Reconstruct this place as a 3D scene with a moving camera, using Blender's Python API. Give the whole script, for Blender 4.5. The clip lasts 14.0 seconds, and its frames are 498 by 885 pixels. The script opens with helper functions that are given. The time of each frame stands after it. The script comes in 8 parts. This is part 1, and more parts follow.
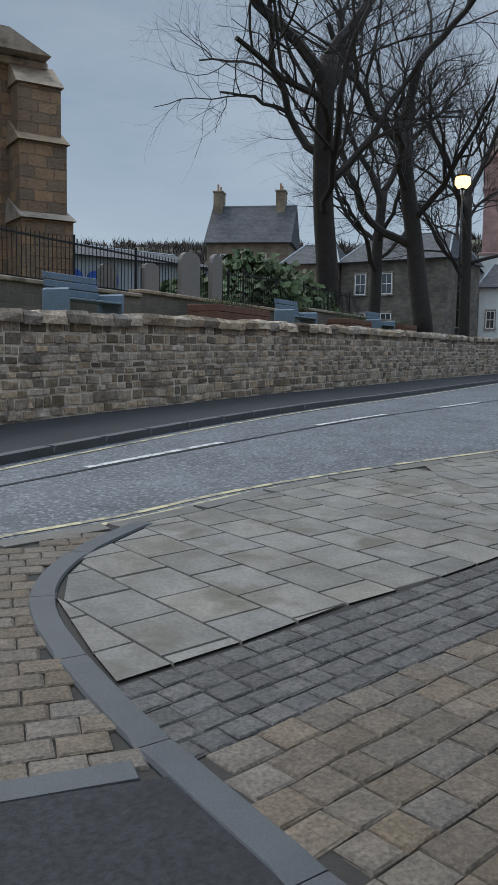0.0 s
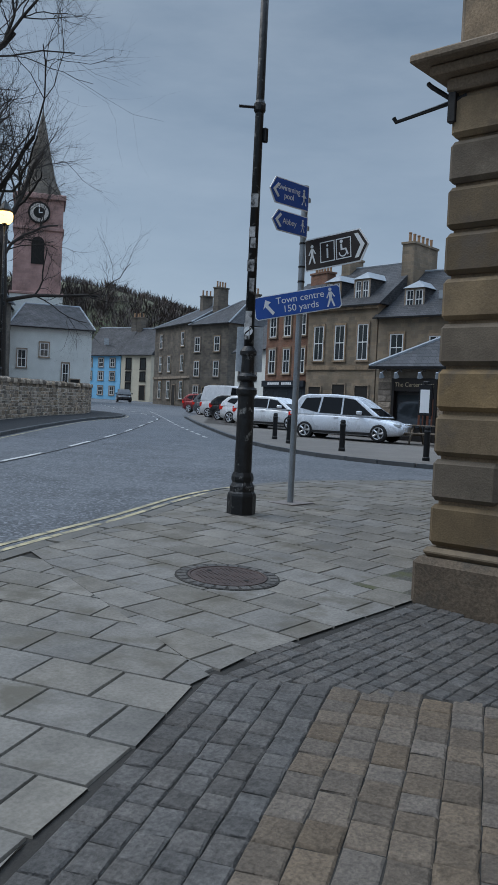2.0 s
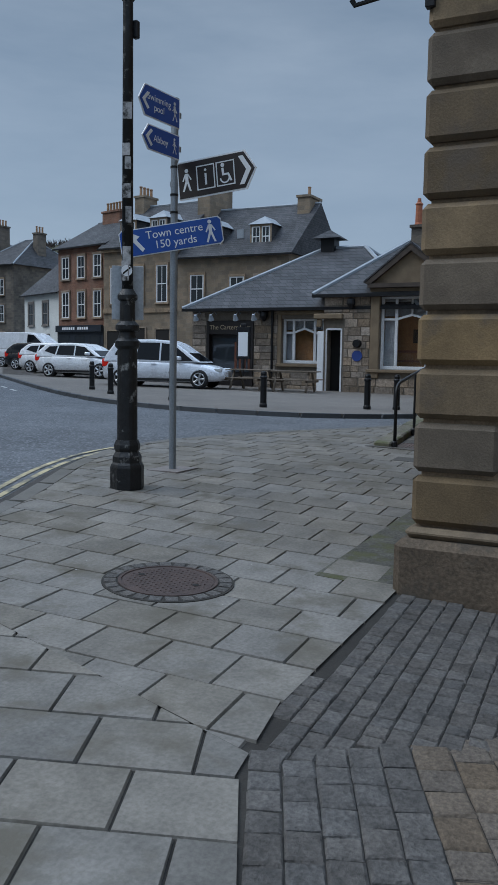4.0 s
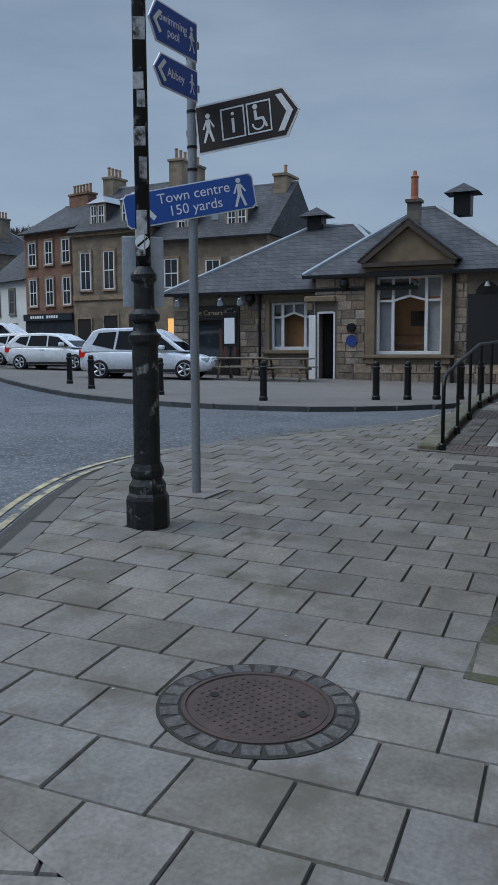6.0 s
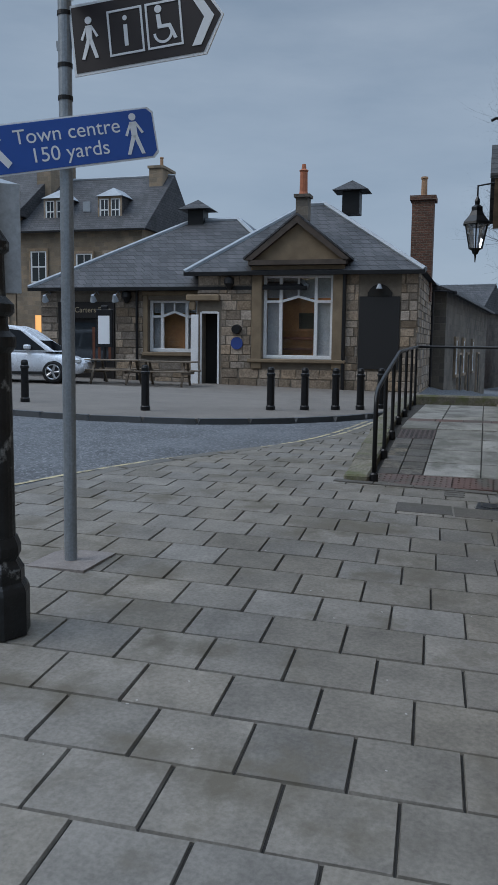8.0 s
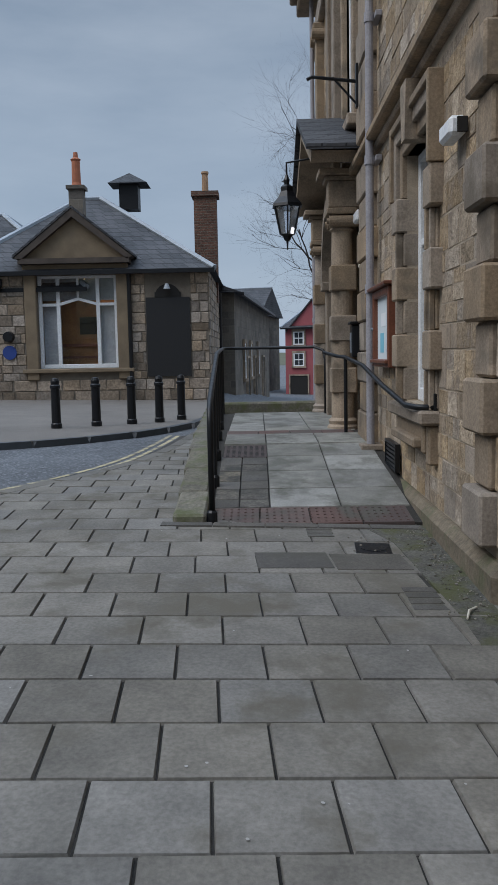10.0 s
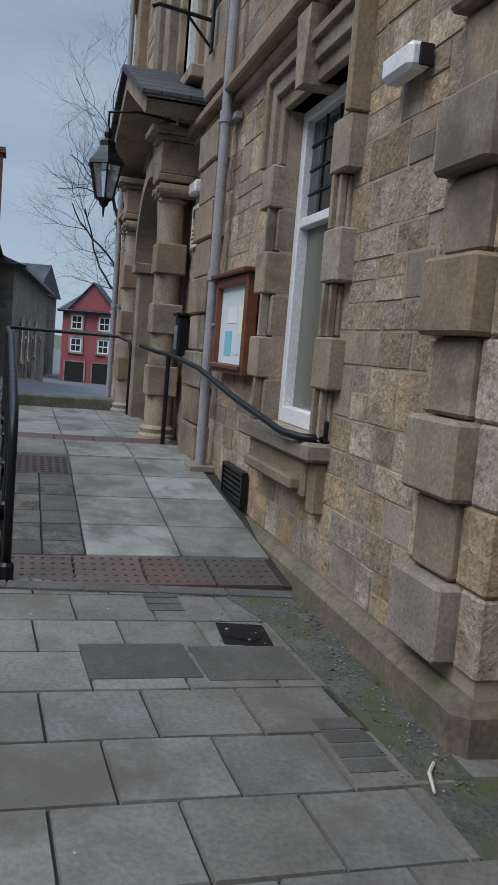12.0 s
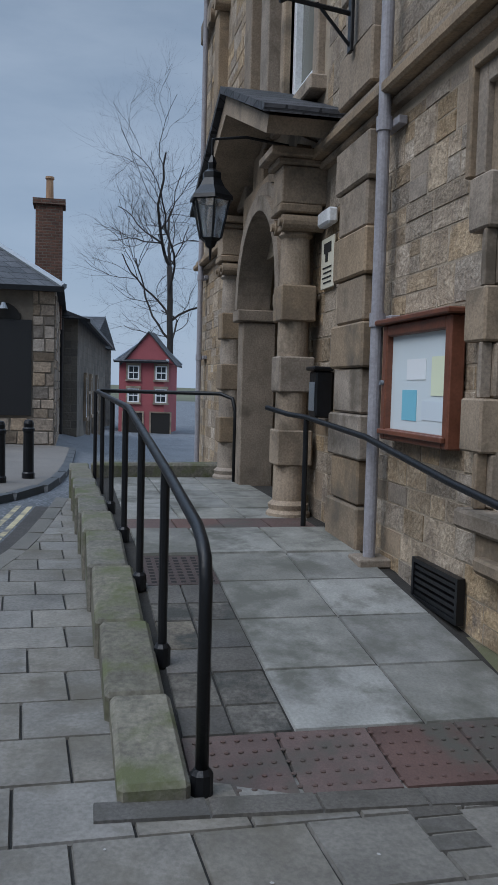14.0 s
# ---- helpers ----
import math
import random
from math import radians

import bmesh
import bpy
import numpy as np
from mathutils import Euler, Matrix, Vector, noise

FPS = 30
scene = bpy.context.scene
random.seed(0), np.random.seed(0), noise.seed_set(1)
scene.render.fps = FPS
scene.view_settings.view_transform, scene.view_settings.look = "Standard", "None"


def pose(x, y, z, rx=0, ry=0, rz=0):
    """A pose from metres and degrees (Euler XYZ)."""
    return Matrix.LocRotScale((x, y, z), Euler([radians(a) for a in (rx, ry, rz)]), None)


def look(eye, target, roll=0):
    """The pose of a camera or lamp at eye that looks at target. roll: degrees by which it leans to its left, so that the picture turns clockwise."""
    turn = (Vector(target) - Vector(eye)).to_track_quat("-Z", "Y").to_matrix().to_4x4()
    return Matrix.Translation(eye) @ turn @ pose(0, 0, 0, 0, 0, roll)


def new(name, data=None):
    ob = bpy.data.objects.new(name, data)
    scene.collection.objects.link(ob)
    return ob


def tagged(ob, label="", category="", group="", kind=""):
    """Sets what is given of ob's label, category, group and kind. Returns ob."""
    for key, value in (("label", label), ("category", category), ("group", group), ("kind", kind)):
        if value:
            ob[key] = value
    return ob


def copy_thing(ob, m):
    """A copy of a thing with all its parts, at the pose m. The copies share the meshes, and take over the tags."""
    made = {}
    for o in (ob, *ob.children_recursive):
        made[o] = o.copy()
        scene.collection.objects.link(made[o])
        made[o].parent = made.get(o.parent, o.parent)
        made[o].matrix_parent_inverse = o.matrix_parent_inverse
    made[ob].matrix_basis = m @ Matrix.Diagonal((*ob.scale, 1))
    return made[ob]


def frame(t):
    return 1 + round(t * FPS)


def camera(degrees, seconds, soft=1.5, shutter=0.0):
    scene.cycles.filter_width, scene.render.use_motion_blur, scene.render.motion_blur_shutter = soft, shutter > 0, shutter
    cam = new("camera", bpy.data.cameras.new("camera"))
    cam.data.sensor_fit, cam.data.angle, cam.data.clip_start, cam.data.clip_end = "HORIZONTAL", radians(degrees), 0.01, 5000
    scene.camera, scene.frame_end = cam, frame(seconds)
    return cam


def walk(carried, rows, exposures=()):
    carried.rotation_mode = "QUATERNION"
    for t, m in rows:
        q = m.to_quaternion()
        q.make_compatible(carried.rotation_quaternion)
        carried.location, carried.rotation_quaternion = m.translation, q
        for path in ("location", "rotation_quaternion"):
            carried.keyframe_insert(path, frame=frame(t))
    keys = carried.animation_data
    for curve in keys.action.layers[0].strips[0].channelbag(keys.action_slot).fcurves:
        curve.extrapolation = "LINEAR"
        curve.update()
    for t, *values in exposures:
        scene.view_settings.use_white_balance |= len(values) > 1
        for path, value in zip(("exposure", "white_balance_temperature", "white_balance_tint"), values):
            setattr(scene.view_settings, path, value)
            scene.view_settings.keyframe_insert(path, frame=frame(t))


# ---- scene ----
cam = camera(33.1, 14.0)
PATH = [
    (0, (-6.031, -4.965, 1.21), (-5.436, -3.066, 1.013), 1.0),
    (0.5, (-6.059, -4.612, 1.32), (-5.112, -2.856, 1.175), 1.5),
    (1, (-6.028, -4.216, 1.345), (-4.817, -2.628, 1.246), 1.7),
    (1.5, (-5.913, -3.762, 1.408), (-4.531, -2.318, 1.328), 2.4),
    (2, (-5.913, -3.312, 1.447), (-4.403, -2.002, 1.371), 2.7),
    (2.5, (-5.809, -2.85, 1.411), (-4.233, -1.623, 1.31), 2.9),
    (3, (-5.728, -2.389, 1.471), (-4.103, -1.235, 1.315), 3.2),
    (3.5, (-5.652, -1.953, 1.527), (-3.935, -0.942, 1.348), 1.8),
    (3.7, (-5.567, -1.79, 1.52), (-3.817, -0.839, 1.337), 1.4),
    (5.8, (-4.072, -0.216, 1.643), (-2.239, 0.552, 1.419), 0.3),
    (6, (-3.934, -0.066, 1.619), (-2.125, 0.754, 1.388), -0.3),
    (6.5, (-3.581, 0.335, 1.653), (-1.814, 1.241, 1.415), -1.8),
    (7, (-3.138, 0.586, 1.649), (-1.299, 1.339, 1.422), -1.0),
    (7.2, (-2.932, 0.657, 1.702), (-1.062, 1.328, 1.477), -0.1),
    (9.3, (-0.543, 1.578, 1.602), (1.417, 1.899, 1.361), 0.1),
    (9.4, (-0.467, 1.604, 1.613), (1.5, 1.874, 1.372), 0.3),
    (9.5, (-0.378, 1.621, 1.625), (1.595, 1.847, 1.387), -0.2),
    (10, (0.186, 1.714, 1.61), (2.175, 1.736, 1.398), -1.1),
    (10.5, (0.681, 1.889, 1.616), (2.669, 1.822, 1.417), -0.5),
    (11, (1.137, 2.015, 1.692), (3.117, 1.808, 1.504), 0.4),
    (11.5, (1.653, 2.005, 1.687), (3.605, 1.624, 1.481), 2.6),
    (12, (2.106, 2.067, 1.64), (4.023, 1.538, 1.424), 4.8),
    (12.5, (2.55, 2.134, 1.682), (4.452, 1.555, 1.465), 3.6),
    (13, (3.053, 2.17, 1.739), (4.973, 1.637, 1.561), 3.2),
    (13.5, (3.478, 2.385, 1.746), (5.418, 1.919, 1.61), 2.4),
    (14, (3.872, 2.591, 1.782), (5.825, 2.181, 1.652), 1.5),
]
walk(cam, [(t, look(eye, target, roll)) for t, eye, target, roll in PATH], [(0, 0.24, 6600, 10), (3, 0.0, 6050, 9), (7, 0.0, 6150, 10), (9.5, 0.2, 6400, 11), (11, 0.2, 6350, 12), (12, 0.28, 6300, 12), (12.5, 0.58, 6250, 12), (13, 0.55, 6200, 12), (13.5, 0.3, 6100, 11), (14, 0.15, 6050, 11)])

# ---- world, sun and exposure ----
world = bpy.data.worlds.new("world")
scene.world = world
world.use_nodes = True
wn, wl = world.node_tree.nodes, world.node_tree.links
wn.clear()
w_out, w_bg, w_bg2, w_mix = wn.new("ShaderNodeOutputWorld"), wn.new("ShaderNodeBackground"), wn.new("ShaderNodeBackground"), wn.new("ShaderNodeMixShader")
sky = wn.new("ShaderNodeTexSky")
sky.sky_type, sky.sun_disc, sky.sun_elevation, sky.sun_rotation = "NISHITA", False, radians(9), radians(200)
w_bg.inputs[1].default_value = 0.08
wl.new(sky.outputs[0], w_bg.inputs[0])
# a closed cloud deck: grey-blue, paler low down, with soft streaks
w_tc, w_map, w_no, w_ramp = wn.new("ShaderNodeTexCoord"), wn.new("ShaderNodeMapping"), wn.new("ShaderNodeTexNoise"), wn.new("ShaderNodeValToRGB")
w_map.inputs["Scale"].default_value = (1.2, 1.2, 4.5)
w_no.inputs["Scale"].default_value, w_no.inputs["Detail"].default_value, w_no.inputs["Roughness"].default_value = 2.4, 6, 0.55
wl.new(w_tc.outputs["Generated"], w_map.inputs[0]); wl.new(w_map.outputs[0], w_no.inputs["Vector"])
w_ramp.color_ramp.elements[0].position, w_ramp.color_ramp.elements[0].color = 0.26, (0.225, 0.305, 0.415, 1)
w_ramp.color_ramp.elements[1].position, w_ramp.color_ramp.elements[1].color = 0.78, (0.45, 0.53, 0.63, 1)
wl.new(w_no.outputs[0], w_ramp.inputs[0])
w_sep, w_low, w_lowmix = wn.new("ShaderNodeSeparateXYZ"), wn.new("ShaderNodeMapRange"), wn.new("ShaderNodeMixRGB")
wl.new(w_tc.outputs["Generated"], w_sep.inputs[0]); wl.new(w_sep.outputs[2], w_low.inputs[0])
w_low.inputs[1].default_value, w_low.inputs[2].default_value, w_low.inputs[3].default_value, w_low.inputs[4].default_value = 0.0, 0.42, 0.75, 0.0
w_lowmix.inputs[2].default_value = (0.48, 0.6, 0.76, 1)
wl.new(w_low.outputs[0], w_lowmix.inputs[0]); wl.new(w_ramp.outputs[0], w_lowmix.inputs[1]); w_high = wn.new("ShaderNodeMapRange")
w_high.interpolation_type = "SMOOTHSTEP"
w_high.inputs[1].default_value, w_high.inputs[2].default_value, w_high.inputs[3].default_value, w_high.inputs[4].default_value = 0.4, 0.95, 0.8, 4.5   # the deck is brightest overhead
wl.new(w_sep.outputs[2], w_high.inputs[0]); wl.new(w_high.outputs[0], w_bg2.inputs[1])
wl.new(w_lowmix.outputs[0], w_bg2.inputs[0])
w_mix.inputs[0].default_value = 0.85
wl.new(w_bg.outputs[0], w_mix.inputs[1]); wl.new(w_bg2.outputs[0], w_mix.inputs[2]); wl.new(w_mix.outputs[0], w_out.inputs[0])
sun = new("sun", bpy.data.lights.new("sun", "SUN"))
sun.data.energy, sun.data.angle, sun.data.color = 1.5, radians(40), (1.0, 0.95, 0.88)
sun.rotation_euler = (radians(42), 0, radians(208))

# ---- helpers of this scene ----
def smin(a, b, k):
    h = max(k - abs(a - b), 0) / k
    return min(a, b) - h * h * k * 0.25

def lie(x, y):
    """Height of the footways."""
    lane = 0.04 * max(0.0, min(x, 62) - 17) * max(0.0, min(1.0, (3.0 - y) / 2.0))    # the lane beside the pub runs downhill
    near = max(0.0, min(1.0, (14.0 - x) / 6.0))
    return smin(max(0.018 * x + 0.008 * max(x, 0) * near + 0.046 * y, -0.4), 0.15 + 0.04 * near + 0.004 * x + 0.018 * y + 0.012 * min(x, 0), 0.08) - lane

def up(x, y):
    d = 0.1
    return Vector((-(lie(x + d, y) - lie(x - d, y)) / (2 * d), -(lie(x, y + d) - lie(x, y - d)) / (2 * d), 1)).normalized()

def on_ground(x, y, turn=0.0, lift=0.0, base=None):
    """Pose on the sloping footway, turned about its normal (degrees)."""
    n = up(x, y)
    a = radians(turn)
    ax = Vector((math.cos(a), math.sin(a), 0)); ax = (ax - n * ax.dot(n)).normalized(); ay = n.cross(ax)
    m = Matrix((ax, ay, n)).transposed().to_4x4()
    m.translation = (x, y, (lie(x, y) if base is None else base) + lift)
    return m

def link_mesh(name, bm, mat, smooth=False):
    me = bpy.data.meshes.new(name)
    bm.to_mesh(me); bm.free()
    for m in (mat if isinstance(mat, (list, tuple)) else [mat]):
        me.materials.append(m)
    if smooth:
        me.polygons.foreach_set("use_smooth", [True] * len(me.polygons))
    return me

def part(name, bm, mat, parent=None, label="", smooth=False, m=None):
    ob = new(name, link_mesh(name, bm, mat, smooth))
    if parent is not None:
        ob.parent = parent
    if m is not None:
        ob.matrix_local = m
    if label:
        ob["label"] = label
    return ob

def thing(name, label, category, m=None, group="", kind=""):
    ob = new(name)
    ob.empty_display_size = 0.2
    if m is not None:
        ob.matrix_world = m
    return tagged(ob, label, category, group, kind)

def box(bm, x0, x1, y0, y1, z0, z1, bev=0.0, mi=0):
    r = bmesh.ops.create_cube(bm, size=1.0, matrix=Matrix.Translation(((x0 + x1) / 2, (y0 + y1) / 2, (z0 + z1) / 2)) @ Matrix.Diagonal((abs(x1 - x0), abs(y1 - y0), abs(z1 - z0), 1)))
    fs = {f for v in r["verts"] for f in v.link_faces}
    if bev:
        es = {e for f in fs for e in f.edges}
        out = bmesh.ops.bevel(bm, geom=list(es), offset=bev, segments=1, affect="EDGES", profile=0.5)
        fs = set(out["faces"]) | {f for f in fs if f.is_valid}
    for f in fs:
        f.material_index = mi
    return bm

def boxes(*rows, bev=0.0):
    bm = bmesh.new()
    for r in rows:
        box(bm, *r, bev=bev)
    return bm

def rod(bm, p, q, r0, r1=None, n=10, caps=True):
    r1 = r0 if r1 is None else r1
    p, q = Vector(p), Vector(q)
    d = (q - p).normalized()
    a = d.orthogonal().normalized(); b = d.cross(a)
    c0 = [bm.verts.new(p + r0 * (math.cos(i * 2 * math.pi / n) * a + math.sin(i * 2 * math.pi / n) * b)) for i in range(n)]
    c1 = [bm.verts.new(q + r1 * (math.cos(i * 2 * math.pi / n) * a + math.sin(i * 2 * math.pi / n) * b)) for i in range(n)]
    for i in range(n):
        bm.faces.new((c0[i], c0[(i + 1) % n], c1[(i + 1) % n], c1[i]))
    if caps:
        bm.faces.new(c0[::-1]); bm.faces.new(c1)
    return bm

def tube(bm, pts, r, n=8):
    """A pipe along points, with mitred bends."""
    pts = [Vector(p) for p in pts]
    rings, ref = [], None
    for i, p in enumerate(pts):
        d = ((pts[i + 1] - p) if i == 0 else (p - pts[i - 1]) if i == len(pts) - 1 else (pts[i + 1] - p).normalized() + (p - pts[i - 1]).normalized()).normalized()
        a = d.orthogonal() if ref is None else ref - d * ref.dot(d)
        a.normalize(); ref = a; b = d.cross(a)
        rr = r[i] if isinstance(r, (list, tuple)) else r
        rings.append([bm.verts.new(p + rr * (math.cos(k * 2 * math.pi / n) * a + math.sin(k * 2 * math.pi / n) * b)) for k in range(n)])
    for s, t in zip(rings, rings[1:]):
        for k in range(n):
            bm.faces.new((s[k], s[(k + 1) % n], t[(k + 1) % n], t[k]))
    bm.faces.new(rings[0][::-1]); bm.faces.new(rings[-1])
    return bm

def turned(bm, prof, n=16, cx=0.0, cy=0.0, z0=0.0):
    """A lathe of (radius, height) rows about the vertical."""
    rings = [[bm.verts.new((cx + r * math.cos(2 * math.pi * k / n), cy + r * math.sin(2 * math.pi * k / n), z0 + z)) for k in range(n)] for r, z in prof]
    for s, t in zip(rings, rings[1:]):
        for k in range(n):
            bm.faces.new((s[k], s[(k + 1) % n], t[(k + 1) % n], t[k]))
    bm.faces.new(rings[0][::-1]); bm.faces.new(rings[-1])
    return bm

def slab_poly(bm, pts, h, axis=2):
    """A flat outline in x,y given thickness h upwards (axis 2), or an outline in x,z given thickness h along y (axis 1)."""
    lo = [bm.verts.new((p[0], p[1], p[2]) if len(p) == 3 else ((p[0], p[1], 0) if axis == 2 else (p[0], 0, p[1]))) for p in pts]
    f = bm.faces.new(lo)
    out = bmesh.ops.extrude_face_region(bm, geom=[f])
    bmesh.ops.translate(bm, vec=(0, 0, h) if axis == 2 else (0, h, 0), verts=[v for v in out["geom"] if isinstance(v, bmesh.types.BMVert)])
    bmesh.ops.recalc_face_normals(bm, faces=bm.faces[:])
    return bm

def sheet(name, poly, mat, lift, thick, step, label="", category=""):
    """A paved area that follows the lie of the land, with a skirt."""
    bm = bmesh.new()
    f = bm.faces.new([bm.verts.new((x, y, 0)) for x, y in poly])
    bmesh.ops.triangulate(bm, faces=[f])
    for ax in (0, 1):
        lo, hi = min(p[ax] for p in poly), max(p[ax] for p in poly)
        v = lo + step
        while v < hi:
            co, no = [0, 0, 0], [0, 0, 0]
            co[ax], no[ax] = v, 1
            bmesh.ops.bisect_plane(bm, geom=bm.verts[:] + bm.edges[:] + bm.faces[:], plane_co=co, plane_no=no)
            v += step
    for v in bm.verts:
        v.co.z = lie(v.co.x, v.co.y) + lift
    rim = [e for e in bm.edges if e.is_boundary]
    ex = bmesh.ops.extrude_edge_only(bm, edges=rim)
    for v in ex["geom"]:
        if isinstance(v, bmesh.types.BMVert):
            v.co.z -= thick
    bmesh.ops.recalc_face_normals(bm, faces=bm.faces[:])
    ob = part(name, bm, mat)
    return tagged(ob, label, category, kind="structure")

# ---- materials ----
def mat(name, col, rough=0.8, var=0.25, scale=8.0, bump=0.3, fine=60.0, metal=0.0, alt=None, rand=0.0, island=False, spec=0.35, speck=0.35, stain=None, stain_at=0.62):
    """Base colour with variation at two scales, grain relief, and change from piece to piece."""
    m = bpy.data.materials.new(name)
    m.use_nodes = True
    n, l = m.node_tree.nodes, m.node_tree.links
    b = n["Principled BSDF"]
    b.inputs["Roughness"].default_value, b.inputs["Metallic"].default_value, b.inputs["Specular IOR Level"].default_value = rough, metal, spec
    tc = n.new("ShaderNodeTexCoord")
    big, small = n.new("ShaderNodeTexNoise"), n.new("ShaderNodeTexNoise")
    src = tc.outputs["Object"]
    if rand:
        oi, add = n.new("ShaderNodeObjectInfo"), n.new("ShaderNodeVectorMath")
        add.operation = "MULTIPLY_ADD"
        geo = n.new("ShaderNodeNewGeometry")
        l.new(geo.outputs["Position"], add.inputs[0])
        add.inputs[1].default_value = (1, 1, 1)
        l.new(oi.outputs["Random"], add.inputs[2])
        src = add.outputs[0]
    for t, s, d in ((big, scale * 0.25, 4), (small, fine, 6)):
        t.inputs["Scale"].default_value, t.inputs["Detail"].default_value, t.inputs["Roughness"].default_value = s, d, 0.6
        l.new(src, t.inputs["Vector"])
    mid = n.new("ShaderNodeTexNoise"); mid.inputs["Scale"].default_value = scale; mid.inputs["Detail"].default_value = 5
    l.new(src, mid.inputs["Vector"])
    ramp = n.new("ShaderNodeValToRGB")
    c = Vector(col)
    a2 = Vector(alt) if alt else c * (1 + var)
    ramp.color_ramp.elements[0].position, ramp.color_ramp.elements[1].position = 0.32, 0.7
    ramp.color_ramp.elements[0].color, ramp.color_ramp.elements[1].color = (*(c * (1 - var)), 1), (*a2, 1)
    mixv = n.new("ShaderNodeMath"); mixv.operation = "MULTIPLY_ADD"; mixv.inputs[1].default_value = 0.5
    half = n.new("ShaderNodeMath"); half.operation = "MULTIPLY"; half.inputs[1].default_value = 0.5
    l.new(mid.outputs[0], half.inputs[0]); l.new(big.outputs[0], mixv.inputs[0]); l.new(half.outputs[0], mixv.inputs[2])
    l.new(mixv.outputs[0], ramp.inputs[0])
    last = ramp.outputs[0]
    sp = n.new("ShaderNodeMixRGB"); sp.blend_type = "MULTIPLY"; sp.inputs[0].default_value = speck
    gr = n.new("ShaderNodeValToRGB"); gr.color_ramp.elements[0].position, gr.color_ramp.elements[1].position = 0.35, 0.65
    gr.color_ramp.elements[0].color = (0.55, 0.55, 0.55, 1); gr.color_ramp.elements[1].color = (1.2, 1.2, 1.2, 1)
    l.new(small.outputs[0], gr.inputs[0]); l.new(last, sp.inputs[1]); l.new(gr.outputs[0], sp.inputs[2]); last = sp.outputs[0]
    if rand or island:
        hs, r2, r3 = n.new("ShaderNodeHueSaturation"), n.new("ShaderNodeMapRange"), n.new("ShaderNodeMapRange")
        who = n.new("ShaderNodeNewGeometry").outputs["Random Per Island"] if island else oi.outputs["Random"]
        k = rand or 0.3
        r2.inputs[3].default_value, r2.inputs[4].default_value = 1 - k, 1 + k
        wn2 = n.new("ShaderNodeTexWhiteNoise"); wn2.noise_dimensions = "1D"
        l.new(who, wn2.inputs["W"]); l.new(wn2.outputs["Value"], r3.inputs[0])
        r3.inputs[3].default_value, r3.inputs[4].default_value = 0.75, 1.3
        l.new(who, r2.inputs[0]); l.new(r2.outputs[0], hs.inputs["Value"]); l.new(r3.outputs[0], hs.inputs["Saturation"]); l.new(last, hs.inputs["Color"])
        last = hs.outputs[0]
    if stain:
        sn, sr, sm = n.new("ShaderNodeTexNoise"), n.new("ShaderNodeValToRGB"), n.new("ShaderNodeMixRGB")
        sn.inputs["Scale"].default_value, sn.inputs["Detail"].default_value, sn.inputs["Roughness"].default_value = scale * 0.45, 7, 0.65
        geo2 = n.new("ShaderNodeNewGeometry"); l.new(geo2.outputs["Position"], sn.inputs["Vector"])
        sr.color_ramp.elements[0].position, sr.color_ramp.elements[1].position = stain_at - 0.07, stain_at + 0.07
        l.new(sn.outputs[0], sr.inputs[0]); l.new(sr.outputs[0], sm.inputs[0]); l.new(last, sm.inputs[1]); sm.inputs[2].default_value = (*stain, 1)
        last = sm.outputs[0]
    l.new(last, b.inputs["Base Color"])
    if bump:
        bp = n.new("ShaderNodeBump"); bp.inputs["Strength"].default_value = bump; bp.inputs["Distance"].default_value = 0.02
        hsum = n.new("ShaderNodeMath"); hsum.operation = "MULTIPLY_ADD"; hsum.inputs[1].default_value = 0.5
        l.new(small.outputs[0], hsum.inputs[0]); l.new(mid.outputs[0], hsum.inputs[2]); l.new(hsum.outputs[0], bp.inputs["Height"]); l.new(bp.outputs[0], b.inputs["Normal"])
    rr = n.new("ShaderNodeMapRange"); rr.inputs[3].default_value, rr.inputs[4].default_value = max(rough - 0.12, 0.03), min(rough + 0.12, 1)
    l.new(mid.outputs[0], rr.inputs[0]); l.new(rr.outputs[0], b.inputs["Roughness"])
    return m

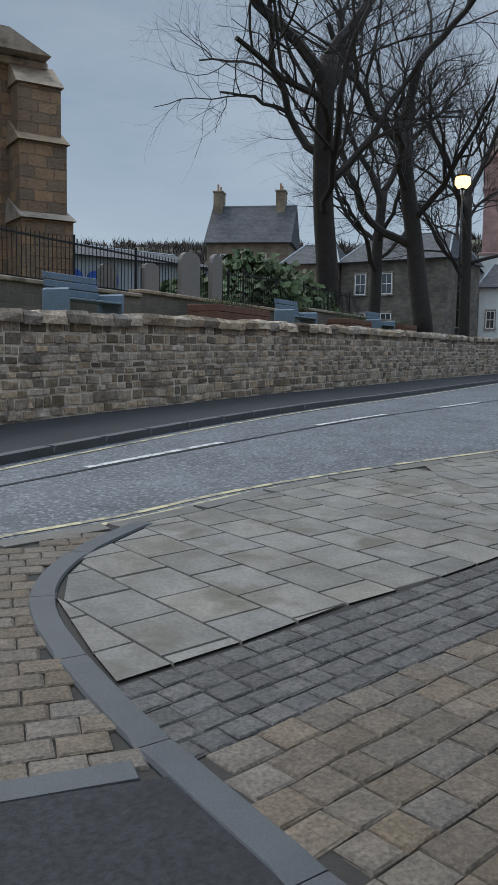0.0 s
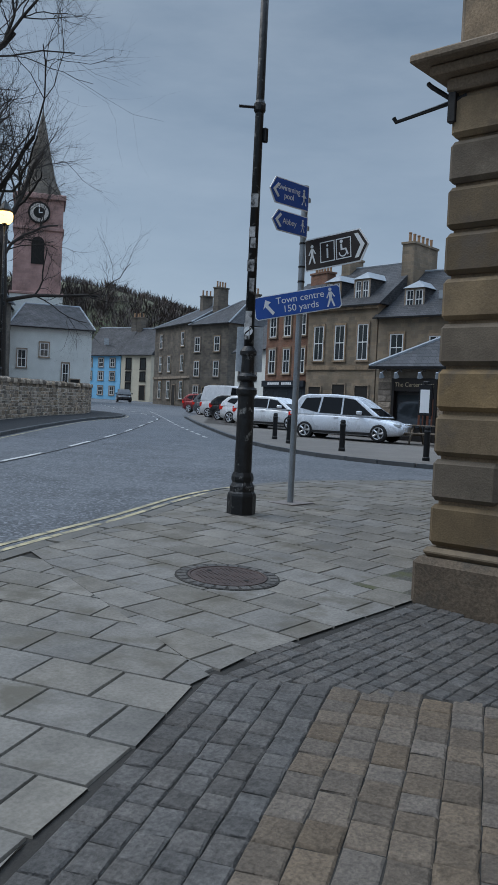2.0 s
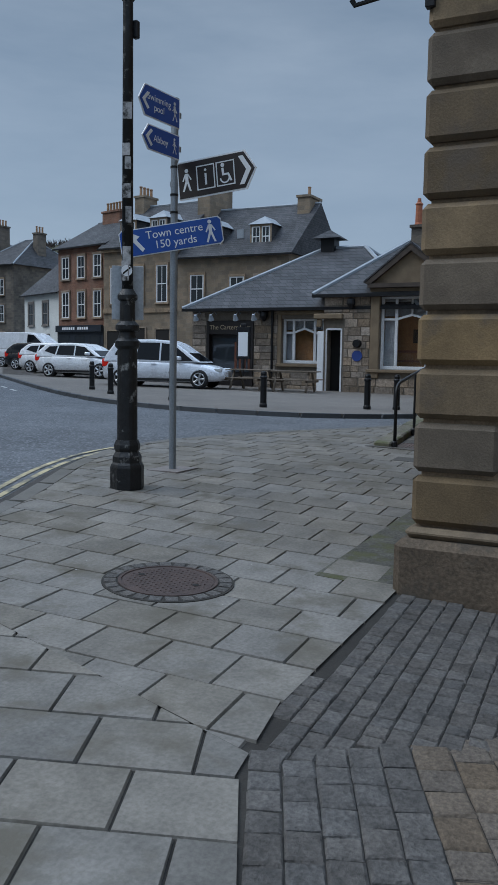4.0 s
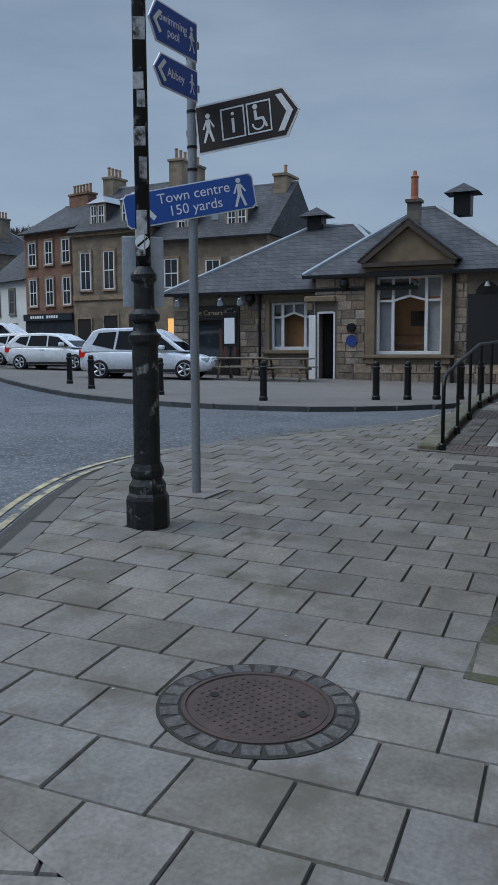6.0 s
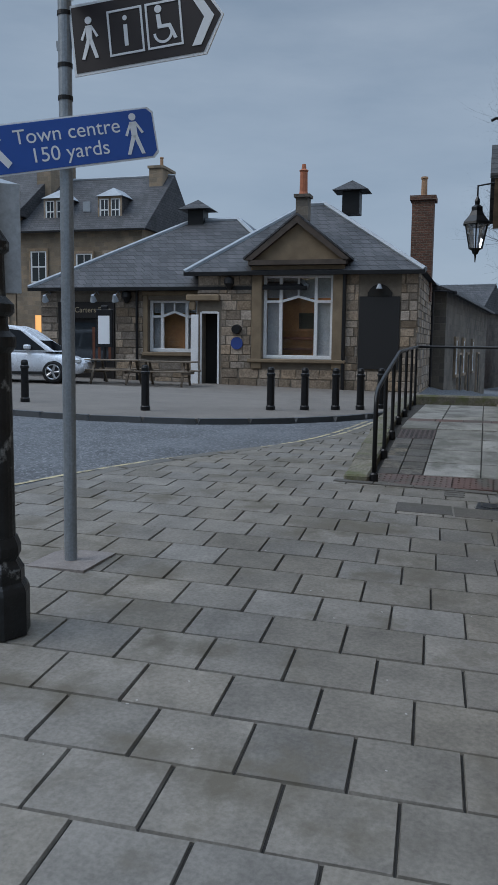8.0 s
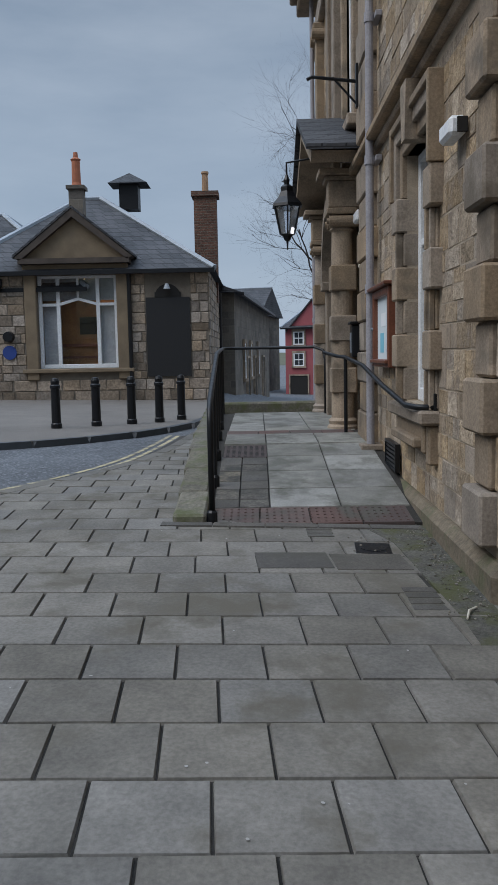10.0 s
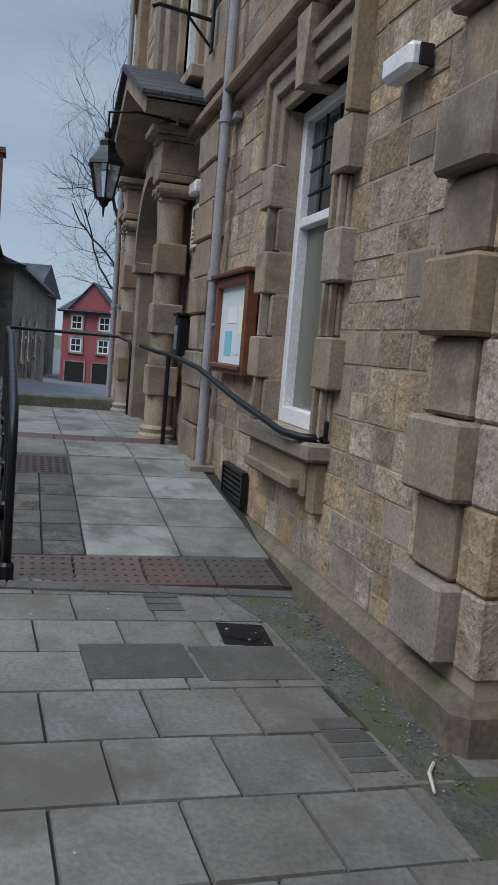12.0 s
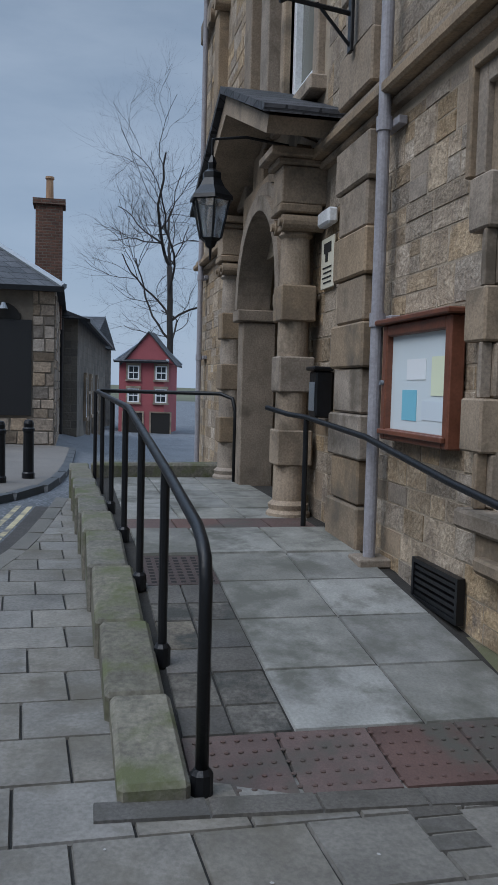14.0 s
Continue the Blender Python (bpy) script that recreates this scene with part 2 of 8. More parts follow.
def coursed(name, cols, mortar, bw, bh, rough=0.9, bump=0.6, gap=0.012, offset=0.5):
    """Masonry, slates or bricks seen from afar: coursed pieces in the object's own upright axes (x along, z up)."""
    m = bpy.data.materials.new(name)
    m.use_nodes = True
    n, l = m.node_tree.nodes, m.node_tree.links
    b = n["Principled BSDF"]; b.inputs["Roughness"].default_value = rough; b.inputs["Specular IOR Level"].default_value = 0.3
    tc, sep, com, addn = n.new("ShaderNodeTexCoord"), n.new("ShaderNodeSeparateXYZ"), n.new("ShaderNodeCombineXYZ"), n.new("ShaderNodeMath")
    l.new(tc.outputs["Object"], sep.inputs[0]); addn.operation = "ADD"
    l.new(sep.outputs[0], addn.inputs[0]); l.new(sep.outputs[1], addn.inputs[1]); l.new(addn.outputs[0], com.inputs[0]); l.new(sep.outputs[2], com.inputs[1])
    br, no, mx, hv = n.new("ShaderNodeTexBrick"), n.new("ShaderNodeTexNoise"), n.new("ShaderNodeMixRGB"), n.new("ShaderNodeTexNoise")
    br.inputs["Scale"].default_value, br.inputs["Brick Width"].default_value, br.inputs["Row Height"].default_value = 1.0, bw, bh
    br.inputs["Mortar Size"].default_value, br.inputs["Mortar Smooth"].default_value, br.offset, br.squash = gap, 0.3, offset, 1.0
    br.inputs["Color1"].default_value, br.inputs["Color2"].default_value, br.inputs["Mortar"].default_value = (*cols[0], 1), (*cols[1], 1), (*mortar, 1)
    br.inputs["Bias"].default_value = 0.0
    wob = n.new("ShaderNodeVectorMath"); wob.operation = "MULTIPLY_ADD"
    wno = n.new("ShaderNodeTexNoise"); wno.inputs["Scale"].default_value = 1.5; l.new(com.outputs[0], wno.inputs["Vector"])
    l.new(wno.outputs["Color"], wob.inputs[0]); wob.inputs[1].default_value = (bw * 0.25, bh * 0.25, 0); l.new(com.outputs[0], wob.inputs[2])
    l.new(wob.outputs[0], br.inputs["Vector"])
    no.inputs["Scale"].default_value, no.inputs["Detail"].default_value = 0.7, 6
    hv.inputs["Scale"].default_value, hv.inputs["Detail"].default_value = 14, 5
    l.new(tc.outputs["Object"], no.inputs["Vector"]); l.new(tc.outputs["Object"], hv.inputs["Vector"])
    mx.blend_type, mx.inputs[0].default_value = "MULTIPLY", 0.8
    rp = n.new("ShaderNodeValToRGB"); rp.color_ramp.elements[0].position, rp.color_ramp.elements[1].position = 0.3, 0.7
    rp.color_ramp.elements[0].color, rp.color_ramp.elements[1].color = (0.55, 0.54, 0.52, 1), (1.25, 1.22, 1.18, 1)
    l.new(no.outputs[0], rp.inputs[0]); l.new(br.outputs["Color"], mx.inputs[1]); l.new(rp.outputs[0], mx.inputs[2])
    mx2 = n.new("ShaderNodeMixRGB"); mx2.blend_type, mx2.inputs[0].default_value = "MULTIPLY", 0.5
    rp2 = n.new("ShaderNodeValToRGB"); rp2.color_ramp.elements[0].color, rp2.color_ramp.elements[1].color = (0.5, 0.5, 0.5, 1), (1.4, 1.4, 1.4, 1)
    l.new(hv.outputs[0], rp2.inputs[0]); l.new(mx.outputs[0], mx2.inputs[1]); l.new(rp2.outputs[0], mx2.inputs[2]); l.new(mx2.outputs[0], b.inputs["Base Color"])
    bp, sb = n.new("ShaderNodeBump"), n.new("ShaderNodeMath")
    bp.inputs["Strength"].default_value, bp.inputs["Distance"].default_value = bump, 0.03
    sb.operation = "MULTIPLY_ADD"; sb.inputs[1].default_value = -1.0
    l.new(br.outputs["Fac"], sb.inputs[0]); l.new(hv.outputs[0], sb.inputs[2]); l.new(sb.outputs[0], bp.inputs["Height"]); l.new(bp.outputs[0], b.inputs["Normal"])
    return m

def plain(name, col, rough=0.5, metal=0.0, emit=0.0, spec=0.5, trans=0.0):
    m = bpy.data.materials.new(name)
    m.use_nodes = True
    b = m.node_tree.nodes["Principled BSDF"]
    b.inputs["Base Color"].default_value, b.inputs["Roughness"].default_value, b.inputs["Metallic"].default_value = (*col, 1), rough, metal
    b.inputs["Specular IOR Level"].default_value = spec
    b.inputs["Transmission Weight"].default_value = trans
    if emit:
        b.inputs["Emission Color"].default_value, b.inputs["Emission Strength"].default_value = (*col, 1), emit
    return m

M_ASPH = mat("asphalt", (0.085, 0.092, 0.102), 0.72, 0.35, 2.0, 1.6, 20, speck=1.0, alt=(0.135, 0.143, 0.155), stain=(0.065, 0.068, 0.074), stain_at=0.6)
def chippings(m, scale, pale, share):
    """Pale stone chips that show in a worn surface dressing."""
    n, l = m.node_tree.nodes, m.node_tree.links
    b = n["Principled BSDF"]
    old = b.inputs["Base Color"].links[0].from_socket
    vo, ra, mx, tc = n.new("ShaderNodeTexVoronoi"), n.new("ShaderNodeValToRGB"), n.new("ShaderNodeMixRGB"), n.new("ShaderNodeTexCoord")
    vo.inputs["Scale"].default_value = scale
    sp = n.new("ShaderNodeSeparateColor")
    l.new(tc.outputs["Object"], vo.inputs["Vector"]); l.new(vo.outputs["Color"], sp.inputs[0]); l.new(sp.outputs[0], ra.inputs[0])
    ra.color_ramp.elements[0].position, ra.color_ramp.elements[1].position = 1 - share, min(1.0, 1 - share + 0.25)
    l.new(ra.outputs[0], mx.inputs[0]); l.new(old, mx.inputs[1]); mx.inputs[2].default_value = (*pale, 1)
    l.new(mx.outputs[0], b.inputs["Base Color"])
chippings(M_ASPH, 38.0, (0.2, 0.21, 0.225), 0.26)
M_TAR = mat("dark_tarmac", (0.024, 0.025, 0.027), 0.85, 0.35, 3.0, 1.0, 35, speck=0.9)
M_PATH = mat("worn_footway", (0.15, 0.135, 0.12), 0.85, 0.2, 2.0, 0.4, 120)
M_JOINT = mat("joint_sand", (0.034, 0.031, 0.027), 0.95, 0.3, 6.0, 0.4, 90)
M_SLAB = mat("paving_slab", (0.178, 0.167, 0.149), 0.85, 0.26, 4.0, 0.35, 45, rand=0.13, speck=0.45, spec=0.2, stain=(0.115, 0.104, 0.084), stain_at=0.58)
M_SETT = mat("grey_sett", (0.094, 0.088, 0.082), 0.82, 0.3, 14.0, 1.0, 50, rand=0.2, speck=0.85)
M_BROWN = mat("brown_block", (0.136, 0.11, 0.085), 0.85, 0.24, 12.0, 1.0, 55, rand=0.17, speck=0.85)
M_KERB = mat("kerb_stone", (0.13, 0.122, 0.108), 0.75, 0.2, 5.0, 0.35, 110, rand=0.12)
M_DKERB = mat("dark_kerb_stone", (0.062, 0.066, 0.07), 0.6, 0.2, 5.0, 0.35, 110, rand=0.12)
M_YEL = mat("worn_yellow_paint", (0.42, 0.36, 0.22), 0.7, 0.3, 9, 0.3, 60, stain=(0.1, 0.1, 0.095), stain_at=0.54)
M_WHITELINE = mat("worn_white_paint", (0.5, 0.5, 0.48), 0.7, 0.3, 14, 0.3, 90, stain=(0.1, 0.1, 0.1), stain_at=0.56)
M_STONE = mat("sandstone_block", (0.385, 0.292, 0.2), 0.92, 0.3, 9.0, 1.6, 34, rand=0.3, speck=0.7, alt=(0.46, 0.37, 0.27), stain=(0.21, 0.165, 0.125), stain_at=0.6)
M_DRESS = mat("dressed_sandstone", (0.285, 0.226, 0.168), 0.85, 0.26, 4.0, 0.4, 50, rand=0.16, speck=0.55, stain=(0.13, 0.105, 0.078), stain_at=0.58)
M_MORTAR = mat("lime_mortar", (0.34, 0.28, 0.21), 0.95, 0.2, 8.0, 0.5, 80)
M_RUB = mat("rubble_stone", (0.31, 0.25, 0.19), 0.9, 0.4, 7.0, 1.4, 22, rand=0.6, speck=0.7, stain=(0.13, 0.11, 0.095), stain_at=0.64)
M_RUBJ = mat("rubble_joined", (0.31, 0.25, 0.19), 0.9, 0.4, 7.0, 1.4, 22, rand=0.6, speck=0.7, island=True, stain=(0.13, 0.11, 0.095), stain_at=0.64)
M_PUBS = mat("pub_stone", (0.28, 0.228, 0.178), 0.9, 0.3, 6.0, 1.0, 18, rand=0.4, speck=0.7)
M_MOSS = mat("mossy_stone", (0.15, 0.14, 0.115), 0.9, 0.3, 6.0, 0.8, 30, rand=0.15, speck=0.7, stain=(0.095, 0.102, 0.05), stain_at=0.55)
M_IRON = mat("black_iron", (0.007, 0.0075, 0.009), 0.42, 0.3, 10, 0.2, 60, spec=0.35)
M_LAMPP = mat("flaking_black_paint", (0.012, 0.013, 0.014), 0.45, 0.3, 16, 0.4, 40, stain=(0.3, 0.3, 0.29), stain_at=0.655)
M_QUOIN = mat("corner_stone", (0.175, 0.134, 0.088), 0.85, 0.3, 4.0, 0.4, 70, rand=0.3, stain=(0.1, 0.08, 0.06), stain_at=0.58)
M_GALV = mat("galvanised_steel", (0.26, 0.29, 0.32), 0.45, 0.12, 6, 0.1, 60, metal=0.5)
M_SLATE = coursed("slate", ((0.042, 0.045, 0.052), (0.072, 0.074, 0.082)), (0.02, 0.021, 0.024), 0.3, 0.16, 0.7, 0.6, 0.012)
M_LEAD = mat("lead_flashing", (0.27, 0.3, 0.33), 0.5, 0.15, 4, 0.1, 50)
M_WHITE = mat("white_paint", (0.72, 0.73, 0.74), 0.45, 0.06, 6, 0.06, 40)
M_GLASS = plain("window_glass", (0.03, 0.036, 0.042), 0.06, 0, 0, 0.8)
M_FROST = plain("obscured_glass", (0.13, 0.13, 0.105), 0.22, 0, 0, 0.6)
# near-black for black parts; also colours in the shade of unlit rooms
M_DARK = plain("black_and_unlit", (0.012, 0.011, 0.01), 0.9)
M_RED = mat("terracotta", (0.36, 0.13, 0.07), 0.8, 0.2, 6, 0.2, 60)
M_WOOD = mat("weathered_wood", (0.16, 0.13, 0.1), 0.85, 0.25, 9, 0.4, 60)
M_BARK = mat("bark", (0.034, 0.029, 0.026), 0.95, 0.35, 7, 0.9, 30)
M_GRASS = mat("rough_grass", (0.07, 0.085, 0.035), 0.95, 0.35, 1.5, 0.8, 30, alt=(0.13, 0.12, 0.06))
M_HILL = mat("hill_field", (0.085, 0.085, 0.05), 1.0, 0.3, 0.05, 0.2, 1.0)
M_WOODS = mat("winter_wood", (0.06, 0.05, 0.046), 1.0, 0.4, 0.2, 0.4, 3.0, alt=(0.12, 0.098, 0.09), island=True, rand=0.35)
M_BLUE = plain("sign_blue", (0.012, 0.07, 0.33), 0.4)
M_SIGNW = plain("sign_white", (0.72, 0.74, 0.76), 0.45)
M_SIGNK = plain("sign_brown_black", (0.02, 0.013, 0.012), 0.45)
M_RENDERW = mat("white_render", (0.62, 0.64, 0.62), 0.9, 0.1, 1.0, 0.2, 20)
M_RENDERB = mat("blue_render", (0.25, 0.55, 0.8), 0.9, 0.1, 1.0, 0.2, 20)
M_RENDERC = mat("cream_render", (0.6, 0.54, 0.42), 0.9, 0.1, 1.0, 0.2, 20)
M_RENDERG = mat("grey_render", (0.2, 0.185, 0.17), 0.9, 0.15, 1.0, 0.3, 20)
M_RENDERR = mat("red_render", (0.3, 0.085, 0.092), 0.9, 0.15, 1.0, 0.2, 20)
M_ASHLAR = coursed("far_stone", ((0.27, 0.215, 0.155), (0.19, 0.16, 0.125)), (0.23, 0.2, 0.16), 0.55, 0.27)
M_GREYST = coursed("grey_stone", ((0.17, 0.15, 0.125), (0.11, 0.1, 0.09)), (0.16, 0.145, 0.125), 0.5, 0.25)
M_PINKST = coursed("pink_stone", ((0.42, 0.27, 0.25), (0.35, 0.23, 0.215)), (0.36, 0.25, 0.23), 0.6, 0.3)
M_BRICK = coursed("red_brick", ((0.26, 0.13, 0.085), (0.2, 0.1, 0.07)), (0.2, 0.16, 0.13), 0.23, 0.075)
M_WARM = plain("lit_room", (1.0, 0.5, 0.16), 0.9, 0, 0.55)

# ---- ground ----
def ground():
    """One sheet of road level that reaches the horizon; hills rise in the distance."""
    ticks = [0]
    s = 1.5
    while ticks[-1] < 900:
        ticks.append(ticks[-1] + s); s *= 1.09
    xs = sorted([10 - t for t in ticks[1:]] + [10 + t for t in ticks])
    ys = sorted([8 - t for t in ticks[1:]] + [8 + t for t in ticks])
    bm = bmesh.new()
    def h(x, y):
        z = lie(x, y) - 0.1
        d = math.hypot(x - 20, y - 20)
        far = max(0.0, d - 190)
        toward = max(0.0, min(1.0, (math.degrees(math.atan2(y, x + 6)) - 13) / 14)) if y > 0 else 0.0
        if d > 110:
            z = z + (min(z, 2.6) - z) * min(1, (d - 110) / 60)
        n = 0.75 + 0.5 * noise.noise(Vector((x / 130, y / 130, 0)))
        return z + toward * n * 76 * (1 - math.exp(-far / 130))
    grid = [[bm.verts.new((x, y, h(x, y))) for x in xs] for y in ys]
    for a, b in zip(grid, grid[1:]):
        for i in range(len(xs) - 1):
            f = bm.faces.new((a[i], a[i + 1], b[i + 1], b[i]))
            c = f.calc_center_median()
            f.material_index = 1 if math.hypot(c.x - 20, c.y - 20) > 165 else 0
            f.smooth = True
    ob = part("ground", bm, [M_ASPH, M_HILL])
    tagged(ob, "worn grey asphalt road that runs on to green hills", "ground", kind="structure")
    return h
hill_height = ground()

def wood_belt():
    """Bare winter woods on the far hills: many small uneven crowns of twig wedges."""
    rng = random.Random(4)
    bm = bmesh.new()
    for k in range(9000):
        a = radians(rng.uniform(14, 112)); d = rng.choice((rng.uniform(250, 330), rng.uniform(300, 520), rng.uniform(420, 560)))
        x, y = 0 + d * math.cos(a), 0 + d * math.sin(a)
        if noise.noise(Vector((x / 70, y / 70, 3))) < -0.22 and d < 400:
            continue
        z = hill_height(x, y); s = rng.uniform(2.4, 5.2)
        for j in range(22):
            b = rng.uniform(0, 6.28); l = s * rng.uniform(0.7, 1.25); w = s * 0.042
            p = Vector((x + rng.uniform(-2, 2), y + rng.uniform(-2, 2), z - 1))
            tip = p + Vector((math.cos(b) * s * rng.uniform(0.1, 1.0), math.sin(b) * s * rng.uniform(0.1, 1.0), l * rng.uniform(0.6, 1.1)))
            side = Vector((-math.sin(b), math.cos(b), 0)) * w
            m1 = (p + tip) / 2 + Vector((0, 0, l * 0.12))
            vs = [bm.verts.new(q) for q in (p, m1 + side, tip, m1 - side)]
            bm.faces.new(vs)
    tagged(part("winter_woods", bm, M_WOODS), "bare brown winter woods along the far hillside", "woods", kind="stuff")
wood_belt()

NEAR = [(-9.5, -1.2), (-5.9, 0.97), (-5.22, 1.27), (-4.57, 1.58), (-3.87, 2.08), (-2.84, 2.61), (-1.57, 3.14), (-0.27, 3.62), (0.74, 3.96), (1.83, 4.44), (2.6, 4.78), (3.8, 5.17), (4.7, 5.26), (5.65, 5.17), (7.25, 4.74), (8.57, 4.2), (9.6, 3.7), (10.8, 3.3), (12.2, 3.05), (15.2, 2.8)]
def along(pts, step):
    """Points at even steps along a polyline, with the heading at each."""
    out, left = [], 0.0
    for (ax, ay), (bx, by) in zip(pts, pts[1:]):
        L = math.hypot(bx - ax, by - ay); s = left
        while s < L:
            out.append((ax + (bx - ax) * s / L, ay + (by - ay) * s / L, math.degrees(math.atan2(by - ay, bx - ax)))); s += step
        left = s - L
    return out
def smooth_line(pts, times=2):
    for _ in range(times):
        q = [pts[0]]
        for a, b in zip(pts, pts[1:]):
            q += [(a[0] * 0.75 + b[0] * 0.25, a[1] * 0.75 + b[1] * 0.25), (a[0] * 0.25 + b[0] * 0.75, a[1] * 0.25 + b[1] * 0.75)]
        pts = q + [pts[-1]]
    return pts
def beside(pts, d):
    """The polyline moved d metres to its left."""
    out = []
    for i, p in enumerate(pts):
        a, b = pts[max(i - 1, 0)], pts[min(i + 1, len(pts) - 1)]
        L = math.hypot(b[0] - a[0], b[1] - a[1]) or 1
        out.append((p[0] - (b[1] - a[1]) / L * d, p[1] + (b[0] - a[0]) / L * d))
    return out
KERB = smooth_line(NEAR)
FOOT = KERB + [(15.2, 0.0), (-0.3, -0.2), (-0.3, -12.0), (-14.0, -12.0), (-14.0, -3.4)]
pavement = sheet("pavement", FOOT, M_JOINT, -0.014, 0.2, 1.0, "dark sanded bed under the stone paving of the footway", "pavement")

def strip(name, pts, d0, d1, lift, material, label, category, gaps=None):
    """A painted or laid band that follows a line on the road."""
    a, b = beside(pts, d0), beside(pts, d1)
    bm = bmesh.new()
    L = [bm.verts.new((x, y, lie(x, y) + lift)) for x, y in a]
    R = [bm.verts.new((x, y, lie(x, y) + lift)) for x, y in b]
    for i in range(len(L) - 1):
        if gaps is None or (i // gaps) % 2 == 0:
            bm.faces.new((R[i], R[i + 1], L[i + 1], L[i]))
    bmesh.ops.recalc_face_normals(bm, faces=bm.faces[:])
    for f in bm.faces:
        if f.normal.z < 0:
            f.normal_flip()
    return tagged(part(name, bm, material), label, category, kind="structure")
fine = [(x, y) for x, y, _ in along(KERB, 0.3)]
strip("yellow_line", fine, 0.28, 0.35, -0.094, M_YEL, "worn double yellow line beside the kerb", "road marking")
strip("yellow_line_outer", fine, 0.43, 0.5, -0.094, M_YEL, "worn double yellow line beside the kerb", "road marking")
strip("gutter", fine, 0.005, 0.25, -0.096, mat("damp_gutter", (0.055, 0.05, 0.045), 0.85, 0.3, 6, 0.6, 50, speck=0.8), "dark damp gutter along the kerb", "gutter")

# far footway with its wall
WALL = smooth_line([(-22, -8.5), (-12, 1.4), (-5.9, 7.5), (-1.6, 11.6), (4.2, 17.0), (11.8, 24.7), (18, 30.3), (22.8, 33.6), (26, 37), (27, 44), (24, 56)], 1)
FARK = beside(WALL, -2.0)
strip("far_pavement", [(x, y) for x, y, _ in along(WALL, 0.8)], -2.0, 0.1, 0.0, M_TAR, "dark tarmac footway under the rubble wall", "pavement")
strip("yellow_line_far", [(x, y) for x, y, _ in along(FARK, 0.5)], -0.3, -0.23, -0.094, M_YEL, "faint yellow line beside the far kerb", "road marking")
mid_line = [(x, y) for x, y, _ in along(smooth_line([(-9, 1.2), (-5, 4.2), (0.8, 8.8), (5.9, 12.7), (13, 19), (21, 26.5), (28, 33), (34, 42), (40, 52), (50, 66)]), 0.5)]
strip("centre_line", mid_line, -0.05, 0.05, -0.093, M_WHITELINE, "worn dashed white line along the middle of the road", "road marking", 5)
strip("road_seam", mid_line, -0.12, -0.07, -0.094, M_TAR, "dark tarred seam along the road", "road marking")

ISLE = smooth_line([(31, 34), (24, 26), (17.5, 18.2), (15.0, 15.0), (13.0, 12.0), (12.1, 9.2), (12.35, 6.6), (13.2, 5.2), (14.3, 4.2), (15.6, 3.35), (17.6, 2.75), (24.3, 2.6)])
island = sheet("forecourt", ISLE + [(24.3, 26), (46, 46)], M_PATH, 0.0, 0.2, 2.0, "worn grey paved forecourt in front of the pub", "pavement")
strip("yellow_line_isle", [(x, y) for x, y, _ in along(ISLE, 0.4)], 0.25, 0.32, -0.093, M_YEL, "worn yellow line round the forecourt kerb", "road marking")
strip("parking_line", [(x, y) for x, y, _ in along(smooth_line([(15.5, 17.2), (22, 25.5), (30, 35), (38, 45)]), 0.45)], 0, 0.12, -0.092, M_WHITELINE, "dashed white parking line at the edge of the road", "road marking", 2)

# ---- pieces of paving ----
def unit_block(name, material, cham=0.06, top=True, rough=0.0, seed=1, worn=False):
    """A piece one unit square with eased edges; its top lies at zero."""
    rng = random.Random(seed)
    bm = bmesh.new()
    j = lambda s: rng.uniform(-s, s)
    lo = [bm.verts.new((x, y, -1)) for x, y in ((-.5, -.5), (.5, -.5), (.5, .5), (-.5, .5))]
    mi = [bm.verts.new((x + j(rough), y + j(rough), -0.35)) for x, y in ((-.5, -.5), (.5, -.5), (.5, .5), (-.5, .5))]
    if worn:
        for v in mi: v.co.z = -0.16
    c = 0.5 - cham
    hi = [bm.verts.new((x + j(rough), y + j(rough), j(rough))) for x, y in ((-c, -c), (c, -c), (c, c), (-c, c))]
    rings = (lo, mi, hi)
    if worn:        # tumbled edges: a further ring, drawn in at the corners
        d = c - 0.06
        rings = (lo, mi, hi, [bm.verts.new((math.copysign(d, v.co.x) + j(rough), math.copysign(d, v.co.y) + j(rough), 0.05 + j(rough))) for v in hi])
        for v in hi:
            v.co.z -= 0.05
    for s, t in zip(rings, rings[1:]):
        for i in range(4):
            bm.faces.new((s[i], s[(i + 1) % 4], t[(i + 1) % 4], t[i]))
    bm.faces.new(rings[-1])
    return link_mesh(name, bm, material)

def piece(name, me, parent, m):
    ob = new(name, me)
    ob.parent = parent
    ob.matrix_local = m
    return ob

class Stuff:
    """Pieces past those that are objects of their own, joined."""
    def __init__(self): self.v, self.f = [], []
    def add(self, me, m):
        n = len(self.v)
        self.v += [tuple(m @ v.co) for v in me.vertices]
        self.f += [[n + i for i in p.vertices] for p in me.polygons if len(p.vertices) > 2]
    def done(self, name, material, label, parent=None, category=""):
        me = bpy.data.meshes.new(name); me.from_pydata(self.v, [], self.f); me.materials.append(material)
        ob = new(name, me)
        if parent is not None: ob.parent = parent
        if label: ob["label"] = label
        ob["kind"] = "stuff"
        return ob

def inside(poly, x, y):
    c = False
    for (ax, ay), (bx, by) in zip(poly, poly[1:] + poly[:1]):
        if (ay > y) != (by > y) and x < (bx - ax) * (y - ay) / (by - ay) + ax:
            c = not c
    return c

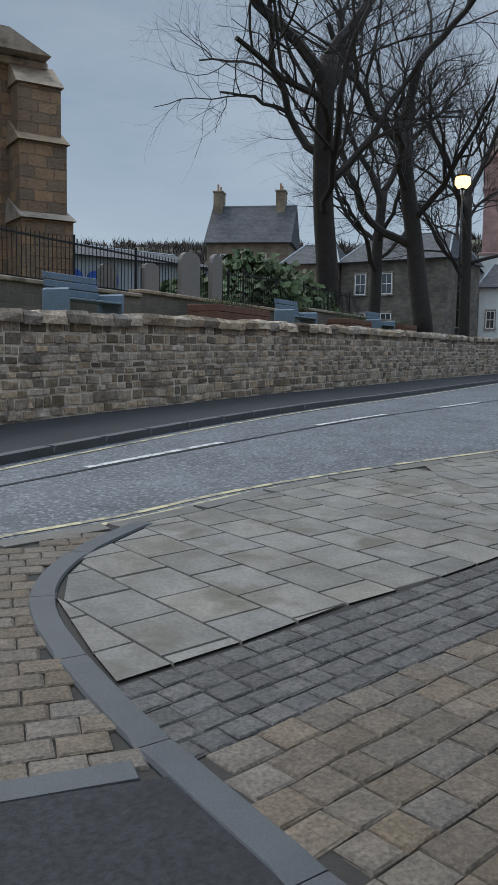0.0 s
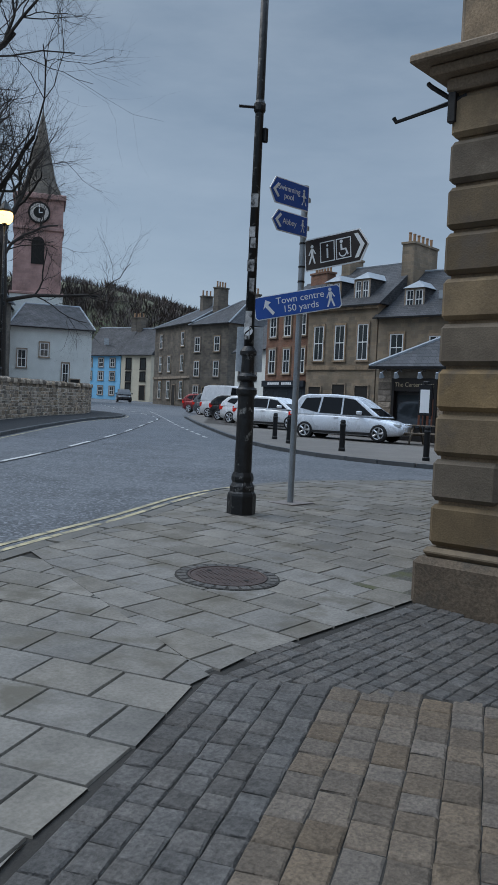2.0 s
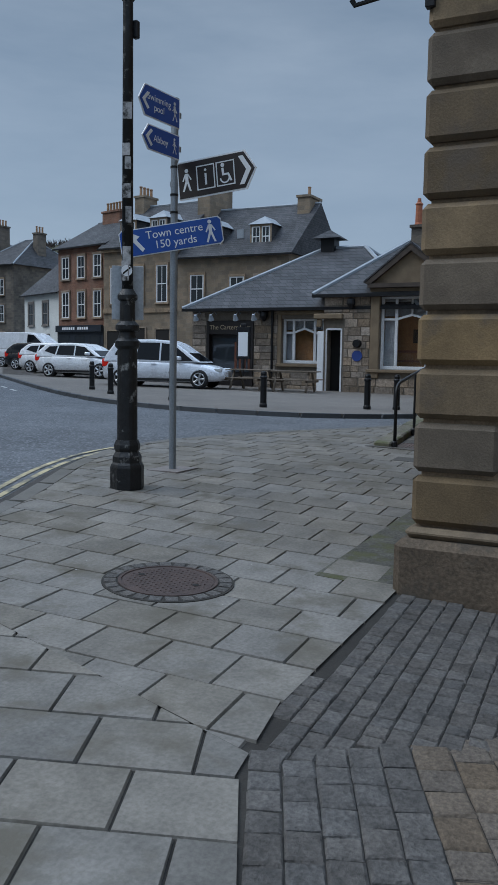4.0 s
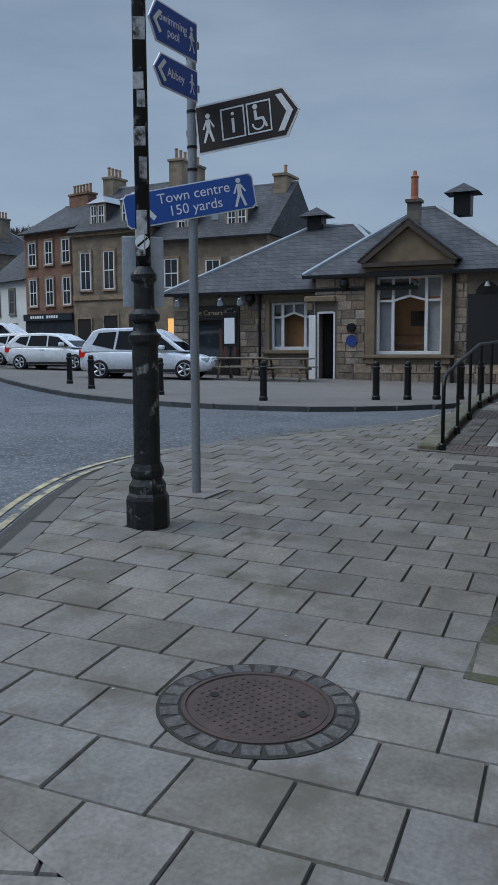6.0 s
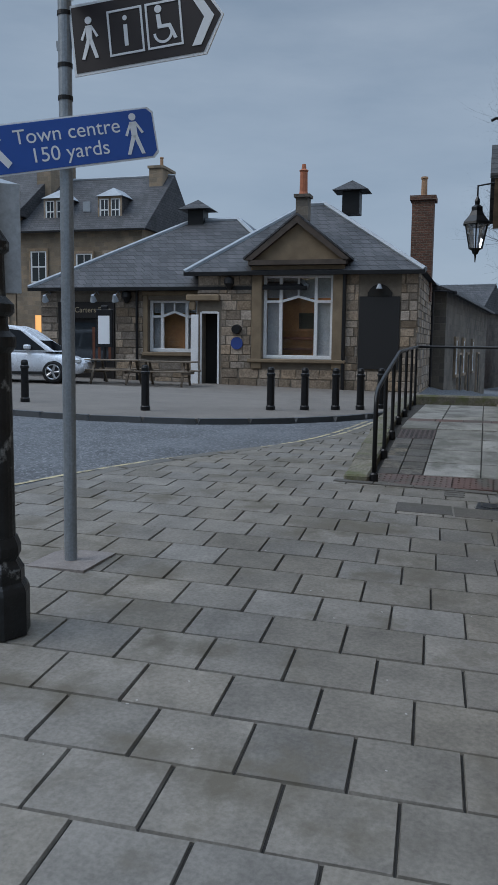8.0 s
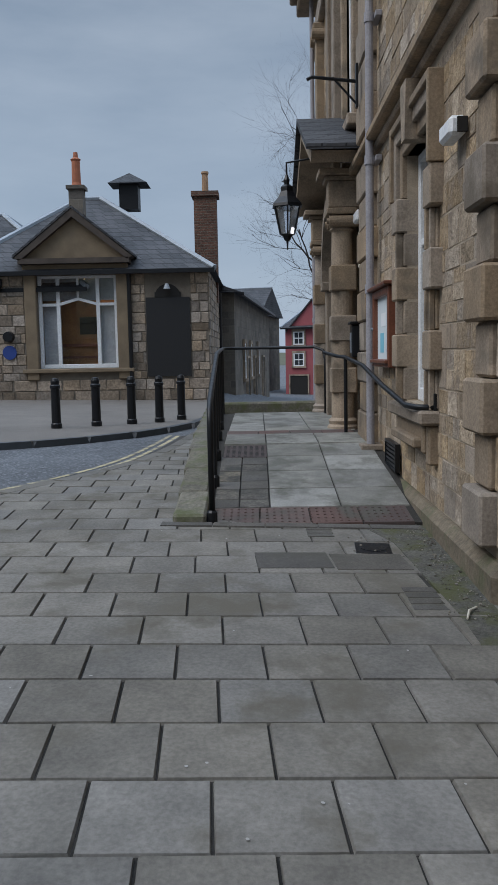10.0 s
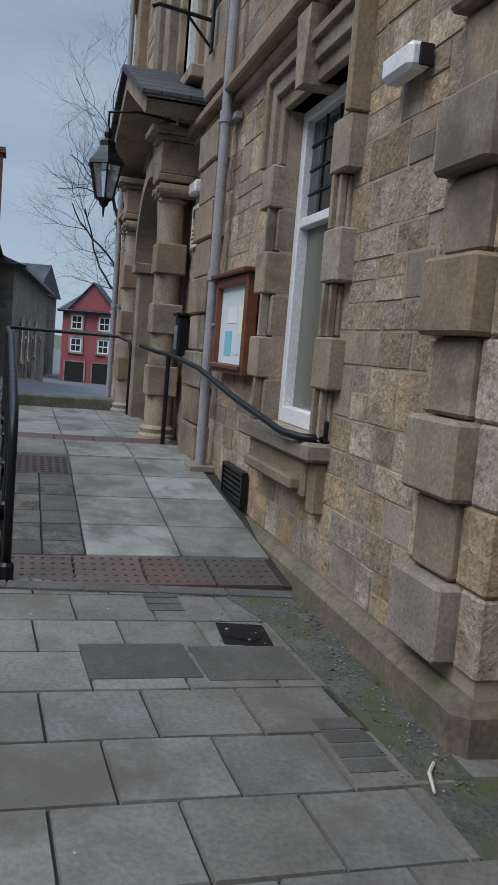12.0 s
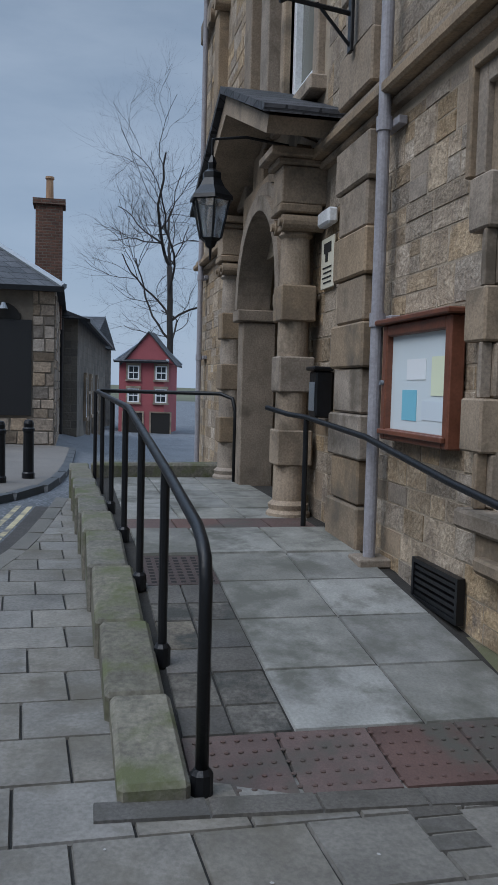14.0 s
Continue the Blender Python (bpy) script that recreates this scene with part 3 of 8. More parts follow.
# edge between the slabs and the setts
EDGE = [(-5.75, -1.6), (-4.85, -1.2), (-4.22, -0.87), (-3.42, -0.55), (-2.62, -0.15), (-2.05, -0.05), (0.0, 0.0)]
def edge_y(x):
    for (ax, ay), (bx, by) in zip(EDGE, EDGE[1:]):
        if ax <= x <= bx:
            return ay + (by - ay) * (x - ax) / (bx - ax)
    return 0.0 if x > 0 else -1.6
ARC = smooth_line([(-4.9, 1.25), (-5.45, 0.6), (-5.72, 0.0), (-5.78, -0.55), (-5.68, -1.2), (-5.53, -1.85), (-5.36, -2.4), (-5.1, -3.2), (-4.5, -5.2), (-3.9, -7.5)])
KIN = beside(KERB, -0.16)
SLABS = [p for p in KIN if p[0] > -4.9] + [(15.0, 2.9), (15.0, 0.4)] + [(5.2, 0.4), (5.2, 0.0)] + EDGE[::-1] + [(-5.62, -0.9), (-5.66, -0.3), (-5.5, 0.35), (-5.1, 0.9)]
RAMP = [(6.9, 2.45), (15.3, 2.75), (15.3, 0.2), (6.9, 0.2)]

# ---- town hall ----
M_PLINTH = mat("damp_base_stone", (0.17, 0.138, 0.098), 0.9, 0.3, 5, 0.7, 30, speck=0.6, stain=(0.1, 0.1, 0.055), stain_at=0.55)
M_BASE = mat("dark_base_stone", (0.115, 0.088, 0.062), 0.9, 0.35, 5, 0.6, 40, speck=0.7, stain=(0.055, 0.05, 0.042), stain_at=0.56)
FRONT = 0.30   # the plane of the front wall
hall = thing("town_hall", "sandstone town hall with rusticated quoins, string course and porch", "building", pose(0, 0, 0))

def wall_with_hole(bm, x0, x1, z0, z1, y0, y1, hx0=None, hx1=None, hz0=None, hz1=None):
    if hx0 is None:
        box(bm, x0, x1, y0, y1, z0, z1)
    else:
        box(bm, x0, hx0, y0, y1, z0, z1); box(bm, hx1, x1, y0, y1, z0, z1)
        box(bm, hx0, hx1, y0, y1, z0, hz0); box(bm, hx0, hx1, y0, y1, hz1, z1)
WX0, WX1, WZ0, WZ1 = 6.87, 8.12, 1.14, 3.38      # the tall sash window
def one_wall(bm, *rows):
    wall_with_hole(bm, *rows)
    bmesh.ops.remove_doubles(bm, verts=bm.verts, dist=0.0005)
    return part("front_wall", bm, M_MORTAR, hall)
front = one_wall(bmesh.new(), 4.9, 12.35, -0.5, 4.0, -0.3, FRONT, WX0, WX1, WZ0, WZ1)
one_wall(bmesh.new(), 14.35, 19.3, -0.5, 4.0, -0.3, FRONT)
one_wall(bmesh.new(), 12.35, 14.35, 3.35, 4.0, -0.3, FRONT)
one_wall(bmesh.new(), 4.9, 19.3, 4.0, 9.6, -0.3, FRONT, 11.9, 13.1, 4.9, 7.2)
bm = boxes((0.11, 4.9, -9, -0.11, -0.5, 9.6), (4.9, 19.3, -9, -0.9, -0.5, 9.6))
part("body", bm, M_DRESS, hall)
part("corner_plinth", boxes((-0.045, 4.84, -9, 0.03, -0.6, 0.36), bev=0.05), M_BASE, hall, "dark weathered base stone")
part("plinth", boxes((4.85, 10.0, -0.2, FRONT + 0.09, -0.5, 0.36), bev=0.06), M_PLINTH, hall, "mossy chamfered base course")
for dy, za, zb in ((0.08, 3.83, 3.9), (0.17, 3.902, 4.0), (0.12, 4.002, 4.08)):
    part("string_course", boxes((4.8, 19.4, 0.2, FRONT + dy, za, zb), bev=0.02), M_DRESS, hall, "moulded stone string course")
part("eaves_cornice", boxes((5.1, 19.6, 0.0, FRONT + 0.55, 9.2, 9.45), (5.1, 19.6, 0.0, FRONT + 0.4, 8.95, 9.195), bev=0.03), M_DRESS, hall)
bm = bmesh.new()
slab_poly(bm, [(-9.6, 9.5), (1.0, 9.5), (-4.3, 12.5)], 20.1, 1)
bm.transform(Matrix(((0, 1, 0, -0.2), (1, 0, 0, 0), (0, 0, 1, 0), (0, 0, 0, 1))))
bmesh.ops.recalc_face_normals(bm, faces=bm.faces[:])
part("roof", bm, M_SLATE, hall)

# rusticated quoins of the corner, with deep joints
def quoins(name, x0, x1, y0, y1, z0, rows, h, parent, long_out=0.07, bev=0.03, mt=None):
    z = z0
    for k in range(rows):
        e = long_out if k % 2 == 0 else 0.0
        bm = bmesh.new(); box(bm, x0 - e, x1 + e, y0, y1, z + 0.012, z + h - 0.012, bev=bev)
        part(name, bm, mt or M_DRESS, parent)
        z += h
bm = boxes((0.02, 0.9, -1.2, -0.03, 0.362, 0.435), bev=0.03)
part("corner_base", bm, M_QUOIN, hall)
z = 0.438
for k in range(13):
    h = 0.355
    y_in = -0.62 if k % 2 else -0.9
    bm = bmesh.new(); box(bm, 0.05, 0.7, y_in, -0.06, z + 0.014, z + h - 0.014, bev=0.035)
    part("corner_quoin", bm, M_QUOIN, hall)
    z += h
    if k == 9:
        break
part("corner_cap", boxes((0.03, 0.95, -1.2, -0.02, z + 0.01, z + 0.12), (-0.08, 0.95, -1.2, 0.08, z + 0.122, z + 0.2), (-0.2, 0.95, -1.2, 0.19, z + 0.202, z + 0.27), bev=0.015), M_DRESS, hall)
part("corner_upper", boxes((0.12, 0.7, -0.9, -0.06, z + 0.275, 9.2), bev=0.03), M_DRESS, hall)

# the rusticated strip at the near end of the front
z = 0.43
k = 0
while z < 3.7:
    h = 0.335
    e, out = (0.05, 0.055) if k % 2 else (0.0, 0.12)
    part("stone_block", boxes((4.88, 5.06 + e - 0.004, 0.1, FRONT + 0.02, z + 0.004, z + h - 0.004), bev=0.012), M_STONE, hall)
    part("stone_block", boxes((5.5 - e + 0.004, 5.56, 0.1, FRONT + 0.02, z + 0.004, z + h - 0.004), bev=0.012), M_STONE, hall)
    bm = bmesh.new(); box(bm, 5.06 + e, 5.5 - e, 0.2, FRONT + out, z + 0.004, z + h - 0.004, bev=0.018)
    part("pilaster_block", bm, M_DRESS, hall)
    z += h; k += 1
z = 4.1; k = 0
while z < 8.8:
    bm = bmesh.new(); box(bm, 4.86, 5.42 + (0.0 if k % 2 else 0.1), 0.2, FRONT + 0.13, z + 0.004, z + 0.386, bev=0.015)
    part("pilaster_block", bm, M_DRESS, hall); z += 0.39; k += 1
# strip between downpipe and porch
for zz0, zz1, st in ((0.52, 3.7, 0.36), (4.1, 8.8, 0.42)):
    z = zz0; k = 0
    while z + st < zz1 + 0.1:
        bm = bmesh.new(); box(bm, 10.05 - (0.0 if k % 2 else 0.06), 10.72 + (0.0 if k % 2 else 0.07), 0.2, FRONT + (0.13 if k % 2 else 0.15), z + 0.004, z + st - 0.004, bev=0.016)
        part("pilaster_block", bm, M_DRESS, hall); z += st; k += 1

# tall sash window with block surround
def sash_window(parent, x0, x1, z0, z1, y, bars=True, name="window"):
    win = part(name, boxes((x0, x0 + 0.09, y - 0.1, y, z0, z1), bev=0.008), M_WHITE, parent, "white-painted timber sash window")
    for row in ((x1 - 0.09, x1, y - 0.1, y, z0, z1), (x0 + 0.09, x1 - 0.09, y - 0.1, y, z0, z0 + 0.12), (x0 + 0.09, x1 - 0.09, y - 0.1, y, z1 - 0.08, z1)):
        part("frame_member", boxes(row, bev=0.008), M_WHITE, win)
    zm = z0 + (z1 - z0) * 0.645
    part("meeting_rail", boxes((x0 + 0.09, x1 - 0.09, y - 0.09, y - 0.01, zm - 0.035, zm + 0.035), bev=0.008), M_WHITE, win)
    part("pane", boxes((x0 + 0.08, x1 - 0.08, y - 0.085, y - 0.08, z0 + 0.11, zm)), M_FROST, win, "pale obscured lower pane")
    part("pane", boxes((x0 + 0.08, x1 - 0.08, y - 0.065, y - 0.06, zm, z1 - 0.07)), M_GLASS, win)
    if bars:
        for i in range(1, 4):
            xx = x0 + 0.09 + (x1 - x0 - 0.18) * i / 4
            part("glazing_bar", boxes((xx - 0.008, xx + 0.008, y - 0.058, y - 0.05, zm + 0.035, z1 - 0.08)), M_IRON, win)
        for i in range(1, 4):
            zz = zm + 0.035 + (z1 - 0.08 - zm - 0.035) * i / 4
            part("glazing_bar", boxes((x0 + 0.09, x1 - 0.09, y - 0.058, y - 0.05, zz - 0.008, zz + 0.008)), M_IRON, win)
    return win
sash_window(hall, WX0, WX1, WZ0, WZ1, 0.2)
# a near-black block stands in for the unlit room's darkness
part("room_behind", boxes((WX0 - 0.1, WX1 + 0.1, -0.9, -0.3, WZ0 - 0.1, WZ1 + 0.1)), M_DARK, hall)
z = 1.14; k = 1
while z < 3.0:
    h = 0.31
    proud = 0.105 if k % 2 == 0 else 0.03
    for s in (0, 1):
        a, b = ((WX0 - 0.27, WX0 + 0.002) if s == 0 else (WX1 - 0.002, WX1 + 0.25)) if k % 2 == 0 else ((WX0 - 0.15, WX0 + 0.002) if s == 0 else (WX1 - 0.002, WX1 + 0.15))
        bm = bmesh.new(); box(bm, a, b, 0.1, FRONT + proud, z + 0.003, z + h - 0.003, bev=0.012)
        part("jamb_block", bm, M_DRESS, hall)
        if k % 2:
            for o in (0.0, 0.06):
                c = (a + 0.02 + o, a + 0.055 + o) if s == 0 else (b - 0.055 - o, b - 0.02 - o)
                part("jamb_fillet", boxes((c[0], c[1], FRONT + 0.03, FRONT + 0.075 + o * 0.4, z, z + h), bev=0.006), M_DRESS, hall)
    z += h; k += 1
for name, e, e2, dy, zb in (("architrave", 0.0, 0.11, 0.05, 3.5), ("architrave", 0.11, 0.22, 0.09, 3.61), ("architrave_edge", 0.22, 0.28, 0.125, 3.67)):
    part(name, boxes((WX0 - e2, WX0 - e - 0.001, 0.1, FRONT + dy, 3.0, zb), (WX1 + e + 0.001, WX1 + e2, 0.1, FRONT + dy, 3.0, zb), (WX0 - e, WX1 + e, 0.1, FRONT + dy, zb - (e2 - e) - 0.01, zb), bev=0.008), M_DRESS, hall, "stepped stone architrave")
bm = bmesh.new()
slab_poly(bm, [(7.41, 3.36), (7.57, 3.36), (7.63, 3.83), (7.35, 3.83)], 0.33, 1)
bm.transform(Matrix.Translation((0, 0.12, 0)))
part("keystone", bm, M_DRESS, hall)
part("window_sill", boxes((WX0 - 0.18, WX1 + 0.18, 0.0, FRONT + 0.16, 1.02, 1.135), bev=0.02), M_DRESS, hall)
part("sill_apron", boxes((WX0 - 0.02, WX1 + 0.02, 0.2, FRONT + 0.1, 0.78, 1.015), (WX0 + 0.05, WX1 - 0.1, 0.2, FRONT + 0.17, 0.82, 0.9), (WX0 - 0.14, WX0 - 0.025, 0.2, FRONT + 0.08, 0.7, 1.015), bev=0.015), M_DRESS, hall)
sash_window(hall, 11.9, 13.1, 4.9, 7.2, 0.27, False, "upper_window")
for row in ((11.74, 11.9, 0.1, FRONT + 0.08, 4.75, 7.3), (13.1, 13.26, 0.1, FRONT + 0.08, 4.75, 7.3), (11.66, 13.34, 0.1, FRONT + 0.16, 4.6, 4.748), (11.66, 13.34, 0.1, FRONT + 0.18, 7.302, 7.5)):
    part("upper_surround", boxes(row, bev=0.015), M_DRESS, hall)
# shade of the upper room, put in as a near-black block
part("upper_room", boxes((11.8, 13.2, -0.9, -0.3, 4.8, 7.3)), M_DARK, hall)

# stones of the front wall, course by course
U_STONE = [unit_block("stone_block", M_STONE, 0.03, rough=0.02, seed=i) for i in range(4)]
U_SMOOTH = unit_block("stone_block", M_DRESS, 0.03, rough=0.01, seed=9)
rng = random.Random(7)
ROT = Matrix(((-1, 0, 0, 0), (0, 0, 1, 0), (0, 1, 0, 0), (0, 0, 0, 1)))    # local z to the wall's outward side
def stones(x0, x1, z0, z1, avoid=(), mean=0.36, joined=None):
    z = z0
    while z < z1 - 0.05:
        h = min(rng.choice((0.15, 0.19, 0.23, 0.27, 0.3)), z1 - z)
        x = x0 - rng.uniform(0, 0.2)
        while x < x1 - 0.02:
            w = rng.uniform(0.45, 1.5) * mean
            a, b = max(x, x0), min(x + w, x1)
            x += w
            if x1 - b < 0.1:
                b = x1; x = x1
            if b - a < 0.06 or any(a < q[1] - 0.01 and b > q[0] + 0.01 and z < q[3] - 0.01 and z + h > q[2] + 0.01 for q in avoid):
                for q in avoid:     # cut the stone at the opening
                    if a < q[0] < b and z < q[3] and z + h > q[2]:
                        b2 = q[0]
                        if b2 - a > 0.08:
                            piece("stone_block", rng.choice(U_STONE), front, Matrix.Translation(((a + b2) / 2, FRONT + 0.004, z + h / 2)) @ ROT @ Matrix.Diagonal((b2 - a - 0.008, h - 0.008, 0.05, 1)))
                    if a < q[1] < b and z < q[3] and z + h > q[2]:
                        a2 = q[1]
                        if b - a2 > 0.08:
                            piece("stone_block", rng.choice(U_STONE), front, Matrix.Translation(((a2 + b) / 2, FRONT + 0.004, z + h / 2)) @ ROT @ Matrix.Diagonal((b - a2 - 0.008, h - 0.008, 0.05, 1)))
                continue
            me = U_SMOOTH if rng.random() < 0.13 else rng.choice(U_STONE)
            halves = ((z, h * 0.52), (z + h * 0.52, h * 0.48)) if h > 0.22 and rng.random() < 0.34 else ((z, h),)
            for zz, hh in halves:
                m = Matrix.Translation(((a + b) / 2, FRONT + 0.004 + rng.uniform(-0.003, 0.005), zz + hh / 2)) @ ROT @ Matrix.Diagonal((b - a - 0.006, hh - 0.006, 0.05, 1))
                if joined is None: piece("stone_block", me, front, m)
                else: joined.add(me, m)
        z += h
stones(5.44, 10.0, 0.36, 3.76, [(WX0 - 0.15, WX1 + 0.15, 1.0, 3.66)])
stones(10.8, 12.1, 0.55, 3.76)
upper_stones = Stuff()
stones(5.44, 10.0, 4.09, 8.9, mean=0.55, joined=upper_stones)
stones(10.75, 19.3, 4.09, 8.9, [(11.6, 13.4, 4.6, 7.6)], mean=0.5, joined=upper_stones)
stones(15.4, 19.3, 0.3, 3.8, mean=0.4, joined=upper_stones)
M_STONEJ = mat("sandstone_joined", (0.385, 0.292, 0.2), 0.92, 0.3, 9.0, 1.6, 34, rand=0.3, speck=0.7, alt=(0.46, 0.37, 0.27), stain=(0.21, 0.165, 0.125), stain_at=0.6, island=True)
upper_stones.done("stonework", M_STONEJ, "", hall)
for px in (13.75, 14.75, 17.3):        # pilasters of the upper storey
    part("upper_pilaster", boxes((px - 0.2, px + 0.2, 0.2, FRONT + 0.16, 4.55, 7.6), bev=0.015), M_DRESS, hall)
    part("pilaster_base", boxes((px - 0.26, px + 0.26, 0.2, FRONT + 0.2, 4.09, 4.54), bev=0.02), M_DRESS, hall)
    bm = boxes((px - 0.26, px + 0.26, 0.2, FRONT + 0.22, 7.78, 7.9), (px - 0.22, px + 0.22, 0.2, FRONT + 0.18, 7.602, 7.778), bev=0.015)
    for sx in (-1, 1):
        rod(bm, (px + sx * 0.22, FRONT, 7.7), (px + sx * 0.22, FRONT + 0.24, 7.7), 0.1, n=14)
    part("pilaster_capital", bm, M_DRESS, hall, "scrolled ionic capital")
part("upper_frieze", boxes((10.8, 19.4, 0.1, FRONT + 0.12, 7.95, 8.3), bev=0.02), M_DRESS, hall)
for px in (15.2, 18.1):
    sash_window(hall, px, px + 0.95, 4.9, 7.2, 0.28, False, "upper_window")

# porch: two banded columns, an arch and a gabled hood
porch = thing("porch", "sandstone porch with banded ionic columns, arch and slated gable hood", "porch", pose(0, 0, 0))
for cx in (11.72, 14.95):
    col = part("column", turned(bmesh.new(), [(0.215, 0), (0.215, 0.14), (0.185, 0.17), (0.2, 0.22), (0.155, 0.26), (0.145, 2.35), (0.135, 2.75), (0.165, 2.78), (0.14, 2.82)], 24, cx, 0.54, 0.45), M_DRESS, porch, smooth=False)
    for zb in (1.05, 1.75, 2.42):
        part("column_block", boxes((cx - 0.165, cx + 0.165, 0.36, 0.705, zb, zb + 0.34), bev=0.014), M_DRESS, col)
    bm = boxes((cx - 0.15, cx + 0.15, 0.34, 0.7, 3.27, 3.33), (cx - 0.2, cx + 0.2, 0.34, 0.75, 3.42, 3.5), bev=0.012)
    for sx in (-1, 1):
        for yy in (0.72,):
            rod(bm, (cx + sx * 0.155, yy - 0.4, 3.33), (cx + sx * 0.155, yy, 3.33), 0.075, n=14)
            rod(bm, (cx + sx * 0.155, yy - 0.05, 3.33), (cx + sx * 0.155, yy + 0.03, 3.33), 0.04, n=10)
    part("capital", bm, M_DRESS, col, "scrolled ionic capital")
    part("impost", boxes((cx - 0.18, cx + 0.18, 0.28, 0.73, 3.503, 3.85), (cx - 0.22, cx + 0.22, 0.28, 0.78, 3.853, 3.91), (cx - 0.28, cx + 0.28, 0.28, 0.86, 3.913, 3.995), bev=0.012), M_DRESS, col)
def arch(bm, cx, z, r0, r1, y0, y1, n=18):
    rows = []
    for i in range(n + 1):
        a = math.pi * i / n
        rows.append([bm.verts.new((cx - r * math.cos(a), y, z + r * math.sin(a))) for r, y in ((r0, y0), (r0, y1), (r1, y1), (r1, y0))])
    for s, t in zip(rows, rows[1:]):
        for k in range(4):
            bm.faces.new((s[k], s[(k + 1) % 4], t[(k + 1) % 4], t[k]))
    bmesh.ops.recalc_face_normals(bm, faces=bm.faces[:])
    return bm
part("arch_ring", arch(arch(bmesh.new(), 13.2, 2.75, 1.0, 1.16, 0.2, 0.62), 13.2, 2.75, 1.162, 1.3, 0.2, 0.56), M_DRESS, porch)
for sx in (12.1, 14.3):
    part("arch_pier", boxes((sx - 0.14, sx + 0.14, 0.12, 0.55, 0.45, 2.6), (sx - 0.18, sx + 0.18, 0.12, 0.62, 2.605, 2.75), bev=0.015), M_DRESS, porch)
bm = bmesh.new()
seg = [(13.2 - 1.31 * math.cos(math.pi * i / 18), 2.75 + 1.31 * math.sin(math.pi * i / 18)) for i in range(19)]
slab_poly(bm, [(11.9, 2.75), (11.9, 4.15), (14.5, 4.15), (14.5, 2.75)] + seg[::-1][1:-1], 0.2, 1)
bm.transform(Matrix.Translation((0, 0.31, 0)))
part("spandrel", bm, M_DRESS, porch)
# the doorway's shade is a near-black block behind the door
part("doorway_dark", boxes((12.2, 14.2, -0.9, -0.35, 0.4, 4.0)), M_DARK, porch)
part("porch_door", boxes((12.35, 13.27, -0.34, -0.28, 0.5, 3.3), (13.29, 14.2, -0.34, -0.28, 0.5, 3.3), bev=0.01), M_WOOD, porch, "dark timber double door")
def hood():
    """Gable hood: two raking cornices, a tympanum and slated slopes."""
    ax, az, ex0, ex1, ez = 13.25, 4.8, 11.15, 15.4, 4.0
    bm = bmesh.new()
    for e in (ex0, ex1):
        slab_poly(bm, [(e, ez), (ax, az), (ax, az + 0.2), (e - (0.08 if e < ax else -0.08), ez + 0.13)], 0.68, 1)
    bm.transform(Matrix.Translation((0, 0.3, 0)))
    part("raking_cornice", bm, M_DRESS, porch)
    bm = bmesh.new(); slab_poly(bm, [(ex0 + 0.3, ez + 0.02), (ex1 - 0.3, ez + 0.02), (ax, az - 0.08)], 0.06, 1); bm.transform(Matrix.Translation((0, 0.312, 0)))
    part("tympanum", bm, M_DRESS, porch)
    bm = bmesh.new()
    for e in (ex0 - 0.2, ex1 + 0.2):
        slab_poly(bm, [(e, ez + 0.12), (ax, az + 0.22), (ax, az + 0.3), (e, ez + 0.19)], 0.8, 1)
    bm.transform(Matrix.Translation((0, 0.25, 0)))
    part("hood_roof", bm, M_SLATE, porch, "lichened stone slates")
hood()

def lantern(x, y, z):
    t = thing("porch_lantern", "black iron lantern with clear panes on a bracket", "lantern", pose(x, y, z))
    bm = turned(bmesh.new(), [(0.02, 0), (0.05, 0.02), (0.07, 0.07), (0.12, 0.1)], 6)
    for k in range(6):
        a = 2 * math.pi * k / 6
        rod(bm, (0.115 * math.cos(a), 0.115 * math.sin(a), 0.1), (0.2 * math.cos(a), 0.2 * math.sin(a), 0.48), 0.012, n=5)
    part("cage", bm, M_IRON, t)
    part("roof", turned(bmesh.new(), [(0.24, 0.48), (0.23, 0.52), (0.14, 0.62), (0.1, 0.7), (0.1, 0.76), (0.04, 0.8), (0.05, 0.86), (0.01, 0.95)], 6), M_IRON, t)
    part("finial", rod(bmesh.new(), (0, 0, -0.12), (0, 0, 0.02), 0.008, 0.02, 6), M_IRON, t)
    part("glass", turned(bmesh.new(), [(0.1, 0.1), (0.185, 0.475)], 6), plain("lantern_glass", (0.8, 0.85, 0.9), 0.05, 0, 0, 0.5, 0.85), t)
    part("bracket", tube(bmesh.new(), [(0, 0, 0.9), (0, 0, 1.1), (0, -0.35, 1.15), (0, -0.8, 1.1)], 0.016, 6), M_IRON, t)
lantern(12.5, 1.24, 3.2)

def downpipe(x, z0, z1):
    t = thing("downpipe", "grey-painted cast iron rainwater pipe on the stone front", "pipe", pose(x, FRONT + 0.13, 0))
    part("pipe", rod(bmesh.new(), (0, 0, z0), (0, 0, z1), 0.046, n=14), M_GALVP, t)
    for z in (2.3, 3.7, 5.2):
        part("pipe_collar", rod(boxes((-0.15, 0.15, -0.12, -0.05, z - 0.03, z + 0.03), bev=0.006), (0, 0, z - 0.05), (0, 0, z + 0.05), 0.058, n=14), M_GALVP, t)
    part("shoe", boxes((-0.13, 0.13, -0.13, 0.12, z0 - 0.05, z0 + 0.015), bev=0.01), M_DRESS, t)
M_GALVP = mat("grey_pipe_paint", (0.3, 0.29, 0.31), 0.5, 0.15, 8, 0.1, 40)
downpipe(9.72, 0.54, 9.0); downpipe(18.7, 0.3, 9.0)

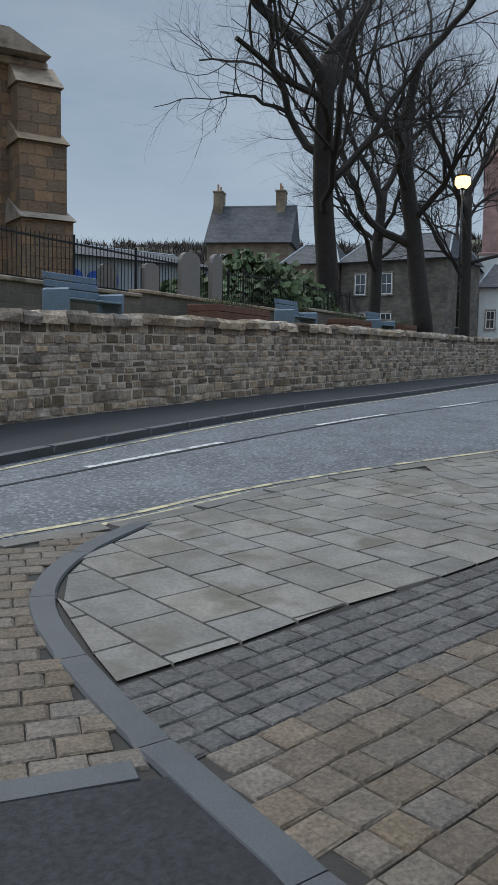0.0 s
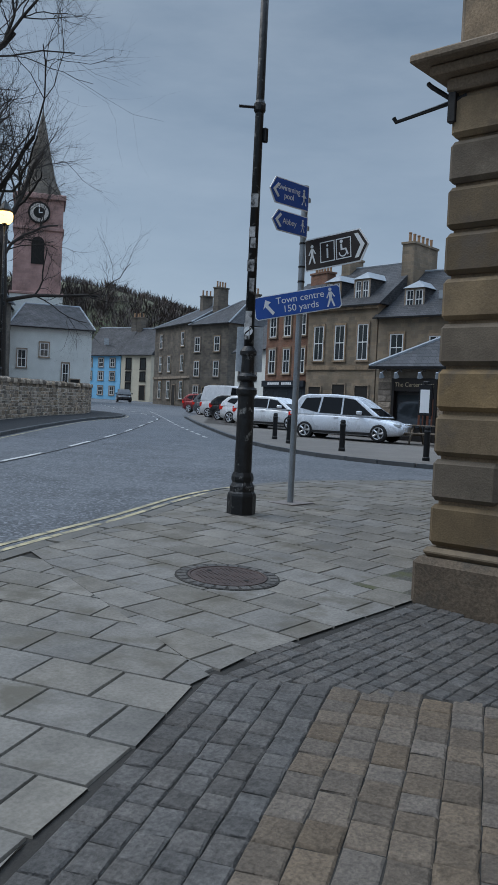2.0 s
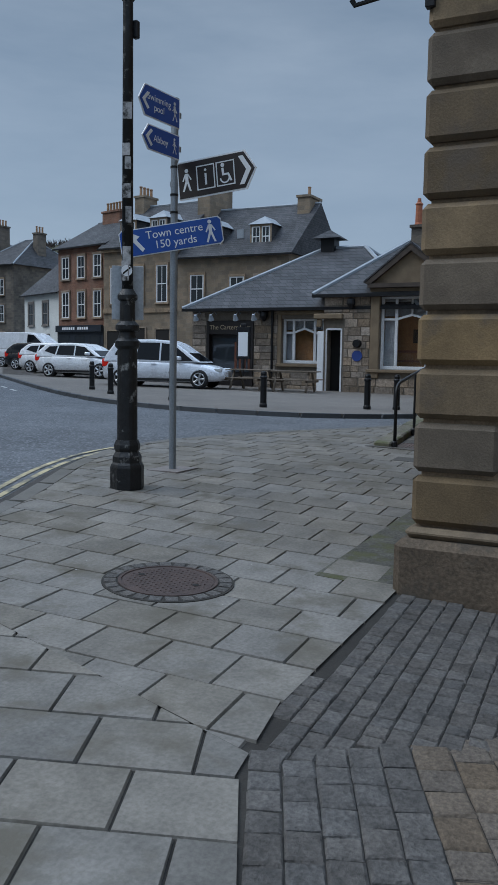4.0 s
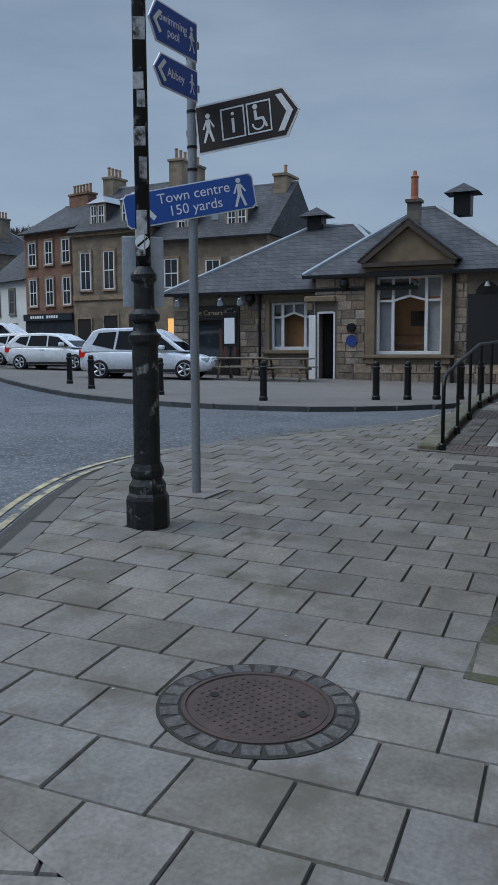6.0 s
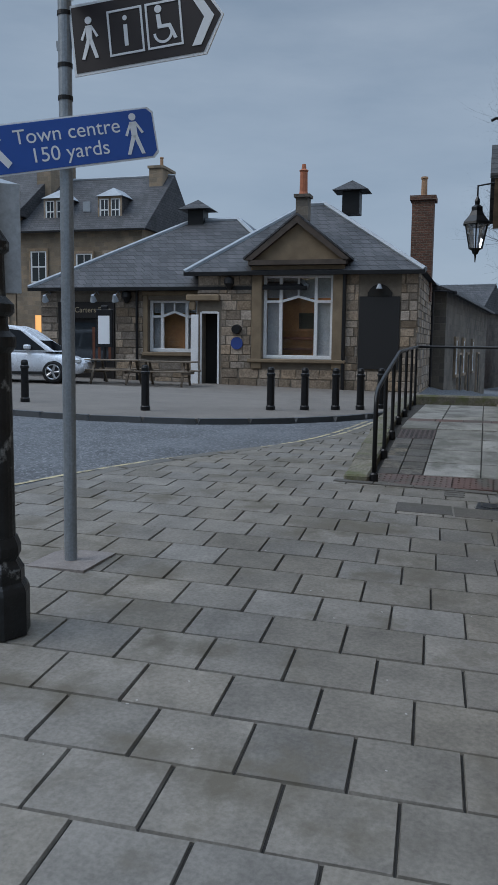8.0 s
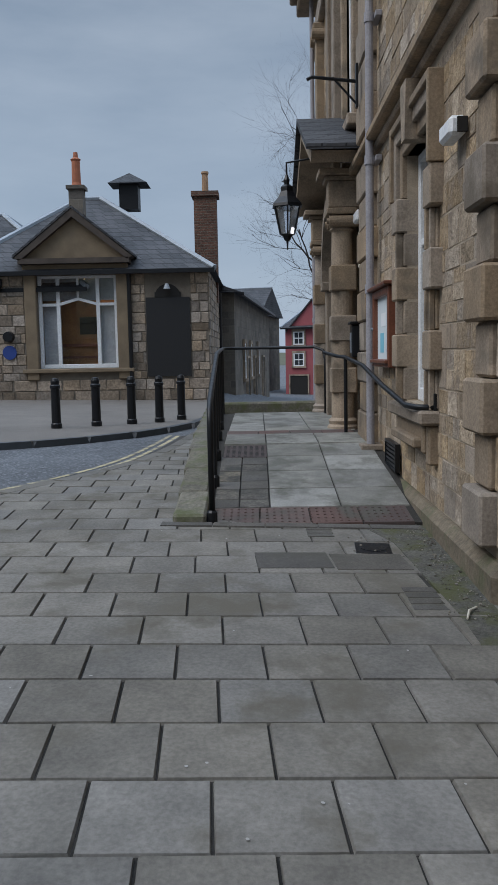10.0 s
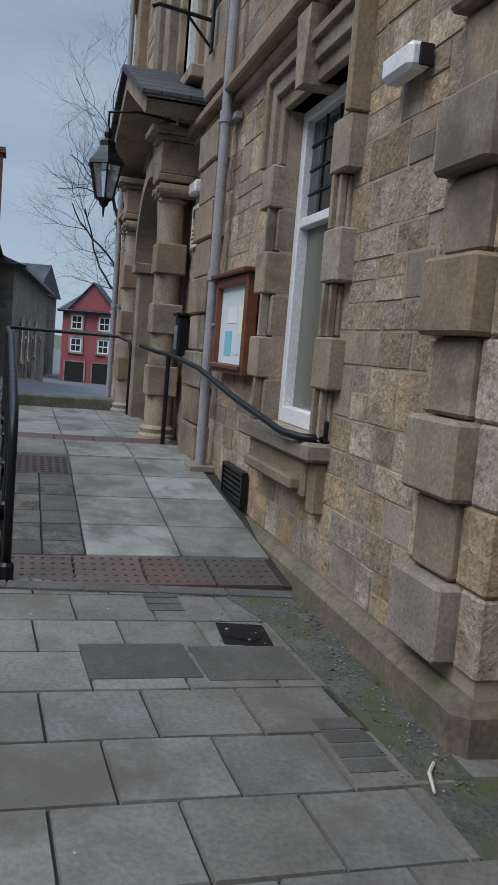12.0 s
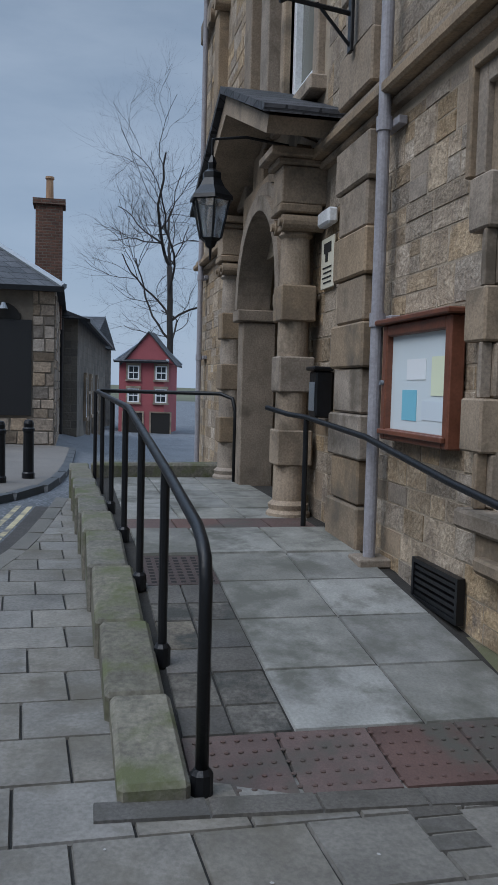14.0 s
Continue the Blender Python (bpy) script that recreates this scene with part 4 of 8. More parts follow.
def notice_board(x0, x1, z0, z1):
    t = thing("notice_board", "brown timber notice board with pale papers behind glass", "notice board", pose(0, FRONT + 0.02, 0))
    fr = part("frame", boxes((x0, x0 + 0.08, 0, 0.1, z0, z1), (x1 - 0.08, x1, 0, 0.1, z0, z1), (x0 + 0.08, x1 - 0.08, 0, 0.1, z0, z0 + 0.08), (x0 + 0.08, x1 - 0.08, 0, 0.1, z1 - 0.08, z1), bev=0.01), M_BRD, t)
    part("back_panel", boxes((x0 + 0.07, x1 - 0.07, 0.0, 0.05, z0 + 0.07, z1 - 0.07)), plain("notice_paper", (0.62, 0.68, 0.7), 0.6), t)
    part("cap", boxes((x0 - 0.05, x1 + 0.05, 0, 0.15, z1 + 0.003, z1 + 0.04), bev=0.008), M_BRD, t)
    part("ledge", boxes((x0 + 0.02, x1 - 0.02, 0.1, 0.13, z0 + 0.04, z0 + 0.075), bev=0.005), M_BRD, t)
    cols = ((0.2, 0.5, 0.62), (0.72, 0.76, 0.55), (0.75, 0.77, 0.78), (0.6, 0.66, 0.7))
    for k, (u, v, w, h) in enumerate(((0.52, 0.1, 0.22, 0.3), (0.12, 0.35, 0.2, 0.36), (0.4, 0.5, 0.28, 0.2), (0.14, 0.12, 0.3, 0.18))):
        W, H = x1 - x0, z1 - z0
        part("notice", boxes((x0 + u * W, x0 + (u + w) * W, 0.051, 0.054, z0 + (0.1 + v * 0.85) * H, z0 + (0.1 + (v + h) * 0.85) * H)), plain("notice", cols[k], 0.6), t)
    part("knob", rod(bmesh.new(), (x1 - 0.04, 0.1, (z0 + z1) / 2), (x1 - 0.04, 0.125, (z0 + z1) / 2), 0.018, n=8), M_GALV, t)
M_BRD = mat("brown_varnish", (0.16, 0.06, 0.035), 0.4, 0.25, 12, 0.1, 50)
notice_board(8.5, 9.62, 1.44, 2.25)

def small_wall_things():
    t = thing("security_light", "white plastic security light high on the stone front", "light", pose(5.98, FRONT + 0.02, 3.06))
    part("housing", boxes((-0.16, 0.16, 0.0, 0.12, -0.065, 0.065), bev=0.025), M_WHITE, t)
    part("bracket", boxes((-0.178, -0.162, 0.0, 0.07, -0.05, 0.05), bev=0.004), M_DARK, t)
    t = thing("air_vent", "black louvred cast iron vent at the foot of the wall", "vent", pose(8.72, FRONT + 0.02, 0.55))
    part("frame", boxes((-0.34, 0.34, 0, 0.05, -0.14, -0.11), (-0.34, 0.34, 0, 0.05, 0.11, 0.14), (-0.34, -0.31, 0, 0.05, -0.11, 0.11), (0.31, 0.34, 0, 0.05, -0.11, 0.11)), M_IRON, t)
    for k in range(5):
        part("louvre", boxes((-0.31, 0.31, 0.0, 0.04, -0.105 + k * 0.043, -0.08 + k * 0.043)), M_IRON, t)
    t = thing("camera_notice", "cream warning notice with a black camera picture", "sign", pose(11.31, FRONT + 0.03, 2.94))
    part("plate", boxes((-0.19, 0.19, 0, 0.015, -0.23, 0.23), bev=0.004), plain("cream_plate", (0.66, 0.62, 0.5), 0.5), t)
    part("picture", boxes((-0.12, 0.1, 0.016, 0.02, 0.09, 0.18), (-0.02, 0.05, 0.016, 0.02, 0.01, 0.09)), M_DARK, t)
    for k in range(4):
        part("text_bar", boxes((-0.14, 0.13 - 0.03 * (k % 2), 0.016, 0.019, -0.05 - k * 0.045, -0.035 - k * 0.045)), M_DARK, t)
    t = thing("porch_light", "white plastic bulkhead light beside the capital", "light", pose(11.25, FRONT + 0.02, 3.33))
    part("housing", boxes((-0.17, 0.17, 0.0, 0.1, -0.07, 0.07), bev=0.02), M_WHITE, t)
    t = thing("cigarette_bin", "black and silver wall-mounted cigarette bin", "bin", pose(11.2, FRONT + 0.02, 1.75))
    part("case", boxes((-0.11, 0.11, 0, 0.16, -0.22, 0.2), bev=0.015), M_IRON, t)
    part("face_plate", boxes((-0.085, 0.085, 0.161, 0.168, -0.16, 0.1), bev=0.002), M_GALV, t)
    part("hood", boxes((-0.13, 0.13, 0, 0.19, 0.203, 0.24), bev=0.01), M_IRON, t)
    for x, z in ((10.4, 4.75), (5.3, 4.85)):
        t = thing("flag_bracket", "black iron flagpole bracket on the stone front", "bracket", pose(x, FRONT + 0.17, z))
        part("plate", boxes((-0.04, 0.04, 0, 0.03, -0.3, 0.2), bev=0.006), M_IRON, t)
        part("arm", tube(bmesh.new(), [(0, 0.02, 0), (0, 0.54, 0.06), (0, 0.6, 0.03)], 0.02, 6), M_IRON, t)
        part("brace", tube(bmesh.new(), [(0, 0.02, -0.25), (0, 0.3, 0.05)], 0.014, 6), M_IRON, t)
    t = thing("corner_bracket", "black iron sign bracket on the corner of the stone building", "bracket", pose(0.05, -0.06, 3.9))
    part("arm", tube(bmesh.new(), [(0.02, -0.12, 0.06), (0.0, 0.0, 0.02), (0.0, 0.49, -0.04), (-0.01, 0.51, -0.005)], 0.018, 6), M_IRON, t)
    part("stay", tube(bmesh.new(), [(0.0, 0.02, 0.06), (-0.02, 0.17, 0.17), (-0.02, 0.2, 0.2)], 0.02, 6), M_IRON, t)
    part("plate", boxes((-0.03, 0.03, -0.05, 0.015, -0.14, 0.09), bev=0.005), M_IRON, t)
small_wall_things()

# ---- ramp, low wall and rails ----
def ramp_z(x):
    return 0.232 + max(0.0, min(x, 10.2) - 6.9) * 0.1
bm = bmesh.new()
pts = [6.9, 7.4, 8, 9, 10.2, 12, 15.3]
top = [[bm.verts.new((x, y, ramp_z(x) - 0.014)) for y in (0.1, 2.35)] for x in pts]
low = [[bm.verts.new((x, y, -0.2)) for y in (0.1, 2.35)] for x in pts]
for i in range(len(pts) - 1):
    bm.faces.new((top[i][0], top[i + 1][0], top[i + 1][1], top[i][1]))
    bm.faces.new((top[i][1], top[i + 1][1], low[i + 1][1], low[i][1]))
bm.faces.new((top[0][0], top[0][1], low[0][1], low[0][0])); bm.faces.new((top[-1][1], top[-1][0], low[-1][0], low[-1][1]))
bmesh.ops.recalc_face_normals(bm, faces=bm.faces[:])
terrace = tagged(part("ramp", bm, M_JOINT), "bed of the shallow ramp up to the porch", "ramp", kind="structure")

edge = thing("low_wall", "mossy stone edging wall beside the ramp", "wall", pose(0, 0, 0))
x = 6.85; k = 0
rng = random.Random(3)
while x < 15.2:
    L = 0.75 if k == 0 else rng.uniform(0.8, 1.15)
    yy = 2.15 + (x - 6.9) * 0.027
    bm = bmesh.new(); box(bm, x + 0.003, x + L - 0.003, yy, yy + 0.27, -0.1, 0.0, bev=0.02)
    for v in bm.verts:
        if v.co.z > -0.05:
            v.co.z += ramp_z(v.co.x) + 0.09
    part("edging_stone", bm, M_MOSS, edge); x += L; k += 1
bm = boxes((15.05, 15.35, 0.4, 2.36, 0.0, 0.74), bev=0.03)
tagged(part("end_wall", bm, M_MOSS), "low mossy wall at the end of the terrace", "wall")

def rails():
    y = lambda x: 2.1 + (x - 6.9) * 0.027
    t = thing("ramp_railing", "black tubular handrail on posts along the ramp", "railing", pose(0, 0, 0))
    rail_z = lambda x: ramp_z(x) + 0.99 + max(0.0, x - 7) * 0.018
    path = [(6.92, y(6.92), ramp_z(6.92)), (6.92, y(6.92), ramp_z(6.92) + 0.82), (6.95, y(6.95), ramp_z(7) + 0.9), (7.02, y(7.02), ramp_z(7) + 0.95), (7.13, y(7.13), ramp_z(7.1) + 0.98)]
    path += [(x, y(x), rail_z(x)) for x in (8, 9, 10.2, 12, 14.5)] + [(14.95, y(14.95) - 0.05, rail_z(15)), (15.0, y(15) - 0.3, rail_z(15)), (14.7, 0.72, rail_z(15)), (14.55, 0.58, rail_z(15) - 0.06), (14.5, 0.55, rail_z(15) - 0.22), (14.5, 0.55, ramp_z(15))]
    part("top_rail", tube(bmesh.new(), path, 0.026, 10), M_IRON, t, smooth=True)
    for x in (8.1, 9.25, 10.45, 11.9, 13.4, 14.9):
        part("post", rod(bmesh.new(), (x, y(x), ramp_z(x) - 0.02), (x, y(x), rail_z(x) - 0.01), 0.024), M_IRON, t)
    for x in (6.92, 8.1, 9.25, 10.45, 11.9):
        part("collar", turned(bmesh.new(), [(0.045, 0), (0.045, 0.1), (0.03, 0.12)], 10, x, y(x), ramp_z(x) - 0.01), M_IRON, t)
    t = thing("wall_handrail", "black tubular handrail from the porch column to the wall", "railing", pose(0, 0, 0))
    part("rail", tube(bmesh.new(), [(6.75, FRONT + 0.03, 1.16), (6.8, FRONT + 0.16, 1.16), (7.0, FRONT + 0.21, 1.165), (8.2, FRONT + 0.22, 1.28), (9.6, 0.53, 1.45), (11.05, 0.57, 1.535), (11.35, 0.66, 1.55), (11.62, 0.8, 1.6)], 0.024, 10), M_IRON, t, smooth=True)
    part("wall_plate", boxes((6.72, 6.78, FRONT + 0.01, FRONT + 0.04, 1.05, 1.27), bev=0.006), M_IRON, t)
    part("post", rod(bmesh.new(), (11.05, 0.57, ramp_z(11)), (11.05, 0.57, 1.53), 0.024), M_IRON, t)
rails()

# ---- street furniture ----
def lamp_post(x, y, z, tall, with_head, label):
    t = thing("street_lamp", label, "lamp post", pose(x, y, z))
    part("base", turned(bmesh.new(), [(0.175, 0), (0.175, 0.22), (0.165, 0.25), (0.15, 0.27), (0.15, 0.33), (0.12, 0.38), (0.135, 0.41), (0.135, 0.45), (0.115, 0.5)], 8), M_LAMPP, t)
    bm = turned(bmesh.new(), [(0.105, 0.5), (0.1, 1.42), (0.125, 1.45), (0.125, 1.5), (0.095, 1.53), (0.08, 1.6)], 24)
    part("lower_column", bm, M_LAMPP, t)
    part("ring", turned(bmesh.new(), [(0.1, 1.6), (0.12, 1.62), (0.12, 1.66), (0.08, 1.7), (0.075, 1.9), (0.1, 1.92), (0.1, 1.96), (0.06, 2.02)], 20), M_LAMPP, t)
    part("shaft", turned(bmesh.new(), [(0.058, 2.02), (0.05, tall * 0.6), (0.042, tall)], 16), M_LAMPP, t, smooth=True)
    part("collar", turned(bmesh.new(), [(0.06, 4.8), (0.07, 4.82), (0.07, 4.9), (0.05, 4.94)], 14), M_LAMPP, t)
    part("ladder_arm", tube(bmesh.new(), [(-0.22, 0.13, 4.84), (0, 0, 4.86), (0.05, -0.03, 4.86)], 0.018, 6), M_IRON, t)
    part("cable_box", boxes((0.02, 0.08, -0.09, -0.03, 4.45, 4.62), bev=0.01), M_IRON, t)
    return t
lamp = lamp_post(1.70, 3.37, lie(1.70, 3.37), 8.2, False, "tall black lamp post with flaking paint and torn stickers")
part("back_plate", boxes((-0.16, 0.16, -0.01, 0.0, 1.72, 2.26), bev=0.003), mat("plate_back", (0.4, 0.43, 0.46), 0.5, 0.08, 8, 0.05, 40), lamp, "plain grey back of a sign plate", m=pose(0.075, 0.05, 0, 0, 0, -55))
for z, a, w, h in ((2.35, 205, 0.04, 0.09), (2.98, 200, 0.045, 0.07), (3.25, 215, 0.03, 0.06), (3.38, 198, 0.04, 0.06), (3.75, 210, 0.045, 0.08), (2.2, 190, 0.04, 0.1), (2.75, 222, 0.03, 0.08)):
    part("sticker", boxes((0.0562, 0.058, -w, w, z - h, z + h)), mat("torn_sticker", (0.4, 0.4, 0.4), 0.7, 0.3, 20, 0.1, 60, stain=(0.03, 0.03, 0.03), stain_at=0.56), lamp, "torn pale sticker", m=pose(0, 0, 0, 0, 0, a))
bm = bmesh.new(); rod(bm, (0.06, 0, 2.2), (0.064, 0, 2.2), 0.055, n=18)
part("round_sticker", bm, M_SIGNW, lamp, "white round sticker with a black bar", m=pose(0, 0, 0, 0, 0, 207))
bm = bmesh.new(); box(bm, 0.0645, 0.066, -0.05, 0.05, -0.008, 0.008); 
part("sticker_bar", bm, M_DARK, lamp, m=pose(0, 0, 2.2, 0, 0, 207) @ pose(0, 0, 0, 40, 0, 0))

def lettering(text, size, material, parent, m, name="lettering", align="CENTER"):
    cu = bpy.data.curves.new(name, "FONT")
    cu.body, cu.size, cu.align_x, cu.align_y, cu.extrude, cu.space_line = text, size, align, "CENTER", 0.001, 0.95
    tmp = new(name, cu)
    me = bpy.data.meshes.new_from_object(tmp.evaluated_get(bpy.context.evaluated_depsgraph_get()))
    bpy.data.objects.remove(tmp)
    me.materials.clear(); me.materials.append(material)
    ob = new(name, me); ob.parent = parent; ob.matrix_local = m
    return ob

def flat_shape(pts, d=0.004):
    """An outline in x,z standing upright, facing -y."""
    bm = slab_poly(bmesh.new(), pts, -d, 1)
    return bm
def disc(cx, cz, r, n=14):
    return [(cx + r * math.cos(2 * math.pi * k / n), cz + r * math.sin(2 * math.pi * k / n)) for k in range(n)]
def walker(parent, cx, cz, h, m, flip=1):
    """The walking sign figure, as plain bars."""
    s = h
    for pts in (disc(cx, cz + 0.42 * s, 0.09 * s),
                [(cx - 0.09 * s, cz + 0.3 * s), (cx + 0.08 * s, cz + 0.3 * s), (cx + 0.07 * s, cz - 0.05 * s), (cx - 0.08 * s, cz - 0.05 * s)],
                [(cx - 0.08 * s, cz - 0.03 * s), (cx + 0.03 * s, cz - 0.05 * s), (cx - flip * 0.17 * s, cz - 0.5 * s), (cx - flip * 0.25 * s, cz - 0.48 * s)],
                [(cx - 0.03 * s, cz - 0.05 * s), (cx + 0.07 * s, cz - 0.03 * s), (cx + flip * 0.2 * s, cz - 0.5 * s), (cx + flip * 0.11 * s, cz - 0.5 * s)],
                [(cx - 0.09 * s, cz + 0.28 * s), (cx - 0.04 * s, cz + 0.28 * s), (cx - flip * 0.18 * s, cz - 0.04 * s), (cx - flip * 0.24 * s, cz - 0.01 * s)],
                [(cx + 0.04 * s, cz + 0.28 * s), (cx + 0.09 * s, cz + 0.28 * s), (cx + flip * 0.24 * s, cz + 0.02 * s), (cx + flip * 0.18 * s, cz - 0.01 * s)]):
        part("symbol", flat_shape(pts), M_SIGNW, parent, m=m)

def signpost(x, y):
    z = lie(x, y)
    t = thing("signpost", "grey steel post with blue and brown pedestrian direction signs", "signpost", pose(x, y, z) @ Matrix.Scale(1.03, 4))
    part("pole", rod(bmesh.new(), (0, 0, -0.05), (0, 0, 4.1), 0.041, n=16), M_GALV, t, smooth=False)
    part("foot", boxes((-0.22, 0.25, -0.2, 0.2, -0.03, 0.008)), mat("patch_mortar", (0.2, 0.18, 0.17), 0.9, 0.2, 8, 0.5, 80), t)
    FACE = pose(0, 0, 0, 90, 0, 0)      # lettering stands up and faces -y
    def board(w0, w1, h, zc, turn, off, col, edge_w=0.018, arrow=0, tilt=0.0):
        m = pose(0, 0, zc, 0, 0, turn) @ pose(0, off, 0, 0, -tilt, 0)
        if arrow > 0:
            out = [(w0, -h / 2), (w1 - 0.12, -h / 2), (w1, 0), (w1 - 0.12, h / 2), (w0, h / 2)]
        elif arrow < 0:
            out = [(w0 + 0.1, -h / 2), (w1, -h / 2), (w1, h / 2), (w0 + 0.1, h / 2), (w0, 0)]
        else:
            r = 0.03
            out = [(w0 + r, -h / 2), (w1 - r, -h / 2), (w1, -h / 2 + r), (w1, h / 2 - r), (w1 - r, h / 2), (w0 + r, h / 2), (w0, h / 2 - r), (w0, -h / 2 + r)]
        b = part("sign_board", flat_shape(out, 0.012), M_SIGNW, t, m=m)
        c = Vector((sum(p[0] for p in out) / len(out), 0)); k = edge_w
        inn = [(p[0] - math.copysign(k, p[0] - (w0 + w1) / 2), p[1] - (math.copysign(k, p[1]) if abs(p[1]) > 0.01 else 0)) for p in out]
        part("sign_face", slab_poly(bmesh.new(), inn, -0.003, 1), col, b, m=pose(0, -0.0125, 0))
        part("clamp", boxes((-0.06, 0.06, 0.002, 0.02, -0.03, 0.03), bev=0.004), M_GALV, b)
        return b
    b = board(-0.6, 0.55, 0.3, 2.6, -66, -0.05, M_BLUE, 0.01, tilt=9.5)
    lettering("Town centre\n150 yards", 0.122, M_SIGNW, b, pose(0.02, -0.017, 0) @ FACE)
    walker(b, 0.42, 0.0, 0.24, pose(0, -0.0165, 0), 1)
    part("arrow", flat_shape([(-0.44, 0.1), (-0.48, -0.02), (-0.45, 0.01), (-0.36, -0.11), (-0.33, -0.08), (-0.41, 0.03), (-0.37, 0.06)]), M_SIGNW, b, m=pose(0, -0.0165, 0))
    b = board(0.05, 1.0, 0.41, 3.19, -88, 0.0, M_SIGNK, 0.016, 1, tilt=5.5)
    part("border", flat_shape([(0.075, -0.16), (0.085, -0.16), (0.085, 0.16), (0.075, 0.16)]), M_SIGNK, b)
    walker(b, 0.17, 0.0, 0.24, pose(0, -0.0165, 0), 1)
    for cx, kind in ((0.4, "i"), (0.64, "w")):
        q, e = 0.11, 0.012
        part("symbol_frame", boxes((cx - q, cx + q, -0.02, -0.016, -0.13, -0.13 + e), (cx - q, cx + q, -0.02, -0.016, 0.13 - e, 0.13), (cx - q, cx - q + e, -0.02, -0.016, -0.13 + e, 0.13 - e), (cx + q - e, cx + q, -0.02, -0.016, -0.13 + e, 0.13 - e)), M_SIGNW, b)
        if kind == "i":
            lettering("i", 0.27, M_SIGNW, b, pose(cx, -0.017, 0.0) @ FACE @ Matrix.Shear("XZ", 4, (0.0, 0.0)))
        else:
            ring = arch(arch(bmesh.new(), cx - 0.01, -0.045, 0.045, 0.06, -0.02, -0.016, 12), 0, 0, 0, 0.0001, 0, 0.0001, 2)
            part("symbol", ring, M_SIGNW, b, m=Matrix.Translation((cx - 0.01, 0, -0.045)) @ pose(0, 0, 0, 0, 180, 0) @ Matrix.Translation((-(cx - 0.01), 0, 0.045)))
            part("symbol", flat_shape(disc(cx - 0.03, 0.09, 0.022)), M_SIGNW, b, m=pose(0, -0.0165, 0))
            part("symbol", flat_shape([(cx - 0.045, 0.06), (cx - 0.02, 0.06), (cx - 0.015, 0.0), (cx + 0.04, 0.0), (cx + 0.075, -0.085), (cx + 0.055, -0.09), (cx + 0.025, -0.02), (cx - 0.04, -0.02)]), M_SIGNW, b, m=pose(0, -0.0165, 0))
    part("chevron", flat_shape([(0.8, -0.15), (0.855, -0.15), (0.945, 0), (0.855, 0.15), (0.8, 0.15), (0.885, 0)]), M_SIGNW, b, m=pose(0, -0.0165, 0))
    for zc, text, h, L in ((3.92, "Swimming\npool", 0.32, 0.72), (3.56, "Abbey", 0.26, 0.66)):
        b = board(-L, 0.0, h, zc, -4, -0.05, M_BLUE, 0.012, -1)
        lettering(text, 0.1, M_SIGNW, b, pose(-L * 0.52, -0.017, 0) @ FACE)
        walker(b, -0.1, 0.0, h * 0.62, pose(0, -0.0165, 0), -1)
        part("arrow", flat_shape([(-L + 0.14, 0.09), (-L + 0.05, 0.0), (-L + 0.14, -0.09), (-L + 0.17, -0.07), (-L + 0.1, 0), (-L + 0.17, 0.07)]), M_SIGNW, b, m=pose(0, -0.0165, 0))
    for z in (2.58, 2.86, 3.05, 3.35, 3.5, 3.66, 3.8, 4.02):
        part("band", turned(bmesh.new(), [(0.046, z), (0.046, z + 0.025)], 14), M_IRON, t)
signpost(2.97, 3.61)

def manhole(x, y):
    t = thing("manhole_cover", "rusty brown round studded iron cover in a ring of setts", "manhole cover", on_ground(x, y, 20, 0.006) @ Matrix.Scale(0.94, 4))
    part("bed", turned(bmesh.new(), [(0.47, -0.06), (0.47, 0.0005)], 40), M_JOINT, t)
    part("frame", turned(bmesh.new(), [(0.355, -0.05), (0.355, 0.008), (0.335, 0.009), (0.332, 0.001)], 40), M_RUST, t)
    part("cover", turned(bmesh.new(), [(0.325, -0.05), (0.325, 0.004), (0.3, 0.006)], 40), M_RUST, t)
    bm = bmesh.new()
    for i in range(-9, 10):
        for j in range(-9, 10):
            u, v = i * 0.03, j * 0.03
            if math.hypot(u, v) < 0.29 and (i + j) % 2 == 0:
                box(bm, u - 0.011, u + 0.011, v - 0.006, v + 0.006, 0.0055, 0.0095)
    ob = part("studs", bm, M_RUST, t); ob["kind"] = "stuff"
    for kx, ky in ((0.075, 0.21), (-0.075, -0.21)):
        part("keyhole", rod(bmesh.new(), (kx, ky, 0.0098), (kx, ky, 0.0108), 0.024, n=10), M_DARK, t)
    me = unit_block("sett", M_SETT, 0.07, rough=0.03, seed=3)
    for k in range(24):
        a = 2 * math.pi * k / 24
        piece("sett", me, t, Matrix.Rotation(a, 4, "Z") @ Matrix.Translation((0.41, 0, 0.005)) @ Matrix.Diagonal((0.095, 0.096, 0.05, 1)))
M_RUST = mat("rusty_iron", (0.062, 0.042, 0.036), 0.65, 0.3, 10, 0.4, 80)
manhole(-0.735, 1.35)

bol = thing("bollard", "short black cast iron bollard beside the kerb", "bollard", pose(0, 0, 0), "bollards round the forecourt")
part("post", turned(bmesh.new(), [(0.1, -0.05), (0.1, 0.08), (0.085, 0.1), (0.08, 0.72), (0.095, 0.74), (0.095, 0.78), (0.075, 0.8), (0.08, 0.86), (0.06, 0.91), (0.02, 0.92)], 14), M_IRON, bol)
spots = [(13.8, 7.6), (14.25, 10.6), (15.3, 13.4), (16.9, 15.3), (15.45, 5.4), (15.9, 4.75), (16.35, 4.15), (16.75, 3.66), (17.4, 3.28)]
bol.matrix_world = pose(*spots[0], lie(*spots[0]))
for p in spots[1:]:
    copy_thing(bol, pose(*p, lie(*p)))

